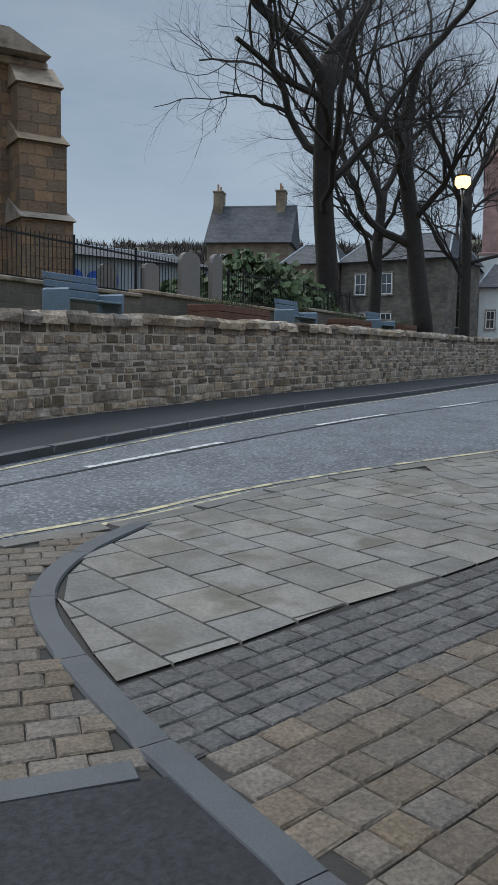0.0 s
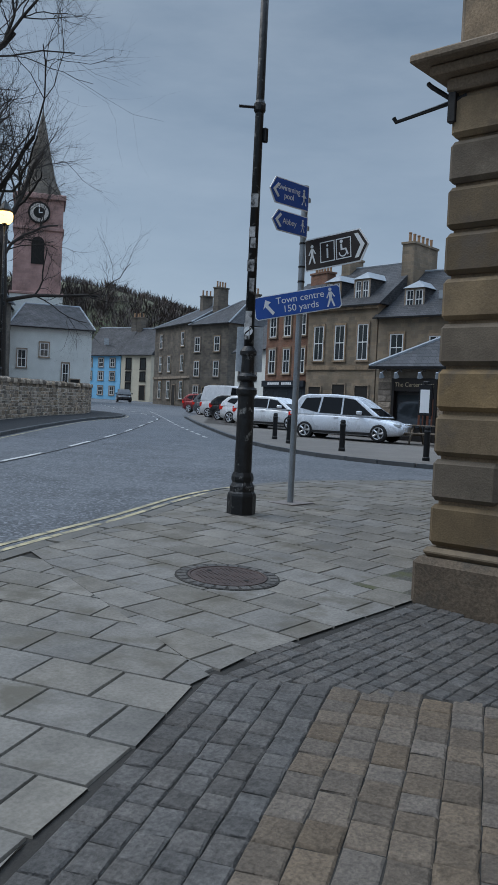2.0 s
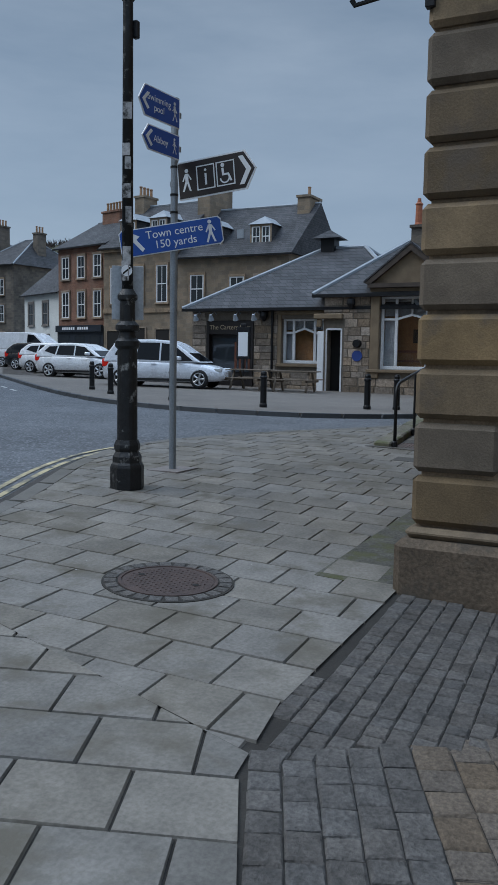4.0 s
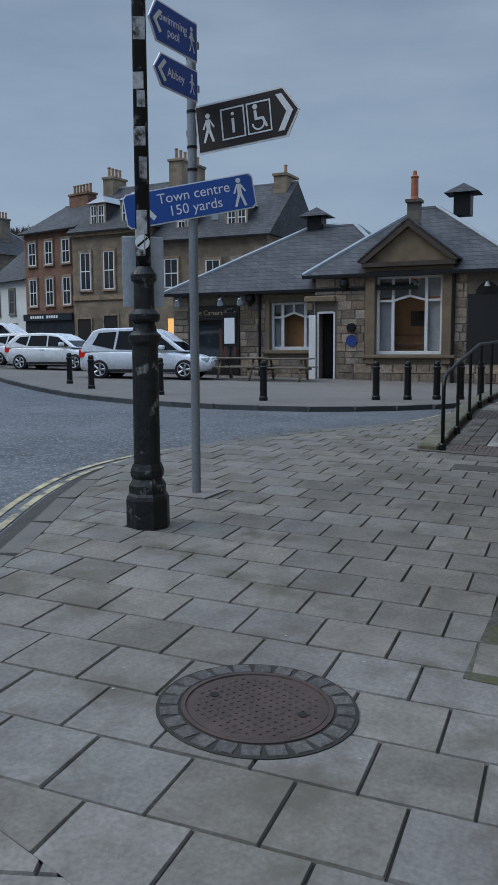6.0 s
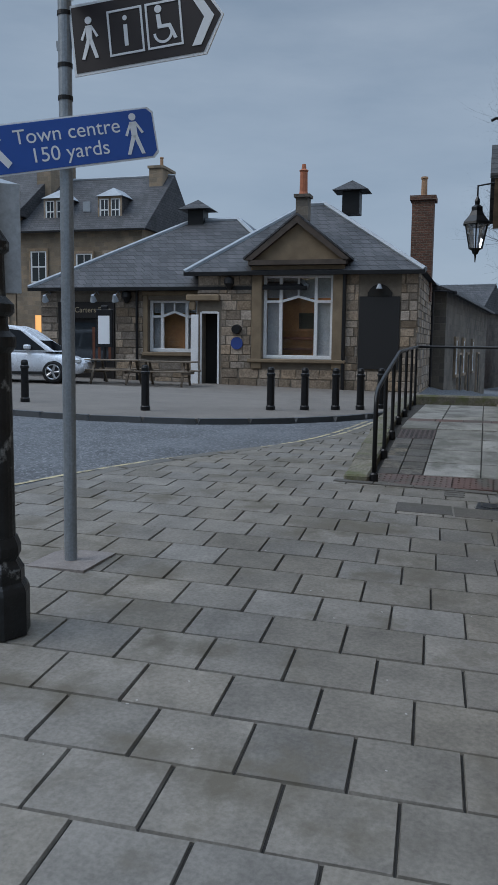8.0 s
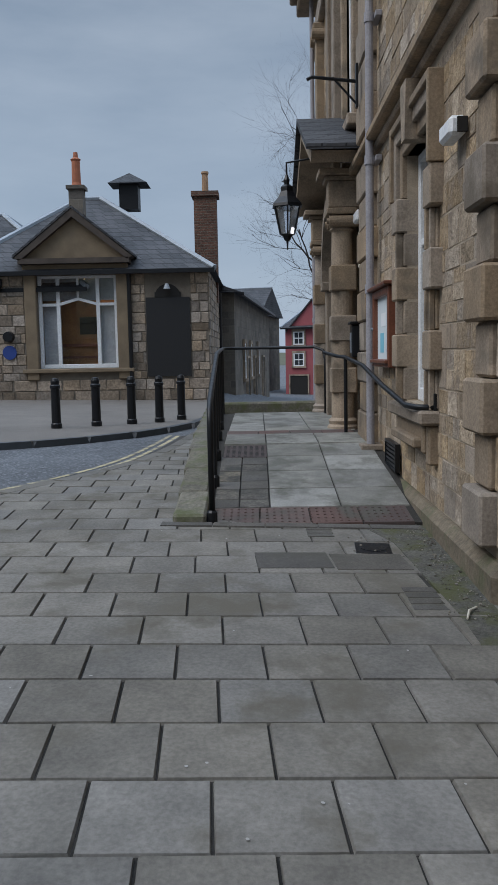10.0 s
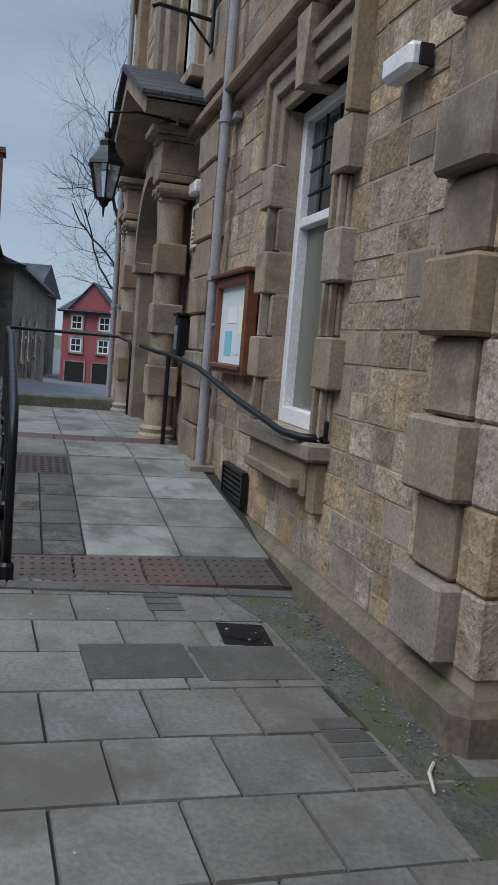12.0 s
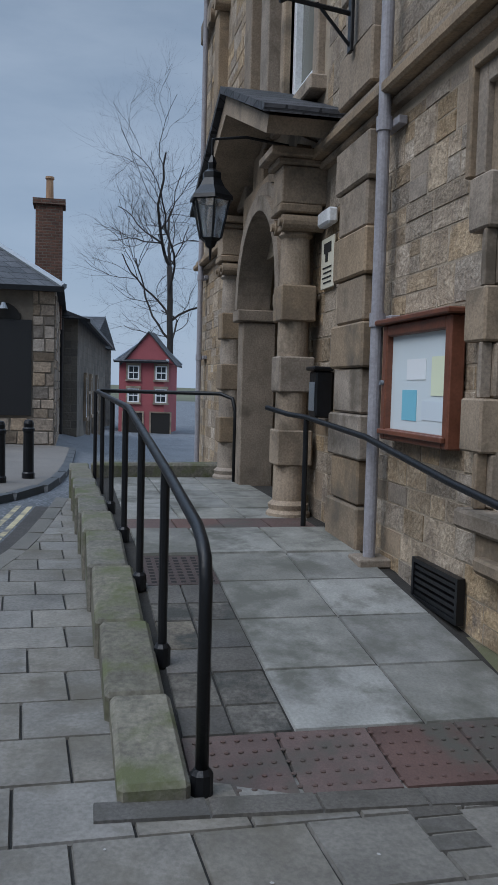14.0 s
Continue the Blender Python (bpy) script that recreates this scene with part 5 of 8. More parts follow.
# ---- cars ----
def loft(bm, rows, mi=0):
    """Cross-sections along x joined by faces. A row: x and a list of (y, z) for one side, mirrored."""
    rings = []
    for x, half in rows:
        full = [(y, z) for y, z in half] + [(-y, z) for y, z in half[::-1]]
        rings.append([bm.verts.new((x, y, z)) for y, z in full])
    for s, t in zip(rings, rings[1:]):
        n = len(s)
        for k in range(n):
            f = bm.faces.new((s[k], s[(k + 1) % n], t[(k + 1) % n], t[k])); f.material_index = mi; f.smooth = True
    for r in (rings[0], rings[-1][::-1]):
        f = bm.faces.new(r); f.material_index = mi
    bmesh.ops.recalc_face_normals(bm, faces=bm.faces[:])

def car(m, paint, label, L=4.35, W=1.8, H=1.62, van=False, group="parked cars"):
    t = thing("car", label, "car", m, group)
    h = W / 2
    def sect(zb, zt, w): return [(w * 0.86, zb), (w * 0.985, zb + 0.1), (w, zb + (zt - zb) * 0.5), (w * 0.97, zt - 0.1), (w * 0.9, zt)]
    body = bmesh.new()
    zt = 0.95 if not van else 1.15
    rows = [(-L / 2, 0.42, 0.78, 0.72), (-L / 2 + 0.06, 0.3, zt - 0.06, 0.88), (-L / 2 + 0.35, 0.22, zt, 0.98), (-0.9, 0.2, zt + 0.01, 1.0), (0.2, 0.2, zt - 0.02, 1.0), (L / 2 - 1.15, 0.2, zt - 0.05, 1.0), (L / 2 - 0.55, 0.22, zt - 0.17, 0.96), (L / 2 - 0.16, 0.26, zt - 0.3, 0.86), (L / 2, 0.36, 0.58, 0.68)]
    loft(body, [(x, sect(a, b, h * w)) for x, a, b, w in rows])
    part("body", body, paint, t)
    b0 = zt - 0.06
    half = lambda z: h * (0.955 - 0.2 * max(0.0, (z - b0) / (H - b0)))
    tail = 0.04 if van else 0.0
    side = [(-L / 2 + 0.1, b0), (-L / 2 + 0.16 - tail, b0 + 0.24), (-L / 2 + 0.5 - 6 * tail, H - 0.1), (-L / 2 + 0.8 - 6 * tail, H - 0.02), (-0.35, H), (0.2, H - 0.035), (0.55, H - 0.15), (L / 2 - 0.8, b0 + 0.02)]
    cab = bmesh.new()
    P, Q = [[cab.verts.new((x, sg * half(z), z)) for x, z in side] for sg in (1, -1)]
    cab.faces.new(P); cab.faces.new(Q[::-1])
    for k in range(len(side)):
        n2 = (k + 1) % len(side)
        cab.faces.new((P[n2], P[k], Q[k], Q[n2]))
    bmesh.ops.recalc_face_normals(cab, faces=cab.faces[:])
    bmesh.ops.bevel(cab, geom=[e for e in cab.edges if e.calc_length() > 0.05 and abs(e.verts[0].co.y - e.verts[1].co.y) < 0.3], offset=0.05, segments=2, affect="EDGES", profile=0.6)
    part("cabin", cab, paint, t)
    def glazing(name, ring, shift):
        g = bmesh.new()
        lo_, hi_ = [g.verts.new(Vector(p) - Vector(shift)) for p in ring], [g.verts.new(Vector(p) + Vector(shift) * 0.7) for p in ring]
        g.faces.new(lo_[::-1]); g.faces.new(hi_)
        for k in range(len(ring)):
            g.faces.new((lo_[k], lo_[(k + 1) % len(ring)], hi_[(k + 1) % len(ring)], hi_[k]))
        bmesh.ops.recalc_face_normals(g, faces=g.faces[:])
        part(name, g, M_CARGL, t)
    xf, zf = L / 2 - 0.84, b0 + 0.06
    glazing("windscreen", [(xf - 0.02, half(zf) * 0.86, zf), (0.5, half(H) * 0.86, H - 0.15), (0.5, -half(H) * 0.86, H - 0.15), (xf - 0.02, -half(zf) * 0.86, zf)], (0.012, 0, 0.016))
    glazing("rear_window", [(-L / 2 + 0.17 - tail, half(b0) * 0.8, b0 + 0.27), (-L / 2 + 0.47 - 6 * tail, half(H) * 0.84, H - 0.14), (-L / 2 + 0.47 - 6 * tail, -half(H) * 0.84, H - 0.14), (-L / 2 + 0.17 - tail, -half(b0) * 0.8, b0 + 0.27)], (-0.02, 0, 0.008))
    panes = [[(0.0, b0 + 0.07), (L / 2 - 1.08, b0 + 0.07), (0.44, H - 0.18), (0.0, H - 0.13)]]
    if not van:
        panes += [[(-0.95, b0 + 0.1), (-0.07, b0 + 0.08), (-0.07, H - 0.12), (-0.85, H - 0.12)], [(-L / 2 + 0.52, b0 + 0.26), (-1.03, b0 + 0.11), (-0.94, H - 0.14), (-L / 2 + 0.74, H - 0.17)]]
    for s in (-1, 1):
        for ring in panes:
            glazing("side_window", [(x, s * half(z), z) for x, z in ring], (0, s * 0.014, 0.003))
        part("side_trim", boxes((-L / 2 + 0.75, L / 2 - 1.0, s * h * 0.985 - 0.012, s * h * 0.985 + 0.022, 0.24, 0.33), bev=0.01), M_TYRE, t)
        part("door_handle", boxes((-0.35, -0.17, s * (h + 0.0) - 0.01, s * (h + 0.0) + 0.025, 0.83, 0.86), bev=0.006), paint, t)
        part("mirror", boxes((0.62, 0.8, s * (h + 0.02) - 0.05, s * (h + 0.02) + 0.16 * (1 if s > 0 else 0) + (0 if s > 0 else 0.05), 0.98, 1.12), bev=0.03) if s > 0 else boxes((0.62, 0.8, -h - 0.18, -h + 0.03, 0.98, 1.12), bev=0.03), paint, t)
        part("tail_light", boxes((-L / 2 + 0.02, -L / 2 + 0.3, s * h * 0.84 - 0.07, s * h * 0.84 + 0.07, 0.72, 1.0), bev=0.03), M_TAIL, t)
        part("headlight", boxes((L / 2 - 0.34, L / 2 - 0.06, s * h * 0.7 - 0.12, s * h * 0.7 + 0.1, 0.58, 0.72), bev=0.03), M_HEAD, t)
        for x in (-L / 2 + 0.78, L / 2 - 0.85):
            # near-black disc wider than the tyre colours in the wheel arch's shade
            w = part("wheel", rod(bmesh.new(), (x, s * (h - 0.24), 0.32), (x, s * (h - 0.03), 0.32), 0.335, n=24), M_DARK, t)
            part("tyre", rod(rod(bmesh.new(), (x, s * (h - 0.22), 0.32), (x, s * (h - 0.01), 0.32), 0.32, 0.32, 24), (x, s * (h - 0.01), 0.32), (x, s * (h + 0.012), 0.32), 0.32, 0.285, 24), M_TYRE, w)
            rim = rod(bmesh.new(), (x, s * (h - 0.0), 0.32), (x, s * (h + 0.014), 0.32), 0.06, n=10)
            for k in range(5):
                a = 2 * math.pi * k / 5
                rod(rim, (x + 0.05 * math.cos(a), s * (h + 0.008), 0.32 + 0.05 * math.sin(a)), (x + 0.2 * math.cos(a), s * (h + 0.016), 0.32 + 0.2 * math.sin(a)), 0.035, 0.045, 6)
            for k in range(20):
                a, b = 2 * math.pi * k / 20, 2 * math.pi * (k + 1) / 20
                rod(rim, (x + 0.215 * math.cos(a), s * (h + 0.013), 0.32 + 0.215 * math.sin(a)), (x + 0.215 * math.cos(b), s * (h + 0.013), 0.32 + 0.215 * math.sin(b)), 0.02, n=5)
            part("rim", rim, M_RIM, w)
    part("rear_bumper", boxes((-L / 2 - 0.02, -L / 2 + 0.16, -h * 0.8, h * 0.8, 0.34, 0.56), bev=0.04), M_TYRE, t)
    part("number_plate", boxes((-L / 2 - 0.012, -L / 2 + 0.02, -0.26, 0.26, 0.66, 0.77), bev=0.004), M_YEL, t)
    return t
M_CARGL = plain("car_glass", (0.008, 0.009, 0.011), 0.05, 0, 0, 0.4)
M_TYRE = mat("tyre_rubber", (0.02, 0.02, 0.021), 0.8, 0.2, 10, 0.1, 60)
M_TAIL = plain("tail_light", (0.45, 0.015, 0.01), 0.2, 0, 0.25)
M_HEAD = plain("headlight", (0.55, 0.58, 0.6), 0.12, 0.2)
M_RIM = plain("alloy_rim", (0.5, 0.51, 0.53), 0.3, 0.8)
def paint(name, c, metal=0.3): return mat(name, c, 0.28, 0.04, 2, 0.0, 30, metal=metal, spec=0.6)
def parked(x, y, turn, pm, label, **k):
    car(pose(x, y, lie(x, y), 0, 0, turn), pm, label, **k)
parked(21.1, 15.0, -77, paint("silver_paint", (0.7, 0.73, 0.78), 0.15), "silver five-door people carrier parked on the forecourt", L=4.6, H=1.72)
parked(25.2, 17.6, -77, paint("blue_paint", (0.03, 0.12, 0.34)), "blue hatchback parked beside the silver car", L=4.0, H=1.48)
parked(25.0, 21.8, -84, paint("pearl_paint", (0.76, 0.78, 0.8), 0.1), "white hatchback parked in the echelon row", L=4.2, H=1.52)
parked(28.2, 25.6, -84, paint("white_paint_car", (0.76, 0.77, 0.79), 0.1), "white sporty hatchback parked in the echelon row", L=4.3, H=1.5)
parked(31.0, 28.9, -84, paint("black_paint", (0.015, 0.016, 0.018)), "black estate car parked in the echelon row", L=4.6, H=1.5)
parked(34.2, 32.6, -84, paint("van_paint", (0.66, 0.67, 0.69), 0.0), "white van parked in the echelon row", L=5.0, H=2.1, van=True)
parked(37.6, 37.0, -84, paint("grey_paint", (0.1, 0.11, 0.12)), "dark grey car parked in the echelon row", L=4.4, H=1.6)
parked(41.5, 42.2, -84, paint("red_paint", (0.2, 0.02, 0.025)), "dark red car parked in the echelon row", L=4.1, H=1.5)
parked(62.5, 77.0, -128, paint("dark_paint", (0.03, 0.03, 0.035)), "dark car standing on the road before the coloured houses", L=4.4, H=1.6, group="cars on the road")

# ---- buildings ----
def sash(parent, u, z, w, h, y=0.0, fm=None, room=None, sill=True):
    """A window set into a front: reveal, frame, panes."""
    fm = fm or M_WHITE
    win = part("window", boxes((u - w / 2, u - w / 2 + 0.1, y - 0.03, y + 0.03, z, z + h), (u + w / 2 - 0.1, u + w / 2, y - 0.03, y + 0.03, z, z + h), (u - w / 2 + 0.1, u + w / 2 - 0.1, y - 0.03, y + 0.03, z, z + 0.08), (u - w / 2 + 0.07, u + w / 2 - 0.07, y - 0.03, y + 0.03, z + h - 0.07, z + h), (u - w / 2 + 0.07, u + w / 2 - 0.07, y - 0.035, y + 0.02, z + h * 0.5 - 0.035, z + h * 0.5 + 0.035), (u - 0.02, u + 0.02, y - 0.025, y + 0.02, z + 0.08, z + h - 0.07)), fm, parent)
    part("pane", boxes((u - w / 2 + 0.05, u + w / 2 - 0.05, y - 0.004, y + 0.004, z + 0.05, z + h - 0.05)), M_GLASS, win)
    part("surround", boxes((u - w / 2 - 0.1, u - w / 2 - 0.002, y - 0.06, y + 0.03, z, z + h), (u + w / 2 + 0.002, u + w / 2 + 0.1, y - 0.06, y + 0.03, z, z + h), (u - w / 2 - 0.1, u + w / 2 + 0.1, y - 0.06, y + 0.03, z + h + 0.002, z + h + 0.16), (u - w / 2 - 0.14, u + w / 2 + 0.14, y - 0.1, y + 0.03, z - 0.12, z - 0.002)), M_DRESS if fm is M_WHITE else fm, win)
    return win

def chimney(parent, u, y, z0, z1, w, d, pots, stack=None):
    c = part("chimney", boxes((u - w / 2, u + w / 2, y - d / 2, y + d / 2, z0, z1), (u - w / 2 - 0.08, u + w / 2 + 0.08, y - d / 2 - 0.08, y + d / 2 + 0.08, z1 + 0.002, z1 + 0.16)), stack or M_GREYST, parent)
    for k in range(pots):
        f = 0.5 if pots == 1 else k / (pots - 1)
        uu, yy = (u - w / 2 + 0.15 + (w - 0.3) * f, y) if w >= d else (u, y - d / 2 + 0.18 + (d - 0.36) * f)
        part("chimney_pot", turned(bmesh.new(), [(0.13, 0), (0.11, 0.1), (0.1, 0.6), (0.13, 0.64), (0.12, 0.7)], 10, uu, yy, z1 + 0.16), M_POT, c)
M_POT = mat("clay_pot", (0.32, 0.2, 0.12), 0.85, 0.25, 4, 0.2, 30)

def building(name, label, A, B, z, depth, eaves, ridge, wallm, wins=(), doors=(), hip=0.0, chims=(), roofm=None, cat="house", win_frames=None):
    """A house whose front runs from A to B (left to right as seen from the street)."""
    L = math.hypot(B[0] - A[0], B[1] - A[1]); turn = math.degrees(math.atan2(B[1] - A[1], B[0] - A[0]))
    t = thing(name, label, cat, pose(A[0], A[1], z, 0, 0, turn))
    part("wall", boxes((0, L, 0, depth, -1.5, eaves)), wallm, t)
    bm = bmesh.new()
    o = 0.3
    ba = [(-o, -o, eaves), (L + o, -o, eaves), (L + o, depth + o, eaves), (-o, depth + o, eaves)]
    b4 = [bm.verts.new(p) for p in ba]; r = [bm.verts.new((-o + hip, depth / 2, ridge)), bm.verts.new((L + o - hip, depth / 2, ridge))]
    for f in ((b4[0], b4[1], r[1], r[0]), (b4[2], b4[3], r[0], r[1]), (b4[1], b4[2], r[1]), (b4[3], b4[0], r[0]), (b4[3], b4[2], b4[1], b4[0])):
        bm.faces.new(f)
    ro = part("roof", bm, roofm or M_SLATE, t)
    part("ridge", tube(bmesh.new(), [(-o + hip, depth / 2, ridge), (L + o - hip, depth / 2, ridge)], 0.1, 6), M_LEAD, ro)
    if hip:
        for s in ((0, 0), (1, 1), (2, 1), (3, 0)):
            part("hip_flashing", tube(bmesh.new(), [ba[s[0]], (-o + hip if s[1] == 0 else L + o - hip, depth / 2, ridge)], 0.09, 6), M_LEAD, ro)
    part("gutter", boxes((-o, L + o, -o - 0.1, -o, eaves - 0.12, eaves - 0.01)), M_IRON, t)
    for w in wins:
        sash(t, *w, y=-0.04, fm=win_frames)
    for u, w, h in doors:
        d = part("door", boxes((u - w / 2, u + w / 2, -0.06, -0.004, 0, h)), M_DARK, t)
        part("door_frame", boxes((u - w / 2 - 0.1, u - w / 2 - 0.002, -0.1, -0.004, 0, h + 0.1), (u + w / 2 + 0.002, u + w / 2 + 0.1, -0.1, -0.004, 0, h + 0.1), (u - w / 2, u + w / 2, -0.1, -0.004, h + 0.002, h + 0.1)), M_DRESS, d)
    for u, yy, z0, z1, w, d, pots in chims:
        chimney(t, u, yy, z0, z1, w, d, pots, wallm if wallm in (M_GREYST, M_ASHLAR, M_BRICK) else None)
    return t
def dormer(parent, u, y, z, w=1.5, h=1.6, depth=2.2):
    d = part("dormer", boxes((u - w / 2, u + w / 2, y, y + depth, z, z + h)), M_SLATE, parent)
    bm = bmesh.new()
    q = [bm.verts.new(p) for p in ((u - w / 2 - 0.15, y - 0.2, z + h), (u + w / 2 + 0.15, y - 0.2, z + h), (u + w / 2 + 0.15, y + depth + 0.4, z + h), (u - w / 2 - 0.15, y + depth + 0.4, z + h), (u, y + 0.5, z + h + 0.6), (u, y + depth + 0.4, z + h + 0.6))]
    for f in ((0, 1, 4), (1, 2, 5, 4), (3, 0, 4, 5), (2, 3, 5), (3, 2, 1, 0)):
        bm.faces.new([q[i] for i in f])
    part("dormer_roof", bm, M_LEAD, d)
    for s in (-1, 1):
        sash(d, u + s * w * 0.24, z + 0.12, w * 0.44, h - 0.25, y=y - 0.03)
# row round the square; fronts run from left to right
a = building("stone_house_with_dormers", "two-storey stone house with slate roof and lead-capped dormers", (45.3, 29.4), (45.2, 20.9), 0.8, 9, 7.7, 11.6, M_ASHLAR, [(1.6, 4.6, 1.1, 1.9), (4.7, 4.6, 1.1, 1.7), (6.6, 4.6, 1.1, 1.7)], [], 0, [(7.9, 4.5, 9, 11.9, 0.9, 2.0, 1), (0.4, 4.5, 9, 13.4, 1.0, 3.4, 6)])
dormer(a, 2.3, 0.9, 8.2); dormer(a, 6.0, 0.9, 8.2)
part("roof_light", boxes((4.0, 4.5, 1.2, 1.26, 9.0, 9.6)), M_LEAD, a)
part("lit_window", boxes((1.3, 2.2, -0.05, -0.01, 0.6, 2.6)), M_WARM, a, "window lit yellow from within")
b = building("victorian_house", "tall stone house with three long windows and dormers", (46.0, 36.2), (45.3, 29.5), 0.9, 9, 8.6, 12.3, M_ASHLAR, [(1.2, 4.6, 1.0, 2.6), (3.3, 4.6, 1.0, 2.6), (5.5, 4.6, 1.0, 2.6)], [(1.0, 1.2, 2.6), (3.4, 1.2, 2.8), (5.6, 1.2, 2.7)], 0, [(0.3, 4.5, 10, 12.9, 0.9, 1.6, 4)])
dormer(b, 1.9, 0.6, 8.9, 1.4, 1.7); dormer(b, 4.7, 0.6, 8.9, 1.4, 1.7)
part("band_course", boxes((0, 6.8, -0.12, -0.004, 3.9, 4.2), (0, 6.8, -0.25, -0.004, 8.3, 8.6)), M_DRESS, b)
c = building("brick_house", "red brick house above a dark shop front", (48.2, 42.2), (46.6, 36.4), 1.0, 8.5, 9.0, 11.6, M_BRICK, [(1.0, 3.6, 0.95, 2.0), (3.0, 3.6, 0.95, 2.0), (5.0, 3.6, 0.95, 2.0), (1.0, 6.6, 0.95, 1.7), (3.0, 6.6, 0.95, 1.7), (5.0, 6.6, 0.95, 1.7)], [], 0, [(1.9, 4.2, 10, 12.2, 2.2, 0.9, 6)])
part("shop_front", boxes((0.1, 5.9, -0.2, -0.004, 0, 2.9), (0.1, 5.9, -0.4, -0.204, 2.5, 3.0)), mat("navy_shop", (0.02, 0.026, 0.035), 0.4, 0.2, 5, 0.1, 30), c, "dark navy shop front")
for u in (1.0, 3.0, 4.9):
    part("shop_window", boxes((u - 0.65, u + 0.65, -0.215, -0.206, 0.7, 2.2)), M_GLASS, c)
part("shop_letters", boxes(*[(1.0 + k * 0.28, 1.2 + k * 0.28, -0.41, -0.404, 2.66, 2.86) for k in range(12) if k != 6]), M_SIGNW, c)
d = building("white_cottage", "low white rendered cottage with grey window margins", (52.5, 49.5), (49.5, 43.2), 1.2, 7, 5.6, 8.8, M_RENDERW, [(1.5, 3.0, 1.0, 1.9), (4.4, 3.0, 1.0, 1.9), (1.5, 0.6, 1.3, 1.5), (4.4, 0.6, 1.3, 1.5)], [], win_frames=M_RENDERG)
e = building("stone_tenement", "three-storey dark stone tenement with hipped slate roofs", (65.1, 68.2), (64.3, 61.4), 1.5, 11, 9.8, 13.2, M_GREYST, [(1.3, 0.9, 1.0, 1.7), (4.9, 0.9, 1.0, 1.7), (1.3, 3.7, 1.0, 1.8), (4.9, 3.7, 1.0, 1.8), (1.3, 6.6, 1.0, 1.7), (4.9, 6.6, 1.0, 1.7)], [(3.1, 1.1, 2.4)], 3.0, [(0.4, 4, 11, 14.6, 0.9, 1.6, 4), (5.5, 5, 11, 13.6, 0.8, 1.2, 3)])
e2 = building("stone_tenement_wing", "dark stone corner block with bay windows and hipped roof", (70.1, 80.0), (65.4, 68.4), 1.7, 11, 10.0, 13.0, M_GREYST, [(2.5, 0.8, 1.1, 2.2), (5.5, 0.8, 1.1, 2.2), (9.8, 0.8, 1.1, 2.2), (2.5, 4.2, 1.0, 2.0), (5.5, 4.2, 1.0, 2.0), (9.8, 4.2, 1.0, 2.0), (2.5, 7.3, 1.0, 1.7), (9.8, 7.3, 1.0, 1.7)], [(7.4, 1.1, 2.5)], 3.0, [(5, 5, 11, 14.2, 0.9, 1.4, 3)])
part("white_gable", boxes((6.72, 6.8, 0.05, 10.9, -1, 9.7)), M_RENDERW, e, "white rendered side wall")
part("band_course", boxes((0, 12.4, -0.15, -0.004, 3.3, 3.6)), M_DRESS, e2)
f = building("cream_house", "cream rendered terrace house with slate roof", (79.8, 98.2), (80.4, 92.0), 2.3, 8, 6.9, 11.4, M_RENDERC, [(1.6, 1.0, 1.0, 1.5), (4.6, 4.7, 1.0, 1.6), (1.6, 4.7, 1.0, 1.6), (1.6, 2.9, 1.0, 1.3), (4.6, 2.9, 1.0, 1.3)], [(4.6, 1.1, 2.2)], 0, [(0.2, 4, 10, 13, 1.0, 1.2, 2)], win_frames=M_DARK)
g = building("blue_house", "bright blue rendered terrace house with white window margins", (78.6, 106.0), (79.8, 98.4), 2.3, 8, 6.8, 11.6, M_RENDERB, [(1.3 + 2.4 * i, z, 1.0, 1.3) for i in range(3) for z in (0.6, 2.9, 5.0)], [], 0, [(7.2, 4, 10, 13, 1.0, 1.2, 2)])
part("roof_light", boxes((3.2, 4.2, 1.0, 1.06, 8.6, 9.6)), M_LEAD, g)
M_CLOCK = mat("clock_dial", (0.6, 0.56, 0.52), 0.6, 0.1, 3, 0.05, 20)
# tower and white house beyond the wall
tow = thing("clock_tower", "pink stone church tower with clock and slender spire", "tower", pose(48.5, 76.0, 1.6, 0, 0, -35))
part("tower_shaft", boxes((-2.6, 2.6, 0, 5.2, 11.5, 22.3)), M_PINKST, tow)
part("tower_base", boxes((-2.85, 2.85, -0.2, 5.4, -1, 11.498)), M_RENDERW, tow, "white rendered lower stage")
for z0, z1, o in ((11.5, 11.8, 0.32), (18.6, 18.95, 0.16), (22.0, 22.6, 0.26)):
    part("string", boxes((-2.6 - o, 2.6 + o, -o, 5.2 + o, z0 + 0.002, z1), bev=0.05), M_PINKST, tow)
bm = bmesh.new()
rings = [[bm.verts.new((r * math.cos(math.pi / 8 + k * math.pi / 4), 2.6 + r * math.sin(math.pi / 8 + k * math.pi / 4), z)) for k in range(8)] for r, z in ((2.75, 22.6), (1.75, 24.6), (0.06, 32.4))]
for a_, b_ in zip(rings, rings[1:]):
    for k in range(8): bm.faces.new((a_[k], a_[(k + 1) % 8], b_[(k + 1) % 8], b_[k]))
bm.faces.new(rings[0][::-1]); bm.faces.new(rings[-1])
part("spire", bm, M_GREYST, tow)
part("weathervane", rod(bmesh.new(), (0, 2.6, 32.3), (0, 2.6, 34), 0.05, 0.02, 6), M_IRON, tow)
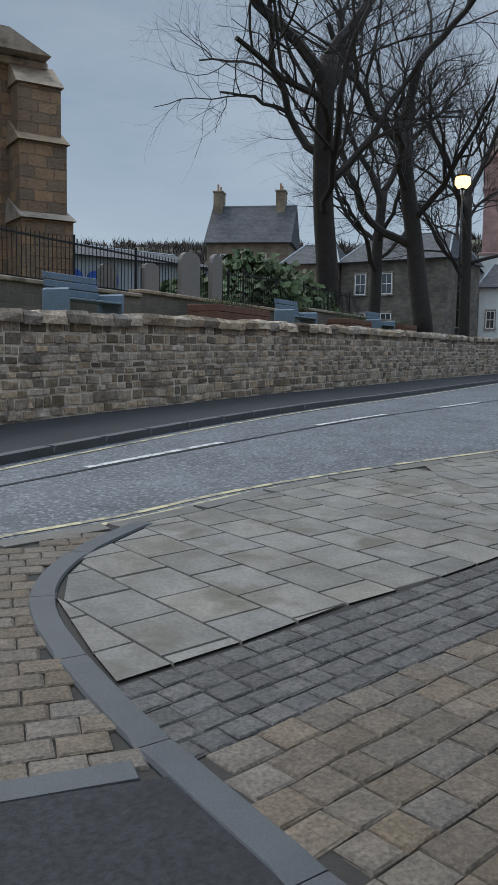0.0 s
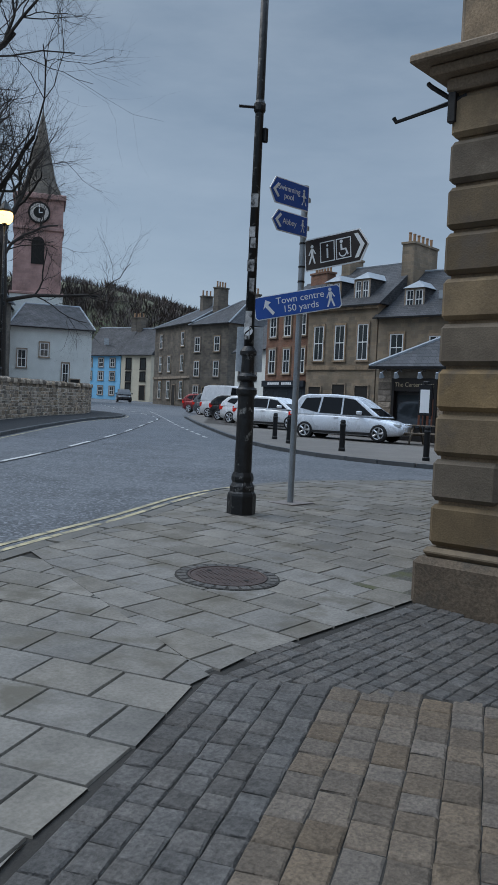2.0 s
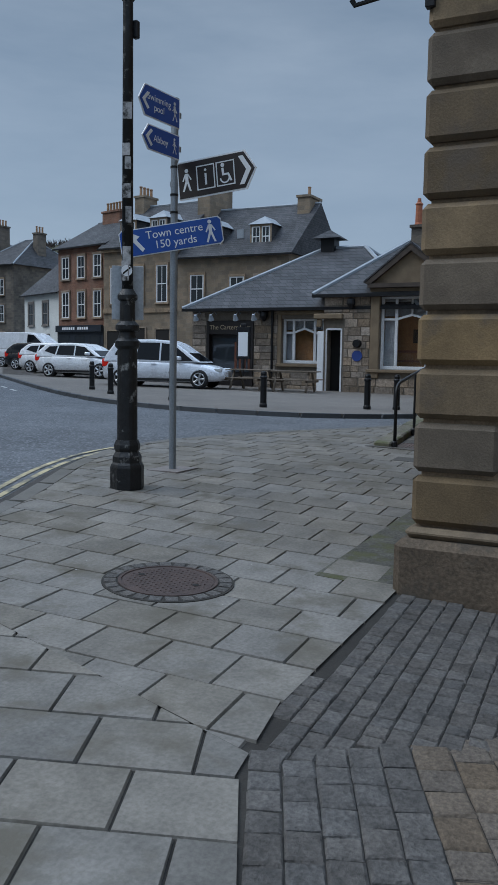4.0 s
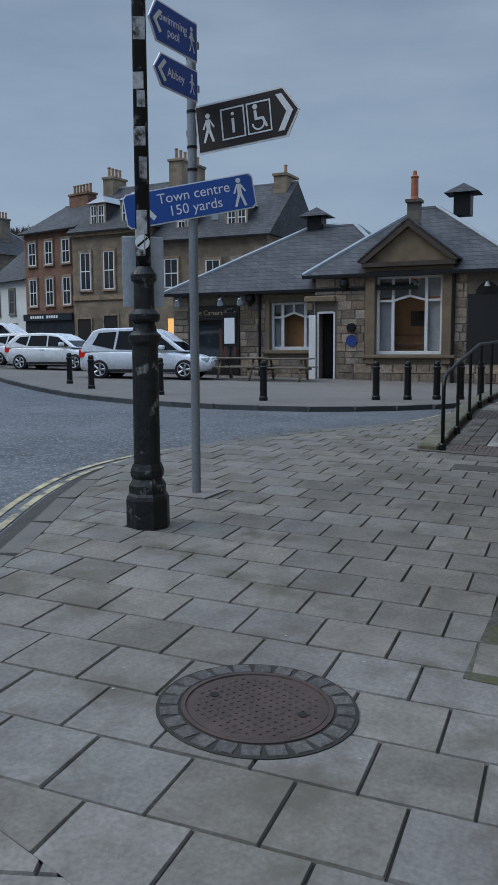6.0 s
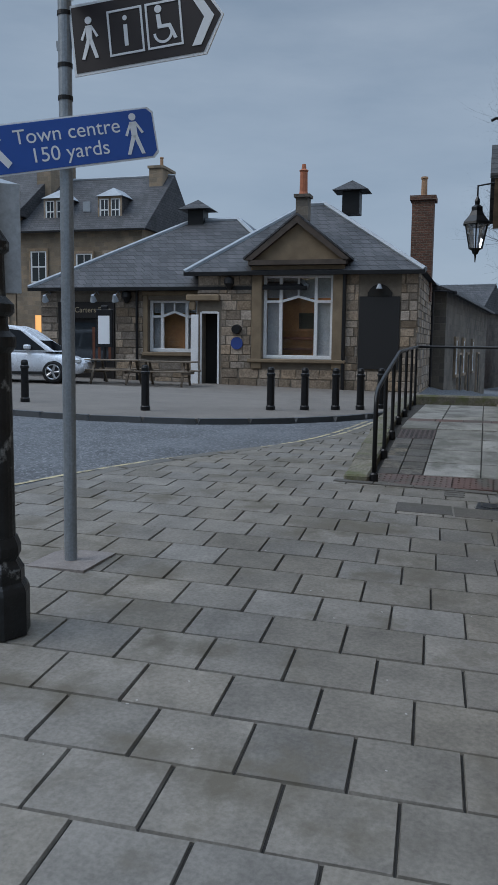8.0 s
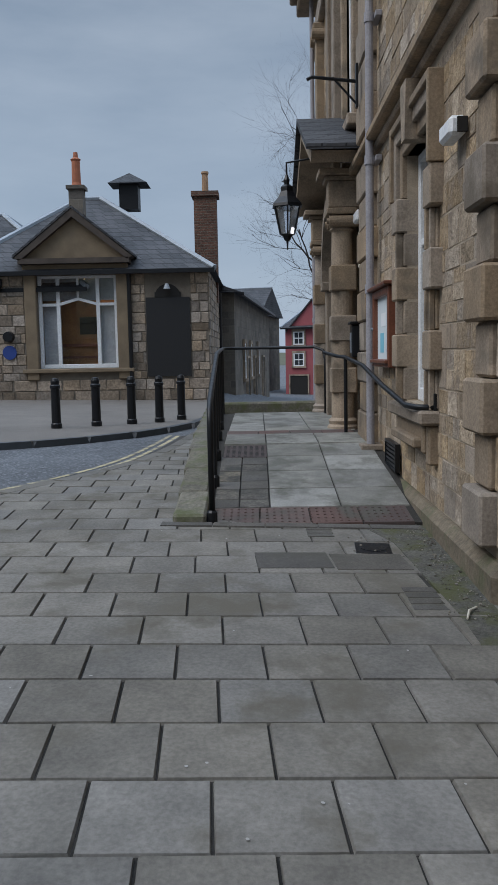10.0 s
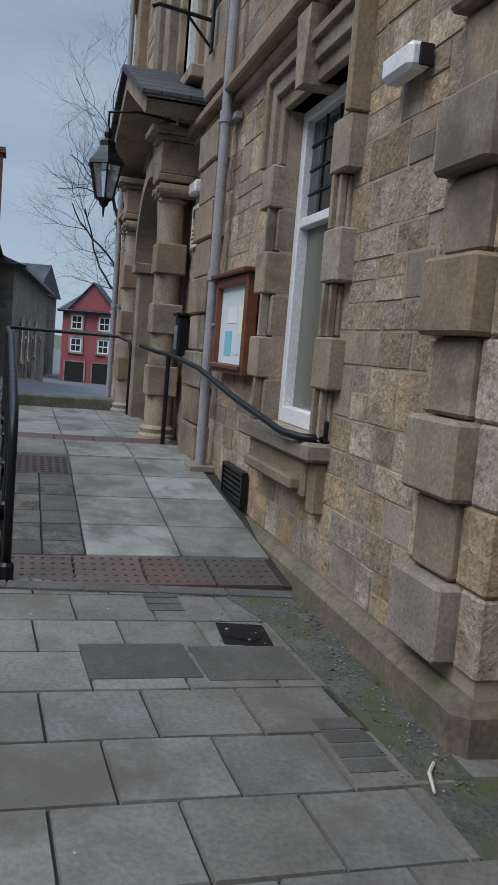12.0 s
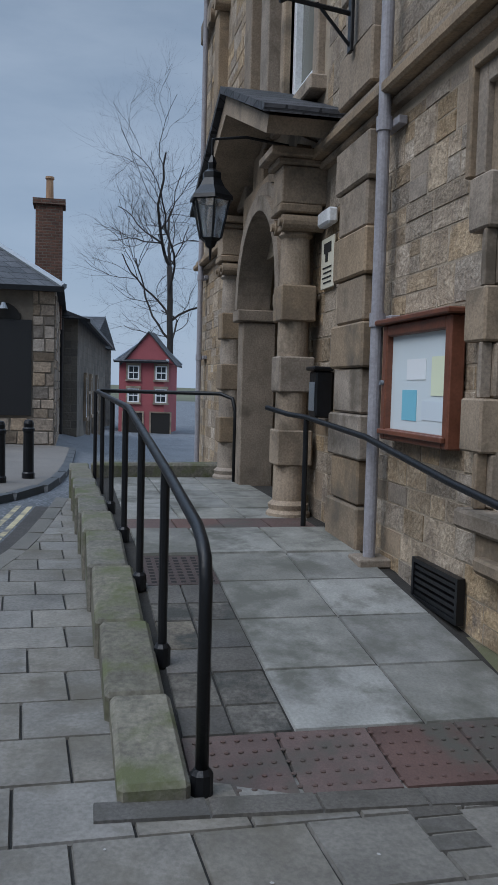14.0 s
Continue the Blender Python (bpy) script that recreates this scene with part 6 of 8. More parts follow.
for face in (0, 1):
    m = pose(0, 0, 0) if face == 0 else pose(-2.6, 2.6, 0, 0, 0, -90)
    bm = bmesh.new(); rod(bm, (0, -0.16, 20.5), (0, -0.02, 20.5), 1.2, n=28)
    dial = part("clock_rim", bm, M_DARK, tow, "black clock rim", m=m)
    bm = bmesh.new(); rod(bm, (0, -0.2, 20.5), (0, -0.162, 20.5), 1.0, n=28)
    part("clock_face", bm, M_CLOCK, dial)
    part("clock_centre", rod(bmesh.new(), (0, -0.24, 20.5), (0, -0.202, 20.5), 0.62, n=24), M_DARK, dial)
    part("clock_hand", boxes((-0.05, 0.05, -0.27, -0.245, 20.4, 21.3)), M_SIGNW, dial); part("clock_hand", boxes((-0.05, 0.55, -0.27, -0.245, 20.45, 20.55)), M_SIGNW, dial)
    bm = slab_poly(bmesh.new(), [(-0.7, 14.9), (0.7, 14.9), (0.7, 17.2)] + [(0.7 * math.cos(a), 17.2 + 0.7 * math.sin(a)) for a in (0.5, 1.0, 1.57, 2.1, 2.6)] + [(-0.7, 17.2)], 0.05, 1)
    part("belfry_opening", bm, M_DARK, tow, "dark louvred belfry opening", m=m @ pose(0, -0.06, 0))
wh = building("white_house", "white rendered house with slate roof beside the church tower", (42.5, 71.5), (49.2, 66.8), 1.4, 9, 7.6, 10.4, M_RENDERW, [(1.2, 3.4, 0.9, 1.8), (5.6, 2.0, 0.7, 2.0), (3.4, 4.6, 0.9, 1.4)], [(6.6, 0.9, 2.4)], 1.5)
wh2 = building("white_house_wing", "tall white rendered wing behind the trees", (38.5, 76.5), (43.0, 73.0), 1.4, 9, 9.8, 12.6, M_RENDERW, [(1.4, 4.4, 1.0, 1.8), (3.9, 4.4, 1.0, 1.8), (1.4, 1.2, 1.0, 1.8), (3.9, 1.2, 1.0, 1.8)], [], 2.0)
lampg = thing("wall_lamp", "small lit lamp on the white house wall", "lamp", pose(39.3, 74.6, 5.2))
part("globe", turned(bmesh.new(), [(0.1, 0), (0.25, 0.2), (0.25, 0.5), (0.1, 0.7)], 10), plain("lit_globe", (1.0, 0.82, 0.5), 0.5, 0, 5), lampg)
# houses seen past the trees
h1 = building("slate_roofed_house", "stone house with steep slate roof behind the churchyard", (16.7, 84), (24.6, 80), 1.6, 9, 12.0, 16.6, M_ASHLAR, [(2.0, 9.2, 1.0, 1.6), (6.0, 9.2, 1.0, 1.6)], [], 0, [(0.4, 4.5, 14, 18.0, 1.0, 1.8, 2), (7.4, 4.5, 14, 18.0, 1.0, 1.8, 2)])
h2 = building("stone_house_low", "lower stone house with hipped roof behind the churchyard", (22.6, 76), (27.0, 72.5), 1.6, 7, 9.2, 11.5, M_ASHLAR, [(1.5, 6.6, 0.9, 1.5)], [], 1.5)
h3 = building("grey_stone_house", "two-storey grey stone house behind bare trees", (27.7, 73.1), (34.5, 64.5), 1.5, 9, 9.4, 12.4, M_GREYST, [(2.2, 6.2, 1.2, 2.0), (5.0, 6.2, 1.2, 2.0), (8.2, 6.2, 1.2, 2.0), (2.2, 2.4, 1.2, 2.0), (5.0, 2.4, 1.2, 2.0)], [], 1.5)
h4 = building("grey_shed", "long pale grey metal shed beyond the churchyard", (-1.5, 62), (13.0, 68), 1.2, 12, 8.0, 9.6, mat("shed_sheet", (0.25, 0.28, 0.31), 0.6, 0.1, 1, 0.1, 10), [], [], 0)
for k in range(3):
    bm = bmesh.new(); rod(bm, (2.4 + k * 1.6, -0.12, 6.2), (2.4 + k * 1.6, -0.02, 6.2), 0.62, n=18)
    part("round_sign", bm, M_BLUE, h4, "round blue sign")
h5 = building("red_house", "red rendered house with white windows and arched ground floor", (61.8, -0.4), (61.0, -3.4), -1.6, 6, 5.0, 6.7, M_RENDERR, [(1.0, 2.2, 0.8, 0.95), (2.9, 2.2, 0.8, 0.95), (1.0, 3.75, 0.8, 0.95), (2.9, 3.75, 0.8, 0.95)], [(1.0, 1.3, 1.5), (2.9, 1.3, 1.5)], 1.5)
bm = bmesh.new()        # gabled front and its roof
ga = [[bm.verts.new((x, y, zz)) for x, zz in ((0.3, 4.9), (3.72, 4.9), (2.01, 6.9))] for y in (-0.06, 2.5)]
bm.faces.new(ga[0]); bm.faces.new(ga[1][::-1])
for i in range(3): bm.faces.new((ga[0][i], ga[1][i], ga[1][(i + 1) % 3], ga[0][(i + 1) % 3]))
bmesh.ops.recalc_face_normals(bm, faces=bm.faces[:]); part("gable", bm, M_RENDERR, h5)
for s in (-1, 1):
    bm = bmesh.new()
    q = [bm.verts.new((2.01 + s * dx, y, zz)) for y in (-0.2, 2.6) for dx, zz in ((0.0, 6.92), (1.95, 4.66), (1.95, 4.76), (0.0, 7.04))]
    for f in ((0, 1, 2, 3), (7, 6, 5, 4), (0, 4, 5, 1), (1, 5, 6, 2), (2, 6, 7, 3), (3, 7, 4, 0)): bm.faces.new([q[i] for i in f])
    bmesh.ops.recalc_face_normals(bm, faces=bm.faces[:]); part("gable_roof", bm, M_SLATE, h5)
h6 = building("grey_lane_house", "grey stone house at the foot of the lane", (63, 6), (62.0, 1.6), -1.4, 8, 5.8, 8.0, M_GREYST, [(1.5, 3.4, 0.8, 1.3), (3.4, 3.4, 0.8, 1.3)], [])
lane = building("lane_house", "long low stone range with slate roof beside the lane", (30.9, 2.5), (49.0, 1.0), -0.6, 7, 4.4, 5.8, M_GREYST, [(3.2, 1.2, 0.7, 1.4), (6.0, 1.2, 0.7, 1.4), (10.0, 1.2, 0.7, 1.4)], [(4.6, 0.9, 2.0), (8.0, 0.9, 2.0), (13, 1.0, 2.0)])
# old church corner on the left
ruin = thing("church_end", "tall weathered sandstone church end with stepped buttress", "church", pose(-7.7, 17.6, 0.3, 0, 0, 14))
M_RUINS = coursed("ruin_stone", ((0.31, 0.2, 0.12), (0.165, 0.125, 0.095)), (0.18, 0.14, 0.1), 0.5, 0.29, 0.95, 1.2, 0.014, 0.37)
part("wall", boxes((-10, 3.4, 0.6, 12, 0, 8.5)), M_RUINS, ruin)
part("gable_coping", boxes((-10.1, 3.55, 0.45, 12.1, 8.502, 8.72), bev=0.04), M_DRESS, ruin)
bm = bmesh.new(); slab_poly(bm, [(1.2, 8.72), (3.5, 8.72), (2.4, 9.25), (1.8, 9.25)], 1.6, 1); part("cap", bm, M_DRESS, ruin)
part("finial", turned(bmesh.new(), [(0.12, 0), (0.07, 0.2), (0.14, 0.3), (0.04, 0.5), (0.1, 0.65), (0.01, 0.9)], 8, 2.0, 0.9, 9.2), M_DRESS, ruin)
for x0, x1, y0, z1 in ((2.45, 3.8, -0.8, 4.4), (2.5, 3.75, -0.45, 6.4), (2.55, 3.7, -0.15, 7.9)):
    part("buttress", boxes((x0, x1, y0, 0.598 + (z1 > 5) * 0.001, 0, z1), bev=0.02), M_RUINS, ruin)
    bm = bmesh.new(); q = [bm.verts.new(p) for p in ((x0 - 0.06, y0 - 0.1, z1), (x1 + 0.06, y0 - 0.1, z1), (x1 + 0.06, 0.6, z1), (x0 - 0.06, 0.6, z1), (x0 - 0.02, 0.58, z1 + 0.7), (x1 + 0.02, 0.58, z1 + 0.7))]
    for ff in ((0, 1, 5, 4), (1, 2, 5), (3, 0, 4), (2, 3, 4, 5), (3, 2, 1, 0)):
        bm.faces.new([q[i] for i in ff])
    part("weathering", bm, M_DRESS, ruin)

# ---- the pub ----
PX = 24.2       # its front plane; local x runs from far left (y = 16) to the corner (y = 3.05)
pub = thing("pub", "single-storey stone pub with slate roofs and white sash bays", "pub", pose(PX, 16.0, 0.35, 0, 0, -90))
U = lambda y: 16.0 - y
M_PUBW = mat("pub_mortar", (0.17, 0.145, 0.115), 0.95, 0.2, 6, 0.4, 50)
def pub_wall(u0, u1, y, z1, holes):
    bm = bmesh.new()
    us = sorted({u0, u1, *[h[0] for h in holes], *[h[1] for h in holes]})
    for a, b in zip(us, us[1:]):
        cut = sorted([(h[2], h[3]) for h in holes if h[0] <= a + 1e-6 and h[1] >= b - 1e-6])
        z = -1.2
        for c0, c1 in cut:
            if c0 > z: box(bm, a, b, y, y + 0.4, z, c0)
            z = c1
        box(bm, a, b, y, y + 0.4, z, z1)
    return part("front_wall", bm, M_PUBW, pub)
BIG = (U(7.92), U(5.65), 0.92, 3.55)
SMALL = (U(11.98), U(10.22), 1.08, 2.8)
DOOR = (U(9.95), U(9.42), 0.05, 2.35)
PANEL = (U(4.82), U(3.58), 0.65, 3.0)
SHOP = (U(15.3), U(13.2), -0.2, 2.75)
main = pub_wall(U(10.1), U(3.05), 0.0, 3.65, [BIG, DOOR])
wing = pub_wall(0.0, U(10.12), 0.35, 3.2, [SMALL, SHOP])
part("body", boxes((0, U(3.05), 0.9, 11, -2.5, 3.2), (U(10.1), U(3.05), 0.9, 11, -2.5, 3.65)), M_GREYST, pub)
part("side_wall", boxes((U(3.05) - 0.4, U(3.05), 0.402, 6.5, -2.5, 3.65)), M_GREYST, pub)
part("corner_pipe", rod(bmesh.new(), (U(3.05) + 0.06, 6.3, -1.5), (U(3.05) + 0.06, 6.3, 3.4), 0.06), M_IRON, pub)
part("front_pipe", rod(bmesh.new(), (U(5.28), -0.1, -0.3), (U(5.28), -0.1, 3.6), 0.06), M_IRON, pub)
part("dividing_pipe", rod(bmesh.new(), (U(12.35), 0.25, -0.2), (U(12.35), 0.25, 3.2), 0.05), M_IRON, pub)
# stones of the fronts
U_PUB = [unit_block("stone_block", M_PUBS, 0.06, rough=0.04, seed=20 + i) for i in range(3)]
OUT = Matrix(((1, 0, 0, 0), (0, 0, -1, 0), (0, 1, 0, 0), (0, 0, 0, 1)))
def pub_stones(parent, u0, u1, y, z1, holes, mean=0.5, course=(0.22, 0.27, 0.31)):
    r = random.Random(int(u0 * 10) + 5); z = -0.3
    while z < z1 - 0.1:
        h = min(r.choice(course), z1 - z); u = u0
        while u < u1 - 0.05:
            w = min(r.uniform(0.5, 1.5) * mean, u1 - u)
            a, b = u, u + w; u += w
            for q in holes:
                if z < q[3] + 0.0 and z + h > q[2] and a < q[1] and b > q[0]:
                    if a < q[0]: b = q[0]
                    elif b > q[1]: a = q[1]
                    else: b = a
            if b - a > 0.07:
                piece("stone_block", r.choice(U_PUB), parent, Matrix.Translation(((a + b) / 2, y - 0.018 - r.uniform(0, 0.012), z + h / 2)) @ OUT @ Matrix.Diagonal((b - a - 0.02, h - 0.02, 0.06, 1)))
        z += h
pub_stones(main, U(10.1), U(3.05), 0.0, 3.6, [(BIG[0] - 0.36, BIG[1] + 0.36, 0.6, 4), (DOOR[0] - 0.3, DOOR[1] + 0.12, -1, 2.75), (PANEL[0] - 0.02, PANEL[1] + 0.02, PANEL[2], PANEL[3] + 0.3)])
pub_stones(wing, 0.0, U(10.12), 0.35, 3.15, [(SMALL[0] - 0.18, SMALL[1] + 0.18, 0.9, 3.1), (SHOP[0] - 0.02, SHOP[1] + 0.02, -1, 2.8)], 0.55)
M_PUBSJ = mat("pub_stone_joined", (0.28, 0.228, 0.178), 0.9, 0.3, 6.0, 1.0, 18, rand=0.4, speck=0.7, island=True)
def side_stones():
    r, st = random.Random(8), Stuff()
    z = -1.6
    while z < 3.5:
        h = min(r.choice((0.2, 0.26, 0.31)), 3.6 - z); v = 0.0
        while v < 6.4:
            w = min(r.uniform(0.25, 0.7), 6.45 - v)
            st.add(r.choice(U_PUB), Matrix.Translation((U(3.05) + 0.016 + r.uniform(0, 0.014), v + w / 2, z + h / 2)) @ pose(0, 0, 0, 0, 0, 90) @ OUT @ Matrix.Diagonal((w - 0.02, h - 0.02, 0.06, 1)))
            v += w
        z += h
    st.done("stonework", M_PUBSJ, "", pub)
side_stones()
def pub_window(q, y, arch_head):
    a, b, z0, z1 = q
    w = b - a; f = 0.1
    win = part("window", boxes((a, a + f, y, y + 0.12, z0, z1), (b - f, b, y, y + 0.12, z0, z1), (a + f, b - f, y, y + 0.12, z0, z0 + 0.12), (a + f, b - f, y, y + 0.12, z1 - 0.08, z1), bev=0.01), M_WHITE, pub, "white-painted multi-pane window")
    for k in (0.25, 0.75):
        part("mullion", boxes((a + w * k - 0.05, a + w * k + 0.05, y + 0.004, y + 0.1, z0 + 0.12, z1 - 0.08)), M_WHITE, win)
    zt = z0 + (z1 - z0) * 0.69
    bm = bmesh.new()
    tube(bm, [(a + f, y + 0.04, zt), (a + w * 0.25, y + 0.04, zt), (a + w * 0.5, y + 0.04, zt + 0.16), (a + w * 0.75, y + 0.04, zt), (b - f, y + 0.04, zt)], 0.055, 4)
    part("transom", bm, M_WHITE, win)
    part("mullion", boxes((a + w * 0.5 - 0.03, a + w * 0.5 + 0.03, y + 0.004, y + 0.1, zt + 0.14, z1 - 0.08)), M_WHITE, win)
    g = part("pane", boxes((a + 0.05, b - 0.05, y + 0.06, y + 0.066, z0 + 0.05, z1 - 0.03)), plain("clear_pane", (0.95, 0.96, 0.97), 0.0, 0, 0, 0.5, 1.0), win)
    g.visible_shadow = False
    part("blind", boxes((a + f, b - f, y + 0.15, y + 0.17, zt + 0.12, z1 - 0.05), (a + f, a + w * 0.25, y + 0.15, y + 0.17, z0 + 0.1, zt), (a + w * 0.75, b - f, y + 0.15, y + 0.17, z0 + 0.1, zt)), M_NET, win, "pale half curtain")
    return win
M_NET = mat("net_curtain", (0.34, 0.36, 0.38), 0.9, 0.15, 12, 0.2, 50)
pub_window(BIG, 0.14, True); pub_window(SMALL, 0.5, True)
# the lit room behind the windows
M_ROOM = mat("brown_room", (0.3, 0.15, 0.06), 0.8, 0.25, 4, 0.1, 30)
part("room", boxes((BIG[0] - 0.6, BIG[0] - 0.55, 0.41, 0.89, 0.3, 3.6), (BIG[1] + 0.55, BIG[1] + 0.6, 0.41, 0.89, 0.3, 3.6), (BIG[0] - 0.55, BIG[1] + 0.55, 0.86, 0.895, 0.3, 3.6), (SMALL[0] - 0.2, SMALL[1] + 0.2, 0.86, 0.895, 0.3, 3.1)), M_ROOM, pub)
part("picture", boxes((U(6.9), U(6.3), 0.83, 0.858, 1.9, 2.4)), M_DARK, pub)
part("mantel", boxes((BIG[0] + 0.3, BIG[1] - 0.3, 0.72, 0.858, 1.55, 1.63), (BIG[0] + 0.3, BIG[1] - 0.3, 0.8, 0.858, 1.2, 1.27)), M_BRD, pub)
for ux, e in ((U(6.7), 45), (U(11.1), 14)):
    la = new("room_lamp", bpy.data.lights.new("room_lamp", "POINT"))
    la.data.energy, la.data.color, la.data.shadow_soft_size = e, (1.0, 0.6, 0.28), 0.15
    la.parent = pub; la.location = (ux, 0.62, 3.42 if ux > 8 else 2.95)
M_PUBD = mat("pub_dressing", (0.2, 0.152, 0.1), 0.88, 0.22, 3, 0.4, 60)
part("window_surround", boxes((BIG[0] - 0.34, BIG[0] - 0.002, -0.1, 0.3, 0.6, 3.6), (BIG[1] + 0.002, BIG[1] + 0.34, -0.1, 0.3, 0.6, 3.6), (BIG[0] - 0.36, BIG[1] + 0.36, -0.12, 0.3, 3.602, 3.85), bev=0.02), M_PUBD, pub)
part("window_sill", boxes((BIG[0] - 0.45, BIG[1] + 0.45, -0.16, 0.2, 0.8, 0.915), bev=0.02), M_PUBD, pub)
part("small_surround", boxes((SMALL[0] - 0.16, SMALL[0] - 0.002, 0.28, 0.6, 0.95, 2.95), (SMALL[1] + 0.002, SMALL[1] + 0.16, 0.28, 0.6, 0.95, 2.95), (SMALL[0] - 0.2, SMALL[1] + 0.2, 0.26, 0.6, 2.952, 3.1), (SMALL[0] - 0.2, SMALL[1] + 0.2, 0.24, 0.6, 0.95, 1.07), bev=0.015), M_PUBD, pub)
uc = (BIG[0] + BIG[1]) / 2
def gable():
    bm = bmesh.new(); slab_poly(bm, [(BIG[0] - 0.42, 4.0), (BIG[1] + 0.42, 4.0), (uc, 5.1)], 0.45, 1); bm.transform(Matrix.Translation((0, -0.12, 0)))
    part("pediment", bm, M_PUBD, pub)
    bm = bmesh.new()
    for e in (-1, 1):
        slab_poly(bm, [(uc + e * 1.5, 3.95), (uc, 5.12), (uc, 5.36), (uc + e * 1.66, 4.02)], 0.6, 1)
    box(bm, BIG[0] - 0.42, BIG[1] + 0.42, 0, 0.5, 3.852, 3.998)
    bm.transform(Matrix.Translation((0, -0.3, 0)))
    part("raking_cornice", bm, mat("sooty_cornice", (0.075, 0.06, 0.05), 0.9, 0.3, 5, 0.4, 50), pub, "soot-darkened moulded cornice")
    bm = bmesh.new()
    for e in (-1, 1):
        slab_poly(bm, [(uc + e * 1.7, 4.02), (uc, 5.36), (uc, 5.43), (uc + e * 1.7, 4.09)], 4.2, 1)
    bm.transform(Matrix.Translation((0, -0.32, 0)))
    part("gable_roof", bm, M_SLATE, pub)
    part("gable_chimney", boxes((uc - 0.2, uc + 0.2, 0.4, 0.8, 5.3, 6.0), (uc - 0.26, uc + 0.26, 0.34, 0.86, 6.002, 6.1)), M_GREYST, pub)
    part("chimney_pot", turned(bmesh.new(), [(0.16, 0), (0.13, 0.1), (0.12, 0.7), (0.15, 0.75), (0.08, 0.8), (0.06, 0.95)], 12, uc, 0.6, 6.1), M_RED, pub, "terracotta chimney pot")
gable()
def hip_roof(u0, u1, y0, y1, ze, zr, hl, hr, name="roof"):
    bm = bmesh.new(); ym = (y0 + y1) / 2
    P = [(u0, y0, ze), (u1, y0, ze), (u1, y1, ze), (u0, y1, ze), (u0 + hl, ym, zr), (u1 - hr, ym, zr)]
    q = [bm.verts.new(p) for p in P]
    for f in ((0, 1, 5, 4), (1, 2, 5), (2, 3, 4, 5), (3, 0, 4), (3, 2, 1, 0)):
        bm.faces.new([q[i] for i in f])
    r = part(name, bm, M_SLATE, pub)
    for a, b in ((0, 4), (1, 5), (2, 5), (3, 4), (4, 5)):
        part("flashing", tube(bmesh.new(), [P[a], P[b]], 0.09, 6), M_LEAD, r)
    part("gutter", boxes((u0, u1, y0 - 0.08, y0 + 0.02, ze - 0.12, ze - 0.005)), M_IRON, r)
hip_roof(-0.3, U(6.5), 0.05, 8.5, 3.22, 5.95, 4.5, 3.5, "wing_roof")
hip_roof(U(10.5), U(2.85), -0.2, 7.4, 3.66, 6.3, 3.2, 3.8, "main_roof")
def ventilator(u, y, z):
    part("ventilator", boxes((u - 0.3, u + 0.3, y - 0.3, y + 0.3, z - 0.4, z + 0.38)), M_IRON, pub, "square roof ventilator with lead cap")
    bm = bmesh.new(); q = [bm.verts.new(p) for p in ((u - 0.62, y - 0.55, z + 0.38), (u + 0.62, y - 0.55, z + 0.38), (u + 0.62, y + 0.55, z + 0.38), (u - 0.62, y + 0.55, z + 0.38), (u, y, z + 0.78))]
    for f in ((0, 1, 4), (1, 2, 4), (2, 3, 4), (3, 0, 4), (3, 2, 1, 0)):
        bm.faces.new([q[i] for i in f])
    part("ventilator_cap", bm, M_SLATE, pub)
ventilator(U(11.6), 4.3, 5.95); ventilator(U(5.7), 3.6, 6.3)
chimney(pub, U(3.35), 5.0, 3.0, 6.5, 0.75, 0.75, 1, coursed("stack_brick", ((0.17, 0.085, 0.06), (0.11, 0.06, 0.045)), (0.15, 0.125, 0.1), 0.23, 0.085))
part("board_panel", boxes((PANEL[0], PANEL[1], -0.05, -0.004, PANEL[2], PANEL[3] - 0.12), (PANEL[0] + 0.25, PANEL[1] - 0.25, -0.05, -0.004, PANEL[3] - 0.118, PANEL[3] + 0.02)), plain("black_board", (0.008, 0.008, 0.009), 0.6), pub, "large black painted board")
bm = arch(bmesh.new(), (PANEL[0] + PANEL[1]) / 2, PANEL[3] - 0.118, 0.02, 0.37, -0.06, -0.004, 10); part("board_crest", bm, M_DARK, pub)
part("board_lamp", rod(bmesh.new(), (U(4.2), -0.2, 3.1), (U(4.2), -0.2, 3.25), 0.1, 0.04, 10), M_LEAD, pub)
part("open_door", boxes((DOOR[0] - 0.3, DOOR[0] - 0.05, -0.25, -0.2, 0.05, 2.3), bev=0.01), M_WHITE, pub, "white door standing open")
part("door_frame", boxes((DOOR[0] - 0.06, DOOR[0] - 0.002, -0.03, 0.3, 0.05, 2.4), (DOOR[1] + 0.002, DOOR[1] + 0.06, -0.03, 0.3, 0.05, 2.4), (DOOR[0], DOOR[1], -0.03, 0.3, 2.35, 2.42)), M_WHITE, pub)
part("door_hood", boxes((DOOR[0] - 0.5, DOOR[1] + 0.1, -0.2, -0.03, 2.75, 2.95), (DOOR[0] - 0.4, DOOR[0] - 0.2, -0.15, -0.03, 2.45, 2.75), bev=0.03), M_PUBD, pub)
# near-black panel in place of the shaded passage inside
part("door_dark", boxes((DOOR[0] - 0.05, DOOR[1] + 0.05, 0.5, 0.55, 0, 2.5)), M_DARK, pub)
part("door_step", boxes((DOOR[0] - 0.3, DOOR[1] + 0.4, -0.4, 0.0, -0.3, 0.04), bev=0.02), M_PUBD, pub)
bm = bmesh.new(); rod(bm, (U(8.75), -0.06, 1.4), (U(8.75), -0.02, 1.4), 0.2, n=20); part("blue_plaque", bm, plain("plaque_blue", (0.02, 0.05, 0.22), 0.5), pub, "round blue wall plaque")
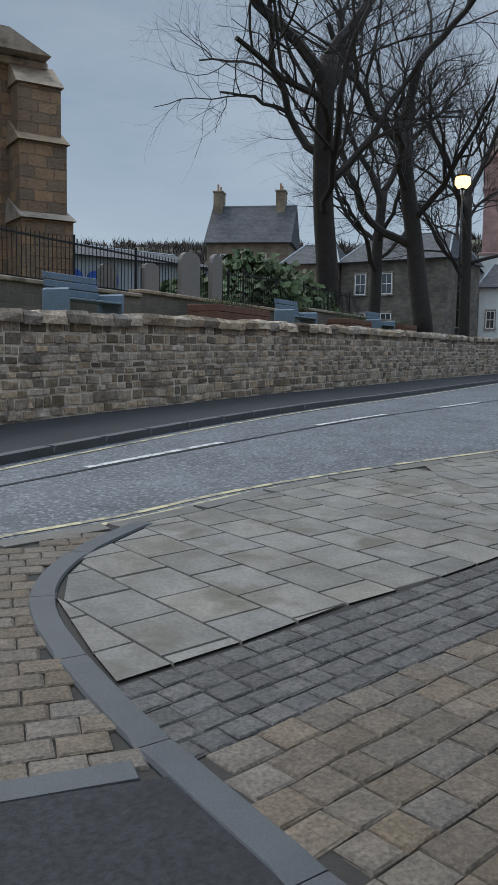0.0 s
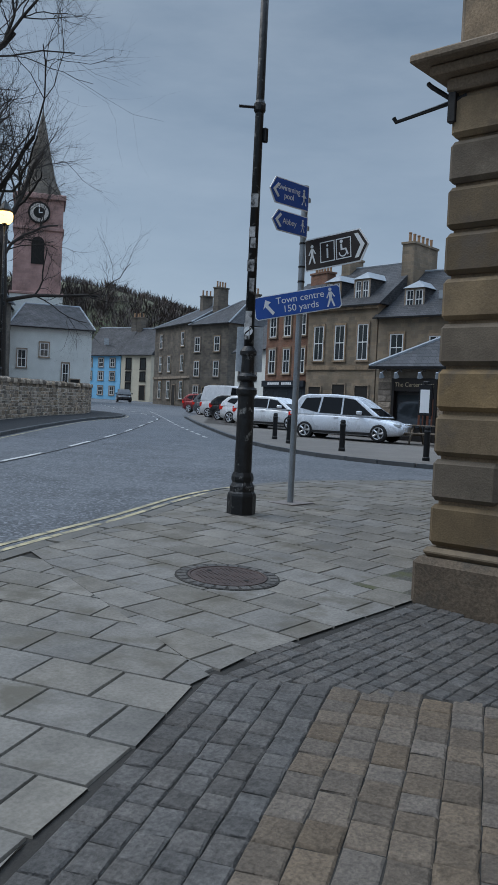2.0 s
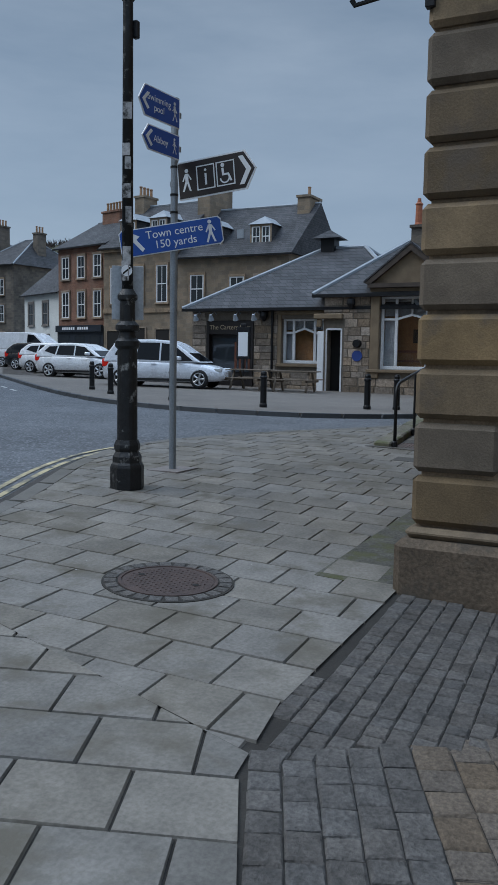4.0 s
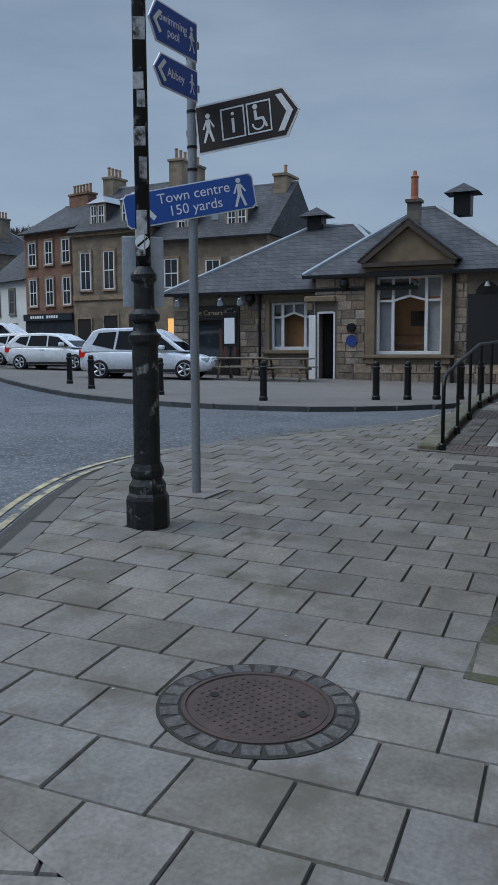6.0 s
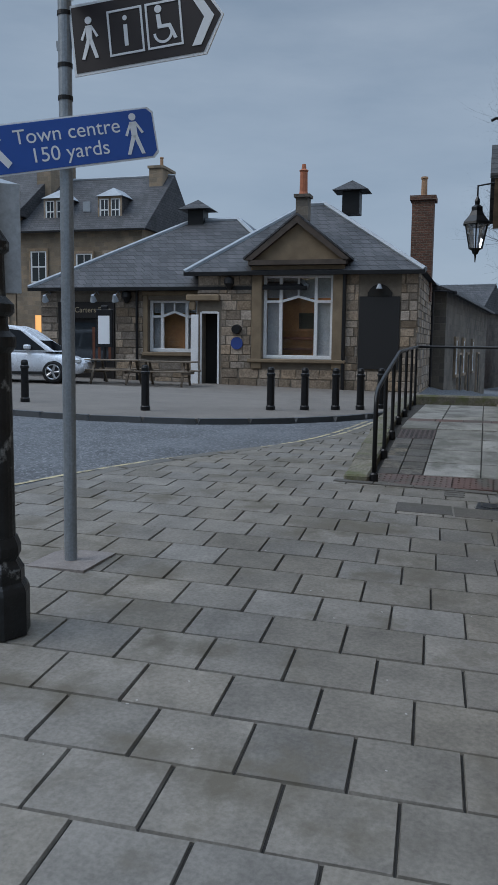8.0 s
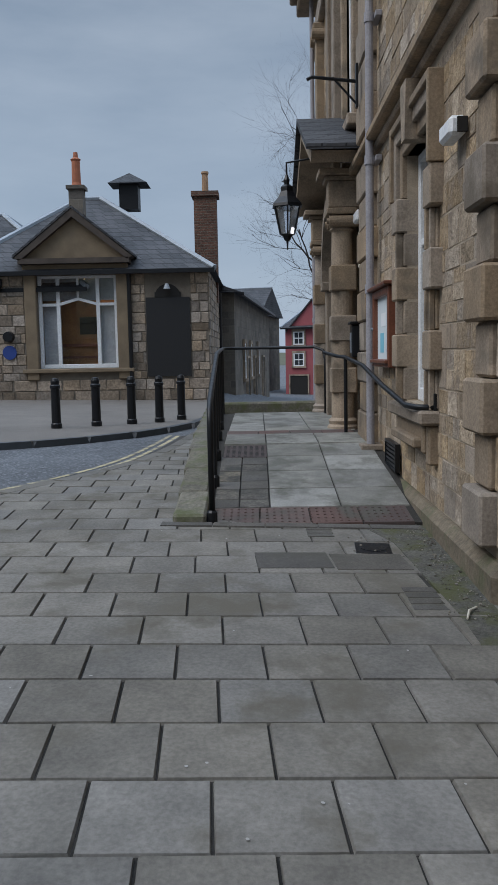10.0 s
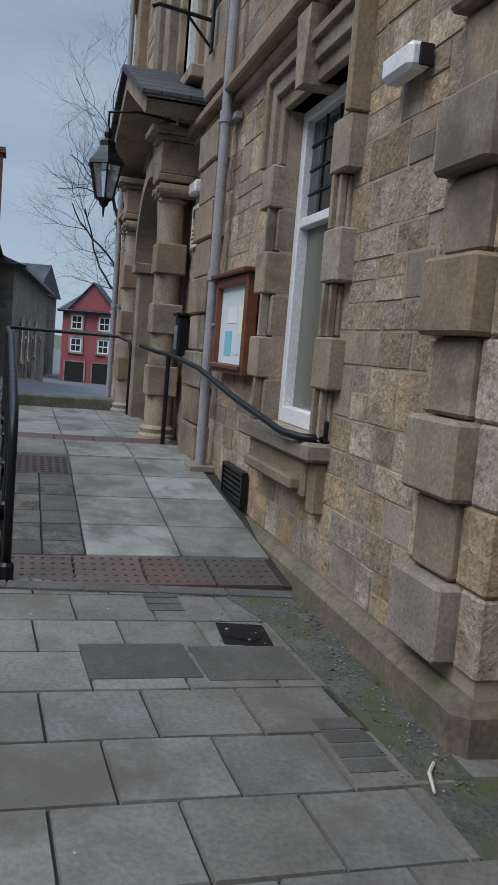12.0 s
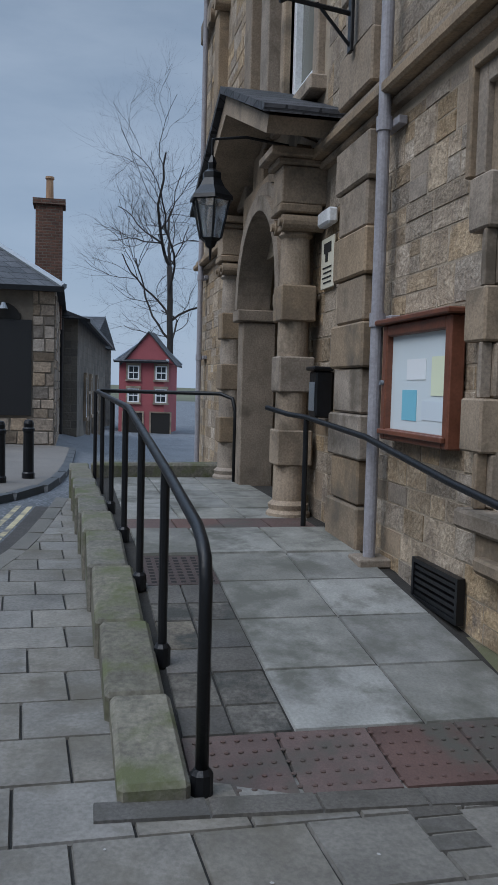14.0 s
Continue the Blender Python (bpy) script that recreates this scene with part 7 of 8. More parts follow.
bm = bmesh.new(); rod(bm, (U(8.75), -0.2, 1.85), (U(8.75), -0.02, 1.85), 0.14, 0.16, n=14); part("wall_bell", bm, M_IRON, pub)
for uy, z in ((9.0, 3.3), (12.7, 2.9)):
    part("wall_urn", turned(bmesh.new(), [(0.05, -0.2), (0.17, 0), (0.15, 0.16), (0.02, 0.22)], 12, U(uy), -0.15 if uy < 10 else 0.2, z), M_IRON, pub)
part("shop_front", boxes((SHOP[0], SHOP[1], 0.5, 0.6, -0.3, 2.74), (SHOP[0], SHOP[0] + 0.12, 0.28, 0.499, -0.3, 2.74), (SHOP[1] - 0.12, SHOP[1], 0.28, 0.499, -0.3, 2.74), (SHOP[0] + 0.121, SHOP[1] - 0.121, 0.3, 0.499, 2.2, 2.74)), plain("black_shopfront", (0.012, 0.009, 0.008), 0.45), pub, "black painted shop front")
part("shop_pane", boxes((SHOP[0] + 0.2, SHOP[1] - 0.25, 0.47, 0.48, 0.7, 2.05)), M_GLASS, pub)
FACEP = pose(0, 0, 0, 90, 0, 0)
lettering("The Carters Rest", 0.26, mat("gilt", (0.4, 0.33, 0.22), 0.5, 0.1, 8, 0.0, 30), pub, pose((SHOP[0] + SHOP[1]) / 2, 0.296, 2.47) @ FACEP)
for k in range(4):
    part("curtain", boxes((U(14.1) + k * 0.2, U(14.1) + k * 0.2 + 0.1, 0.462, 0.468, 0.8, 1.9)), M_BRD, pub)
for yv in (15.6, 14.9, 13.8, 13.0):
    part("flood_lamp", tube(rod(bmesh.new(), (U(yv), -0.05, 2.75), (U(yv) + 0.02, -0.16, 2.95), 0.12, 0.05, 10), [(U(yv), -0.05, 2.95), (U(yv), 0.2, 3.1), (U(yv), 0.36, 3.0)], 0.02, 6), M_LEAD, pub)
mb = thing("menu_case", "black framed menu case on a post beside the pub door", "sign", pose(PX - 1.2, 12.85, lie(23, 12.85)))
part("case", boxes((-0.06, 0.06, -0.28, 0.28, 1.1, 2.3), bev=0.01), M_IRON, mb); part("paper", boxes((-0.066, -0.061, -0.2, 0.2, 1.2, 2.1)), M_SIGNW, mb)
part("post", rod(bmesh.new(), (0, 0, -0.05), (0, 0, 1.1), 0.05), M_IRON, mb)
part("case_top", boxes((-0.06, 0.06, -0.12, 0.12, 2.302, 2.42), bev=0.02), M_IRON, mb)

def picnic_table(x, y, turn):
    t = thing("picnic_table", "weathered grey timber picnic table on the forecourt", "table", pose(x, y, lie(x, y), 0, 0, turn), "picnic tables")
    for k in range(4):
        part("plank", boxes((-0.9, 0.9, -0.36 + k * 0.185, -0.19 + k * 0.185, 0.71, 0.75), bev=0.006), M_WOOD, t)
    for s in (-1, 1):
        part("bench", boxes((-0.9, 0.9, s * 0.72 - 0.12, s * 0.72 + 0.12, 0.42, 0.46), bev=0.006), M_WOOD, t)
        for xx in (-0.6, 0.6):
            part("leg", tube(bmesh.new(), [(xx, s * 0.55, 0), (xx, s * 0.2, 0.71)], 0.045, 4), M_WOOD, t)
    for xx in (-0.66, 0.66):
        part("cross_bar", boxes((xx - 0.02, xx + 0.02, -0.8, 0.8, 0.34, 0.42)), M_WOOD, t)
picnic_table(22.0, 12.0, 88); picnic_table(22.2, 10.4, 96)

# ---- rubble wall across the road ----
rub = tagged(new("rubble_wall"), "long rubble stone retaining wall with flat copes", "wall", kind="structure")
line = along(WALL, 0.5)
def wall_core():
    bm = bmesh.new(); rows = []
    for (x, y, h) in line:
        a = radians(h + 90); nx, ny = math.cos(a), math.sin(a); z = lie(x, y)
        rows.append([bm.verts.new(p) for p in ((x, y, z - 0.5), (x + nx * 0.45, y + ny * 0.45, z - 0.5), (x + nx * 0.45, y + ny * 0.45, z + 1.58), (x, y, z + 1.58))])
    for s, t in zip(rows, rows[1:]):
        for k in range(4):
            bm.faces.new((s[k], s[(k + 1) % 4], t[(k + 1) % 4], t[k]))
    bmesh.ops.recalc_face_normals(bm, faces=bm.faces[:])
    part("core", bm, M_RUBM, rub)
M_RUBM = mat("rubble_mortar", (0.52, 0.46, 0.38), 0.95, 0.3, 4, 0.6, 40, stain=(0.16, 0.13, 0.11), stain_at=0.55)
wall_core()
def wall_stones():
    r = random.Random(11)
    U_R = [unit_block("rubble_stone", M_RUB, 0.09, rough=0.08, seed=40 + i) for i in range(5)]
    rest, count = Stuff(), 0
    path = along(WALL, 0.02)
    n = len(path)
    first = next(i for i, p in enumerate(path) if p[0] > -6.6)
    last = next((i for i, p in enumerate(path) if p[1] > 37), n - 1)
    z = 0.0
    zrow = 0.02
    while zrow < 1.42:
        h = r.uniform(0.1, 0.2)
        i = first + r.randint(0, 6)
        while i < last:
            w = r.uniform(0.14, 0.42) * (1.0 if path[i][0] < 5 else 1.3)
            j = min(i + int(w / 0.02), n - 1)
            x, y, a = path[(i + j) // 2]
            an = radians(a - 90)
            hh = h * r.uniform(0.85, 1.12)
            m = Matrix.Translation((x + 0.015 * math.cos(an), y + 0.015 * math.sin(an), lie(x, y) + zrow + h / 2 + r.uniform(-0.012, 0.012))) @ pose(0, 0, 0, 0, 0, a) @ OUT @ pose(0, 0, 0, 0, 0, r.uniform(-4, 4)) @ Matrix.Diagonal((w - 0.03, hh - 0.028, 0.07, 1))
            me = r.choice(U_R)
            if x < -2.4 and count < 300:
                piece("rubble_stone", me, rub, m); count += 1
            else:
                rest.add(me, m)
            i = j
        zrow += h
    i = first
    while i < last:      # copes along the top
        w = r.uniform(0.35, 0.65); j = min(i + int(w / 0.02), n - 1); x, y, a = path[(i + j) // 2]
        m = Matrix.Translation((x, y, lie(x, y) + 1.63 + r.uniform(0, 0.05))) @ pose(0, 0, 0, 0, 0, a) @ Matrix.Translation((0, 0.2, 0)) @ Matrix.Diagonal((w - 0.02, 0.56, 0.2, 1))
        if x < 4:
            piece("cope_stone", r.choice(U_R), rub, m)
        else:
            rest.add(r.choice(U_R), m)
        i = j
    rest.done("rubble_stones", M_RUBJ, "", rub)
wall_stones()

# raised garden behind the wall
back = beside(WALL, 0.4)
yard = [p for p in back if p[0] > -14]
bm = bmesh.new()
far = [(p[0] - 55, p[1] + 55) for p in yard]
steps = 12
rows = [[bm.verts.new((p[0] + (q[0] - p[0]) * k / steps, p[1] + (q[1] - p[1]) * k / steps, lie(*p) + 1.32 + 1.2 * min(1.0, k / 2.0))) for k in range(steps + 1)] for p, q in zip(yard, far)]
for s, t in zip(rows, rows[1:]):
    for k in range(steps):
        bm.faces.new((s[k], t[k], t[k + 1], s[k + 1]))
bmesh.ops.recalc_face_normals(bm, faces=bm.faces[:])
tagged(part("churchyard_lawn", bm, M_GRASS, smooth=True), "rough winter grass of the raised churchyard", "lawn", kind="structure")

low = tagged(new("inner_wall"), "low rubble wall with pale copes behind the benches", "wall", kind="structure")
pts = [(-14, 5.4), (-5.8, 12.2), (-2.4, 15.7), (4.8, 23.0), (12, 30)]
for (ax, ay), (bx, by) in zip(pts, pts[1:]):
    L = math.hypot(bx - ax, by - ay); m = pose(ax, ay, 0, 0, 0, math.degrees(math.atan2(by - ay, bx - ax)))
    zz = lie(ax, ay)
    part("wall_body", boxes((0, L, 0, 0.35, 1.0, zz + 2.35)), M_GREYST, low, m=m)
    part("wall_cope", boxes((0, L, -0.06, 0.41, zz + 2.352, zz + 2.45), bev=0.02), M_DRESS, low, m=m)

def fence(ax, ay, bx, by, z0, hgt, label):
    L = math.hypot(bx - ax, by - ay)
    t = thing("iron_fence", label, "fence", pose(ax, ay, z0, 0, 0, math.degrees(math.atan2(by - ay, bx - ax))))
    for z in (0.12, hgt - 0.12):
        part("rail", boxes((0, L, -0.02, 0.02, z - 0.02, z + 0.02)), M_IRON, t)
    bm = bmesh.new(); rod(bm, (0, 0, 0), (0, 0, hgt), 0.011, n=5); me = link_mesh("bar", bm, M_IRON)
    for k in range(int(L / 0.14)):
        piece("bar", me, t, pose(k * 0.14, 0, 0))
    bm = bmesh.new(); rod(bm, (0, 0, -0.4), (0, 0, hgt + 0.08), 0.035, n=6); me = link_mesh("post", bm, M_IRON)
    for k in range(int(L / 2.4) + 1):
        piece("post", me, t, pose(k * 2.4, 0, 0))
fence(-10.5, 9.3, -5.8, 13.2, 2.6, 1.25, "black iron railing on the inner churchyard wall")
fence(-5.8, 13.2, 1.7, 20.6, 2.75, 1.15, "black iron railing on the inner churchyard wall")
fence(1.7, 20.6, 9.5, 28.6, 2.9, 1.1, "black iron railing along the churchyard")

def bench(x, y, turn):
    z = lie(*[(p[0], p[1]) for p in [(x, y)]][0]) + 1.48
    t = thing("bench", "blue-grey painted slatted bench behind the wall", "bench", pose(x, y, z, 0, 0, turn), "benches along the wall")
    M = M_BENCH
    for k in range(3):
        part("back_slat", boxes((-0.75, 0.75, 0.28 + k * 0.03, 0.31 + k * 0.03, 0.5 + k * 0.14, 0.62 + k * 0.14), bev=0.008), M, t)
    part("seat", boxes((-0.75, 0.75, -0.25, 0.27, 0.4, 0.44), bev=0.008), M, t)
    for s in (-1, 1):
        part("end_panel", boxes((s * 0.78 - 0.03, s * 0.78 + 0.03, -0.28, 0.34, -0.1, 0.6), bev=0.03), M, t)
M_BENCH = mat("blue_grey_paint", (0.13, 0.18, 0.23), 0.6, 0.15, 5, 0.1, 40)
bench(-4.3, 10.6, 45); bench(2.3, 17.3, 45); bench(7.7, 23.0, 45)
def planter(x, y, turn, L):
    t = thing("planter", "brown timber raised planter with grasses", "planter", pose(x, y, lie(x, y) + 1.5, 0, 0, turn), "planters behind the wall")
    for k in range(3):
        part("board", boxes((-L / 2, L / 2, -0.4, 0.4, k * 0.16, k * 0.16 + 0.15), bev=0.008), M_BRD2, t)
    r = random.Random(5); bm = bmesh.new()
    for k in range(160):
        p = Vector((r.uniform(-L / 2 + 0.1, L / 2 - 0.1), r.uniform(-0.3, 0.3), 0.46)); d = Vector((r.uniform(-0.15, 0.15), r.uniform(-0.15, 0.15), r.uniform(0.12, 0.35)))
        bm.faces.new([bm.verts.new(q) for q in (p, p + Vector((0.03, 0, 0)), p + d)])
    ob = part("grass", bm, M_LEAF, t); ob["kind"] = "stuff"
M_BRD2 = mat("planter_timber", (0.12, 0.06, 0.04), 0.8, 0.25, 8, 0.2, 40)
M_LEAF = mat("green_leaf", (0.055, 0.085, 0.03), 0.7, 0.4, 4, 0.2, 30)
planter(-0.6, 14.0, 46, 2.6); planter(5.3, 20.4, 45, 2.0)
planter(9.0, 24.0, 45, 1.6)

# ---- trees ----
def tree(x, y, z, height, trunk, seed, label, spread=0.55, twigs=7):
    r = random.Random(seed)
    t = thing("tree", label, "tree", pose(x, y, z), "bare trees")
    tr, cr = bmesh.new(), bmesh.new()
    def limb(bm, p, d, length, r0, level):
        pts, rad = [p], [r0]; n = 9 if level < 2 else 6 if level < 4 else 3
        q, v = p.copy(), d.copy()
        for k in range(n):
            v = (v + Vector((r.uniform(-1, 1), r.uniform(-1, 1), r.uniform(-0.6, 0.8))) * ((0.06, 0.36, 0.42, 0.42, 0.4, 0.4)[level])).normalized()
            q = q + v * length / n; pts.append(q.copy()); rad.append(r0 * (1 - (0.3 if level == 0 else 0.5) * (k + 1) / n))
        tube(bm, pts, rad, 9 if level == 0 else 6 if level < 2 else 4 if level < 4 else 3)
        if level >= 5: return
        kids = (7, 5, 5, 5, 4)[level]
        for k in range(kids):
            f = (0.5 + 0.5 * k / 6 if k < 6 else 1.0) if level == 0 else r.uniform(0.3, 1.0)
            i = min(int(f * n), n); base, rr = pts[i], rad[i]
            axis = (pts[i] - pts[max(i - 1, 0)]).normalized() if i else d
            side = axis.orthogonal().normalized(); side.rotate(Matrix.Rotation(r.uniform(0, 6.28) if level else k * 2.5 + seed + r.uniform(-0.4, 0.4), 3, axis))
            ang = r.uniform(0.4, 1.1) if level else (r.uniform(0.85, 1.3) if k < 4 else r.uniform(0.3, 0.55))
            nd = (axis * math.cos(ang) + side * math.sin(ang) + Vector((0, 0, 0.14))).normalized()
            limb(cr, base, nd, length * r.uniform(0.5, 0.78) * (1.0 if level else 1.05), rr * (r.uniform(0.4, 0.6) if level else r.uniform(0.36, 0.5) if k < 5 else 0.7), level + 1)
    limb(tr, Vector((0, 0, -0.3)), Vector((r.uniform(-.05, .05), r.uniform(-.05, .05), 1)), height * 0.52, trunk, 0)
    part("trunk", tr, M_BARK, t, smooth=True); part("crown", cr, M_BARK, t)
tree(7.9, 28.3, 2.3, 22, 0.5, 3, "large bare winter tree with crooked limbs")
tree(15.0, 33.0, 2.5, 21, 0.5, 8, "large bare winter tree beside the wall lamp")
tree(16.6, 42.5, 2.5, 18, 0.4, 15, "bare winter tree behind the others")
tree(24.0, 44.0, 2.5, 19, 0.42, 21, "bare winter tree near the white house")
tree(70.0, -4.6, -1.6, 25, 0.3, 30, "slender bare tree at the foot of the lane")

lamp2 = lamp_post(12.75, 26.2, 0.7, 7.6, True, "black lamp post with a lit lantern against the wall")
part("lantern_frame", turned(bmesh.new(), [(0.05, 7.6), (0.16, 7.75), (0.26, 8.15), (0.3, 8.2), (0.12, 8.45), (0.02, 8.6)], 8), M_IRON, lamp2)
part("lit_lantern", turned(bmesh.new(), [(0.2, 7.68), (0.31, 7.82), (0.32, 8.0), (0.29, 8.12)], 10), plain("lit_lamp", (1.0, 0.62, 0.2), 0.5, 0, 3.2), lamp2)

def headstone(x, y, w, h, rnd):
    z = lie(x, y) + 2.4
    bm = bmesh.new()
    out = [(-w / 2, -0.3), (w / 2, -0.3), (w / 2, h * 0.8)] + [(w / 2 * math.cos(a), h * 0.8 + h * 0.2 * math.sin(a)) for a in (0.5, 1.0, 1.57, 2.1, 2.6)] + [(-w / 2, h * 0.8)]
    slab_poly(bm, out, 0.15, 1)
    ob = part("headstone", bm, M_RENDERG, m=pose(x, y, z, 0, 0, rnd)); tagged(ob, "weathered grey headstone in the churchyard", "headstone", "headstones")
headstone(-0.7, 17.6, 0.7, 1.2, 30); headstone(0.4, 18.9, 0.5, 1.3, 40); headstone(-1.9, 16.9, 0.6, 0.8, 40); headstone(-3.1, 16.3, 0.5, 0.7, 30)
def bush(x, y, z, w, h, seed, label):
    r = random.Random(seed); bm = bmesh.new()
    for k in range(1400):
        a, b, c = r.uniform(0, 6.28), r.uniform(0.0, 1.5), r.uniform(0.5, 1.0)
        s = 1 + 0.35 * noise.noise(Vector((math.cos(a) * 2, math.sin(a) * 2, b * 2 + seed)))
        p = Vector((math.cos(a) * math.cos(b) * w * c * s, math.sin(a) * math.cos(b) * w * c * s, math.sin(b) * h * c * s))
        d = Vector((r.uniform(-1, 1), r.uniform(-1, 1), r.uniform(-0.5, 1))).normalized() * 0.2; e = d.orthogonal() * 0.55
        bm.faces.new([bm.verts.new(q) for q in (p - d, p + e, p + d, p - e)])
    t = thing("shrub", label, "shrub", pose(x, y, z)); ob = part("foliage", bm, M_LEAF, t)
    bm = bmesh.new(); rod(bm, (0, 0, -0.4), (0, 0, h * 0.5), 0.08, 0.04, 6); part("stem", bm, M_BARK, t)
bush(3.2, 24.5, 2.9, 2.4, 2.1, 2, "dense green shrub in the churchyard"); bush(6.2, 27.5, 2.9, 1.8, 1.6, 4, "dark green shrub beside the tree"); bush(0.3, 21.8, 2.8, 1.3, 1.0, 6, "low green shrub among the headstones")
bush(88, 120, 8, 16, 9, 9, "dark evergreen trees above the blue house")

# ---- kerbs and paving pieces ----
M_SLABJ = mat("paving_slabs_joined", (0.178, 0.167, 0.149), 0.85, 0.26, 4.0, 0.35, 45, rand=0.13, speck=0.45, spec=0.2, island=True, stain=(0.115, 0.104, 0.084), stain_at=0.58)
M_PALE = mat("pale_slab", (0.225, 0.218, 0.195), 0.75, 0.3, 5.0, 0.3, 60, rand=0.16, speck=0.35, stain=(0.115, 0.112, 0.095), stain_at=0.54)
M_REDS = mat("red_tactile_slab", (0.1, 0.066, 0.058), 0.75, 0.25, 5.0, 0.3, 90, rand=0.2, stain=(0.075, 0.07, 0.058), stain_at=0.56)
M_SETTS = mat("grey_slab", (0.098, 0.091, 0.082), 0.8, 0.3, 5.0, 0.4, 60, rand=0.2, speck=0.6, stain=(0.07, 0.066, 0.055), stain_at=0.55)
U_SLAB = [unit_block("slab", M_SLAB, 0.012, rough=0.004, seed=60 + i) for i in range(3)]
U_SET = [unit_block("sett", M_SETT, 0.022, rough=0.026, seed=70 + i, worn=True) for i in range(6)]
U_BRN = [unit_block("block", M_BROWN, 0.018, rough=0.018, seed=80 + i, worn=True) for i in range(6)]
U_KERB = unit_block("kerb_stone", M_KERB, 0.03, rough=0.012, seed=90)
U_DK = unit_block("kerb_stone", M_DKERB, 0.03, rough=0.012, seed=91)
def laid(x, y, turn, w, d, th, lift=0.0):
    return on_ground(x, y, turn, lift) @ Matrix.Diagonal((w, d, th, 1))
kerb = tagged(new("kerb"), "worn grey stone kerb along the footway", "kerb", kind="structure")
for x, y, a in along(beside(KERB, -0.075), 0.9):
    piece("kerb_stone", U_KERB, kerb, laid(x, y, a, 0.893, 0.17, 0.3, 0.004))
kerb_far = tagged(new("kerb_far"), "dark stone kerb of the far footway", "kerb", kind="structure")
for x, y, a in along(FARK, 1.0):
    piece("kerb_stone", U_DK, kerb_far, laid(x, y, a, 0.99, 0.15, 0.3, 0.004))
kerb_isle = tagged(new("kerb_forecourt"), "dark stone kerb round the pub forecourt", "kerb", kind="structure")
for x, y, a in along(ISLE, 1.0):
    piece("kerb_stone", U_DK, kerb_isle, laid(x, y, a, 0.99, 0.16, 0.3, 0.006))
kerb_arc = tagged(new("kerb_arc"), "flush dark grey kerb stones curving round the paving", "kerb", kind="structure")
def curved_stone(pts):
    """A kerb stone bent to the line."""
    bm = bmesh.new(); rows = []
    n = len(pts) - 1
    for i, (p, q) in enumerate(zip(beside(pts, 0.075), beside(pts, -0.075))):
        t = 0.008 if i in (0, n) else 0.0
        rows.append([bm.verts.new(v) for v in ((*p, lie(*p) - 0.1), (*p, lie(*p) - 0.004), (p[0] * 0.93 + q[0] * 0.07, p[1] * 0.93 + q[1] * 0.07, lie(*p) + 0.01 - t), (q[0] * 0.93 + p[0] * 0.07, q[1] * 0.93 + p[1] * 0.07, lie(*q) + 0.01 - t), (*q, lie(*q) - 0.004), (*q, lie(*q) - 0.1))])
    for s, t in zip(rows, rows[1:]):
        for k in range(6):
            bm.faces.new((s[k], s[(k + 1) % 6], t[(k + 1) % 6], t[k]))
    bm.faces.new(rows[0][::-1]); bm.faces.new(rows[-1])
    bmesh.ops.recalc_face_normals(bm, faces=bm.faces[:])
    part("kerb_stone", bm, M_DKERB, kerb_arc)
fine_arc = [(x, y) for x, y, _ in along(ARC, 0.1)]
for k in range(0, len(fine_arc) - 2, 9):
    seg_pts = fine_arc[k:k + 10]
    if len(seg_pts) > 2:
        (ax, ay), (bx, by) = seg_pts[-2], seg_pts[-1]
        seg_pts[-1] = (ax + (bx - ax) * 0.94, ay + (by - ay) * 0.94)
        curved_stone(seg_pts)

rng = random.Random(21)
def seam(y):
    return -2.45 + 0.3 * y
def cut_slab(me, m, lines):
    """A slab trimmed along the lines (point, way) that it straddles; what lies to the left of a line stays."""
    bm = bmesh.new(); bm.from_mesh(me); bm.transform(m)
    for (px, py), (dx, dy) in lines:
        geom = bm.verts[:] + bm.edges[:] + bm.faces[:]
        out = bmesh.ops.bisect_plane(bm, geom=geom, plane_co=(px, py, 0), plane_no=(dy, -dx, 0), clear_outer=True)
        ed = [e for e in out["geom_cut"] if isinstance(e, bmesh.types.BMEdge)]
        if ed:
            bmesh.ops.edgeloop_fill(bm, edges=ed)
    return bm
BORDERS = [(p, q) for line, closed in ((EDGE, 0), (KIN[::-1], 0), ([(-5.0, 0.98), (-5.38, 0.52), (-5.58, 0.05), (-5.66, -0.5), (-5.58, -1.15), (-5.5, -1.6)], 0)) for p, q in zip(line, line[1:])]
SEAM = [((seam(-1), -1.0), (seam(6), 6.0))]
def straddled(corners, segs, cx, cy):
    """The lines that cut a slab, or None when it lies wholly outside."""
    out = []
    for (ax, ay), (bx, by) in segs:
        L = math.hypot(bx - ax, by - ay)
        if L < 1e-4: continue
        dx, dy = (bx - ax) / L, (by - ay) / L
        s = (cx - ax) * dx + (cy - ay) * dy
        off = abs((cx - ax) * dy - (cy - ay) * dx)
        if s < -0.02 or s > L + 0.02 or off > 0.45: continue
        side = [dx * (y - ay) - dy * (x - ax) for x, y in corners]
        if max(side) <= 0.03: return None
        if min(side) < -0.005: out.append(((ax, ay), (dx, dy)))
    return out
REGION = [p for p in KIN if p[0] > -5.0] + [(15.0, 2.9), (15.0, 0.45), (5.2, 0.45), (5.2, 0.0)] + EDGE[::-1] + [(-5.58, -1.15), (-5.66, -0.5), (-5.58, 0.05), (-5.38, 0.52), (-5.0, 0.98)]
rest_slab, n_slab = Stuff(), 0
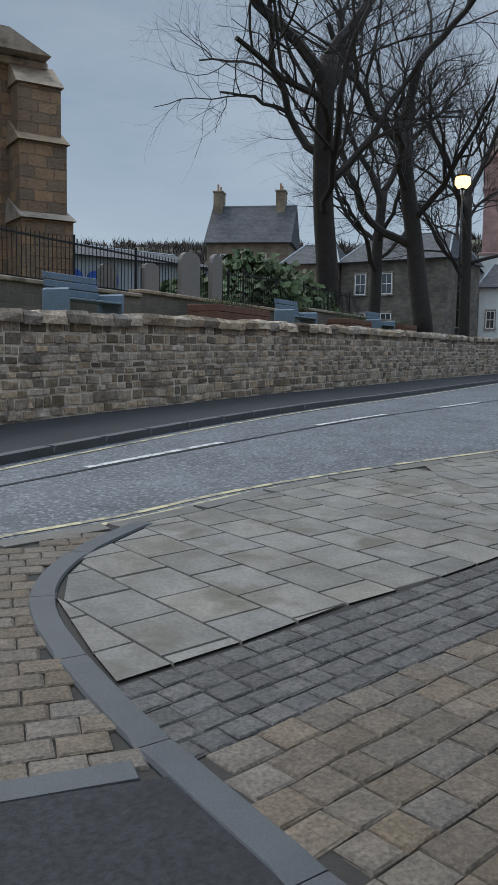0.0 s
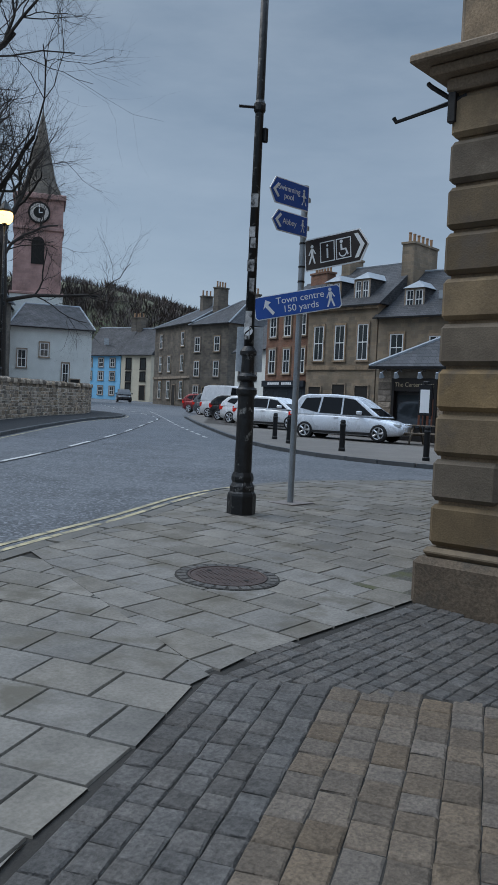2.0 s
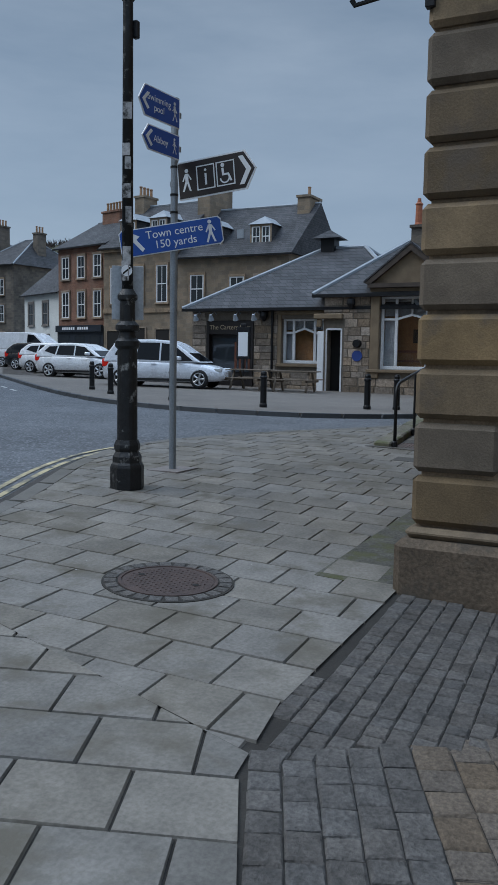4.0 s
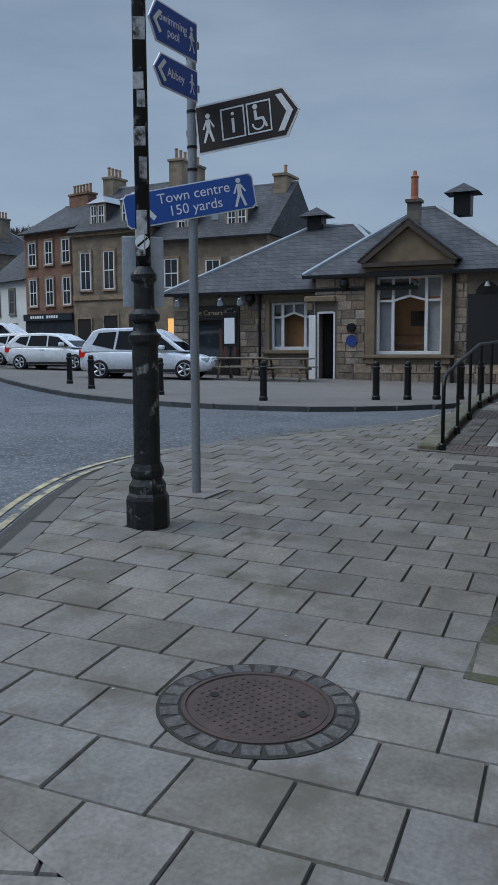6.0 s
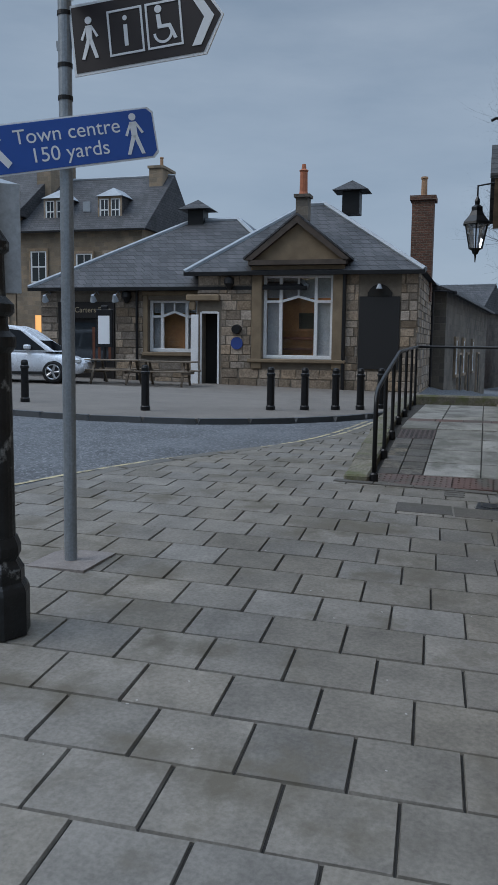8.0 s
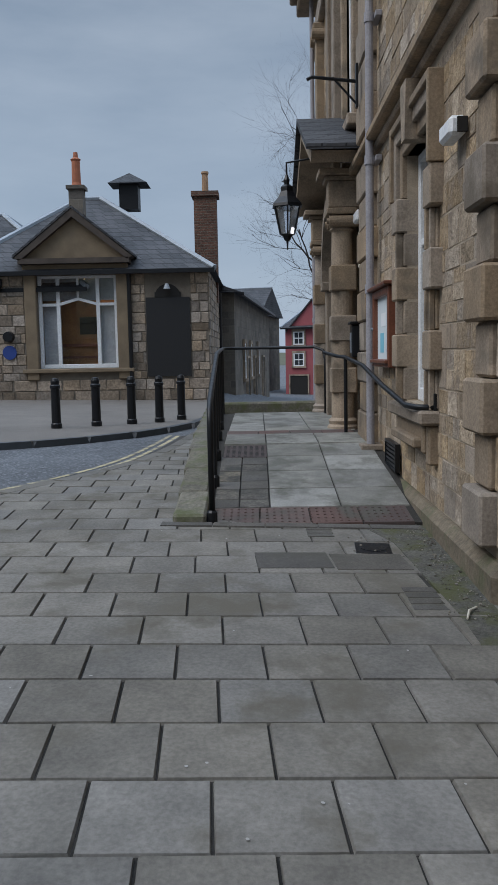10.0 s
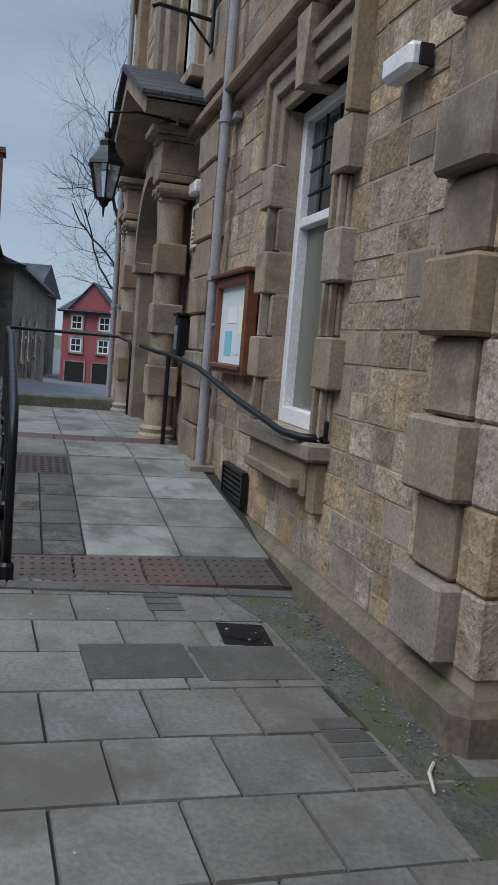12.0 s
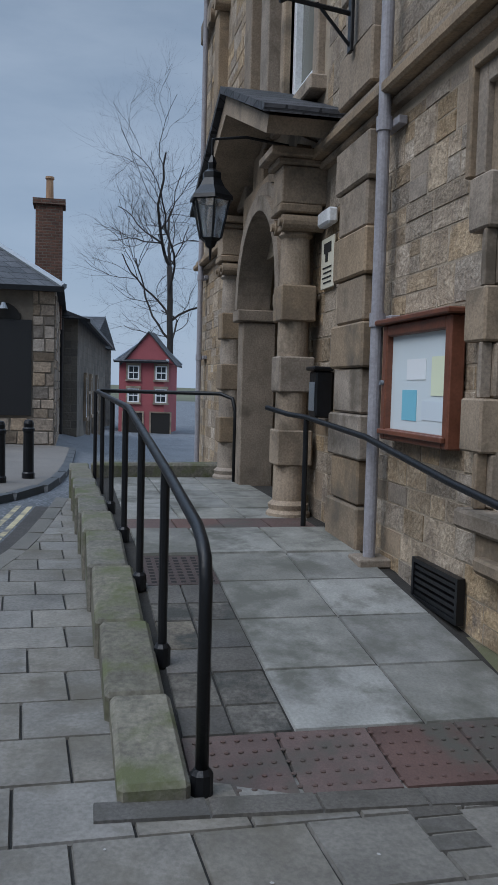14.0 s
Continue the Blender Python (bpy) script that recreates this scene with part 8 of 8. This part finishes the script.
def lay_field(ox, oy, turn, du, dv, irange, jrange, keep_right, gap, drift=0.0):
    global n_slab
    c, s = math.cos(radians(turn)), math.sin(radians(turn))
    for i in irange:
        for j in jrange:
            u, v = du * (i - 0.5), dv * (j + 0.5) + (dv / 2 if i % 2 else 0) + drift * i
            x, y = ox + u * c - v * s, oy + u * s + v * c
            cs = [(x + a * du / 2 * c - b * dv / 2 * s, y + a * du / 2 * s + b * dv / 2 * c) for a, b in ((-1, -1), (1, -1), (1, 1), (-1, 1))]
            if not any(inside(REGION, *p) for p in cs + [(x, y)]): continue
            if x > 7.12 and y < 2.3 or (x > 5.1 and y < 0.5): continue
            onside = [(p[0] > seam(p[1])) == keep_right for p in cs]
            if not any(onside) or math.hypot(x + 0.75, y - 1.34) < 0.2: continue
            lines = straddled(cs, BORDERS, x, y)
            if lines is None or (not lines and not inside(REGION, x, y)): continue
            if not all(onside):
                (ax, ay), (bx, by) = SEAM[0]; L = math.hypot(bx - ax, by - ay)
                lines.append(((ax, ay), ((ax - bx) / L, (ay - by) / L) if keep_right else ((bx - ax) / L, (by - ay) / L)))
            m = laid(x, y, turn, du - gap, dv - gap, 0.05, rng.uniform(-0.002, 0.003))
            me = rng.choice(U_SLAB)
            if lines:
                bm = cut_slab(me, m, lines)
                if len(bm.faces) > 3: part("slab", bm, M_SLAB, pavement)
                else: bm.free()
            elif n_slab < 300 and -3.5 < x < 8.5 and y < 3.4:
                piece("slab", me, pavement, m); n_slab += 1
            else:
                rest_slab.add(me, m)
lay_field(3.776, 1.495, 3.5, 0.4165, 0.415, range(-17, 29), range(-9, 12), True, 0.008, -0.0175)
lay_field(-3.29, 0.26, 22.0, 0.405, 0.46, range(-10, 12), range(-9, 9), False, 0.009)
rest_slab.done("paving_slabs", M_SLABJ, "", pavement)

# setts: a grey band, then brown blocks
rest_set, rest_brn, n_s, n_b = Stuff(), Stuff(), 0, 0
def arc_x(y):
    best = None
    for (ax, ay), (bx, by) in zip(ARC, ARC[1:]):
        if min(ay, by) <= y <= max(ay, by) and ay != by:
            v = ax + (bx - ax) * (y - ay) / (by - ay)
            best = v if best is None else max(best, v)
    return best if best is not None else -5.0
TS = 25
cs_, ss_ = math.cos(radians(TS)), math.sin(radians(TS))
def sett_field(ox, oy, turn, umin, umax, vmin, band, fan):
    global n_s, n_b
    c, s = math.cos(radians(turn)), math.sin(radians(turn))
    v = 0.3 if fan else 0.12
    while v > vmin:
        grey = fan or v > -band
        dpt = 0.105 if fan else 0.135 if grey else 0.165
        u = umin + rng.uniform(0, 0.1)
        while u < umax:
            w = rng.uniform(0.09, 0.14) if fan else rng.uniform(0.12, 0.2) if grey else rng.choice((0.16, 0.2, 0.2, 0.25))
            x, y = ox + (u + w / 2) * c - (v - dpt / 2) * s, oy + (u + w / 2) * s + (v - dpt / 2) * c
            u += w
            in_fan = x > -2.5 - 0.74 * (y + 0.15)
            if in_fan != fan or y > edge_y(x) - 0.03 or x > -0.05 or y < -8 or x < arc_x(y) + 0.05:
                continue
            m = laid(x, y, turn + rng.uniform(-2, 2), w - rng.uniform(0.002, 0.006), dpt - rng.uniform(0.001, 0.005), 0.06, rng.uniform(-0.003, 0.003) - 0.006)
            if grey:
                if n_s < 300 and y > -1.6: piece("sett", rng.choice(U_SET), pavement, m); n_s += 1
                else: rest_set.add(rng.choice(U_SET), m)
            else:
                if n_b < 300 and y > -2.4 and x > -4.6: piece("block", rng.choice(U_BRN), pavement, m); n_b += 1
                else: rest_brn.add(rng.choice(U_BRN), m)
        v -= dpt
sett_field(-2.6, -0.16, 25, -4.2, 7.5, -7.5, 0.6, False)
sett_field(-2.6, -0.16, 3, -0.5, 3.0, -7.0, 0, True)
for i in range(-30, 10):          # brown blocks beyond the kerb arc
    for j in range(0, 24):
        x, y = -5.4 + i * 0.205 + (0.1 if j % 2 else 0), -2.14 + j * 0.148
        if x > arc_x(y) - 0.05 or not inside(KIN + [(15, -12), (-14, -12), (-14, -3.4)], x, y):
            continue
        rest_brn.add(rng.choice(U_BRN), laid(x, y, rng.uniform(-1.5, 1.5), 0.198, 0.143, 0.06, rng.uniform(-0.003, 0.003)))
M_SETTJ = mat("grey_setts_joined", (0.094, 0.088, 0.082), 0.82, 0.3, 14.0, 1.0, 50, rand=0.2, speck=0.85, island=True)
M_BROWNJ = mat("brown_blocks_joined", (0.136, 0.11, 0.085), 0.85, 0.24, 12.0, 1.0, 55, rand=0.17, speck=0.85, island=True)
rest_set.done("setts", M_SETTJ, "", pavement); rest_brn.done("brown_blocks", M_BROWNJ, "", pavement)
tar = sheet("driveway", [(-14, -2.32), (-5.42, -2.3), (-5.2, -3.2), (-4.55, -5.2), (-4.0, -7.5), (-4.0, -12), (-14, -12)], M_TAR, 0.004, 0.02, 1.0, "dark tarmac of the car park entrance", "driveway")
for k in range(12):
    piece("kerb_stone", U_DK, kerb_arc, laid(-5.85 - k * 0.62, -2.24, 2, 0.615, 0.13, 0.12, 0.008))

# slabs of the ramp and terrace
U_PALE = [unit_block("slab", M_PALE, 0.01, rough=0.004, seed=100 + i) for i in range(2)]
U_SETTS = unit_block("slab", M_SETTS, 0.01, rough=0.004, seed=107)
U_TARP = unit_block("slab", mat("patched_cement", (0.12, 0.108, 0.09), 0.9, 0.4, 9.0, 0.8, 40, rand=0.2, speck=0.8, stain=(0.05, 0.05, 0.045), stain_at=0.55), 0.02, rough=0.01, seed=108)
U_RED = unit_block("slab", M_REDS, 0.01, rough=0.004, seed=104)
def ramp_slab(x0, x1, y0, y1, me):
    xm = (x0 + x1) / 2; s = math.degrees(math.atan2(ramp_z(x1) - ramp_z(x0), x1 - x0))
    piece("slab", me, terrace, Matrix.Translation((xm, (y0 + y1) / 2, ramp_z(xm))) @ pose(0, 0, 0, 0, -s, 0) @ Matrix.Diagonal((x1 - x0 - 0.008, y1 - y0 - 0.008, 0.05, 1)))
ys = [0.4, 1.0, 1.62, 2.12]
for k in range(4):
    ramp_slab(6.87, 7.36, 0.45 + k * 0.42, 0.87 + k * 0.42, U_RED)
    ramp_slab(10.95, 11.5, 0.45 + k * 0.42, 0.87 + k * 0.42, U_RED)
x = 7.36
for w in (0.62, 0.7, 0.68, 0.62, 0.97):
    for (y0, y1) in zip(ys, ys[1:]):
        if y0 > 1.5 and 9.3 < x + w / 2 < 10.0: continue
        if y0 > 1.5 and x < 9:      # patched and stained pieces along the rail
            xs_ = [x, x + w * 0.42, min(x + w, 10.95)]
            for q, (xa, xb) in enumerate(zip(xs_, xs_[1:])):
                ramp_slab(xa, xb, y0, y0 + 0.27, (U_SETTS, U_TARP, U_TARP, U_SETTS)[(q + int(x * 10)) % 4]); ramp_slab(xa, xb, y0 + 0.27, y1, (U_TARP, U_SETTS)[(q + int(x * 7)) % 2])
        else:
            ramp_slab(x, min(x + w, 10.95), y0, y1, rng.choice(U_PALE))
    x += w
x = 11.5
while x < 15:
    for (y0, y1) in zip(ys, ys[1:]):
        ramp_slab(x, min(x + 0.7, 15.0), y0, y1, rng.choice(U_PALE))
    x += 0.7
grate = thing("floor_grate", "perforated iron grate set in the ramp", "grate", Matrix.Translation((9.62, 1.86, ramp_z(9.62))) @ pose(0, 0, 0, 0, -5.6, 0))
bm = boxes((-0.32, 0.32, -0.24, 0.24, -0.03, 0.002)); part("plate", bm, M_RUST, grate)
bm = bmesh.new()
for i in range(-4, 5):
    for j in range(-3, 4):
        box(bm, i * 0.065 - 0.018, i * 0.065 + 0.018, j * 0.065 - 0.018, j * 0.065 + 0.018, 0.0025, 0.003)
ob = part("perforation", bm, M_DARK, grate); ob["kind"] = "stuff"
drain = thing("drain_cover", "small square black iron drain cover in the footway", "drain cover", on_ground(6.12, 0.9, -4) @ Matrix.Scale(0.8, 4))
part("frame", boxes((-0.19, 0.19, -0.16, 0.16, -0.03, 0.006), bev=0.004), M_IRON, drain)
part("grid", turned(bmesh.new(), [(0.12, 0.006), (0.12, 0.011), (0.1, 0.012)], 20), M_IRON, drain)
M_CHAN = mat("stained_cement", (0.1, 0.096, 0.082), 0.9, 0.4, 7, 1.0, 45, speck=0.9, stain=(0.075, 0.078, 0.035), stain_at=0.52)
gut = sheet("wall_channel", [(4.7, 0.38), (7.0, 0.38), (7.0, 0.95), (6.3, 0.72), (4.7, 0.62)], M_CHAN, 0.004, 0.03, 0.5, "cement channel along the foot of the wall", "gutter")
chan = sheet("mossy_edge", [(0.0, 0.02), (4.72, 0.02), (4.72, 0.62), (0.0, 0.6)], M_CHAN, 0.002, 0.03, 0.6, "mossy cement strip along the foot of the building", "pavement")

for k in range(5):      # flush border in front of the ramp
    piece("slab", U_SETTS, terrace, on_ground(6.8, 0.62 + k * 0.42, 0, 0.012) @ Matrix.Diagonal((0.13, 0.415, 0.05, 1)))

# darker relaid slabs and brick patches beside the ramp
for k in range(2):
    piece("slab", U_SETTS, pavement, laid(5.75, 0.97 + k * 0.52, 4, 0.40, 0.51, 0.05, 0.005))
U_BRK = unit_block("brick", M_SETTS, 0.05, rough=0.02, seed=120)
for cx, cy in ((6.66, 1.25), (4.97, 0.76)):
    for k in range(4):
        piece("brick", U_BRK, pavement, laid(cx + (k - 1.5) * 0.11, cy, 4, 0.1, 0.215, 0.06, 0.006))
r = random.Random(50)
bm = bmesh.new()
for k in range(46):       # trodden gum
    x, y = r.uniform(-1.0, 6.6), r.uniform(0.8, 3.2)
    m = on_ground(x, y, r.uniform(0, 90), 0.0045); s = r.uniform(0.004, 0.009)
    bm.faces.new([bm.verts.new(m @ Vector((s * math.cos(a * 1.05), s * 0.8 * math.sin(a * 1.05), 0))) for a in range(6)])
tagged(part("gum_spots", bm, plain("pale_gum", (0.32, 0.31, 0.29), 0.8)), "pale spots of trodden gum on the paving slabs", "litter", kind="stuff")

# loose grit and pebbles gathered at the foot of the wall, and a fallen twig
r = random.Random(77)
grit = bmesh.new()
for k in range(520):
    x = r.uniform(4.6, 7.3)
    y = 0.41 + abs(r.gauss(0, 0.09)) if k < 330 else r.uniform(0.42, 1.05)
    if y > 0.7 and not 5.9 < x < 6.9: continue
    s = r.uniform(0.003, 0.008) if k % 12 else r.uniform(0.009, 0.015)
    m = on_ground(x, y, r.uniform(0, 180), 0.006 + s * 0.3) @ Matrix.Diagonal((s, s * r.uniform(0.6, 1), s * 0.6, 1))
    bmesh.ops.create_icosphere(grit, subdivisions=1, radius=1.0, matrix=m)
tagged(part("grit", grit, mat("grit_stone", (0.16, 0.145, 0.12), 0.9, 0.5, 30, 0.5, 80, island=True, rand=0.6)), "loose grit and small pebbles along the wall", "gravel", kind="stuff")
bm = bmesh.new(); tube(bm, [on_ground(4.8, 0.5, 0, 0.014).translation, on_ground(4.72, 0.56, 0, 0.02).translation, on_ground(4.6, 0.6, 0, 0.014).translation], [0.007, 0.008, 0.006], 6)
tagged(part("twig", bm, plain("bleached_wood", (0.5, 0.46, 0.38), 0.8)), "short bleached twig lying on the mossy edge", "twig")
dome = bmesh.new()
for i in range(5):
    for k in range(27):
        x, y = 6.93 + i * 0.092, 0.5 + k * 0.0605
        turned_at = Matrix.Translation((x, y, ramp_z(x) + 0.002)) @ Matrix.Diagonal((0.014, 0.014, 0.005, 1))
        bmesh.ops.create_icosphere(dome, subdivisions=1, radius=1.0, matrix=turned_at)
ob = part("blisters", dome, M_REDS, terrace); ob["kind"] = "stuff"
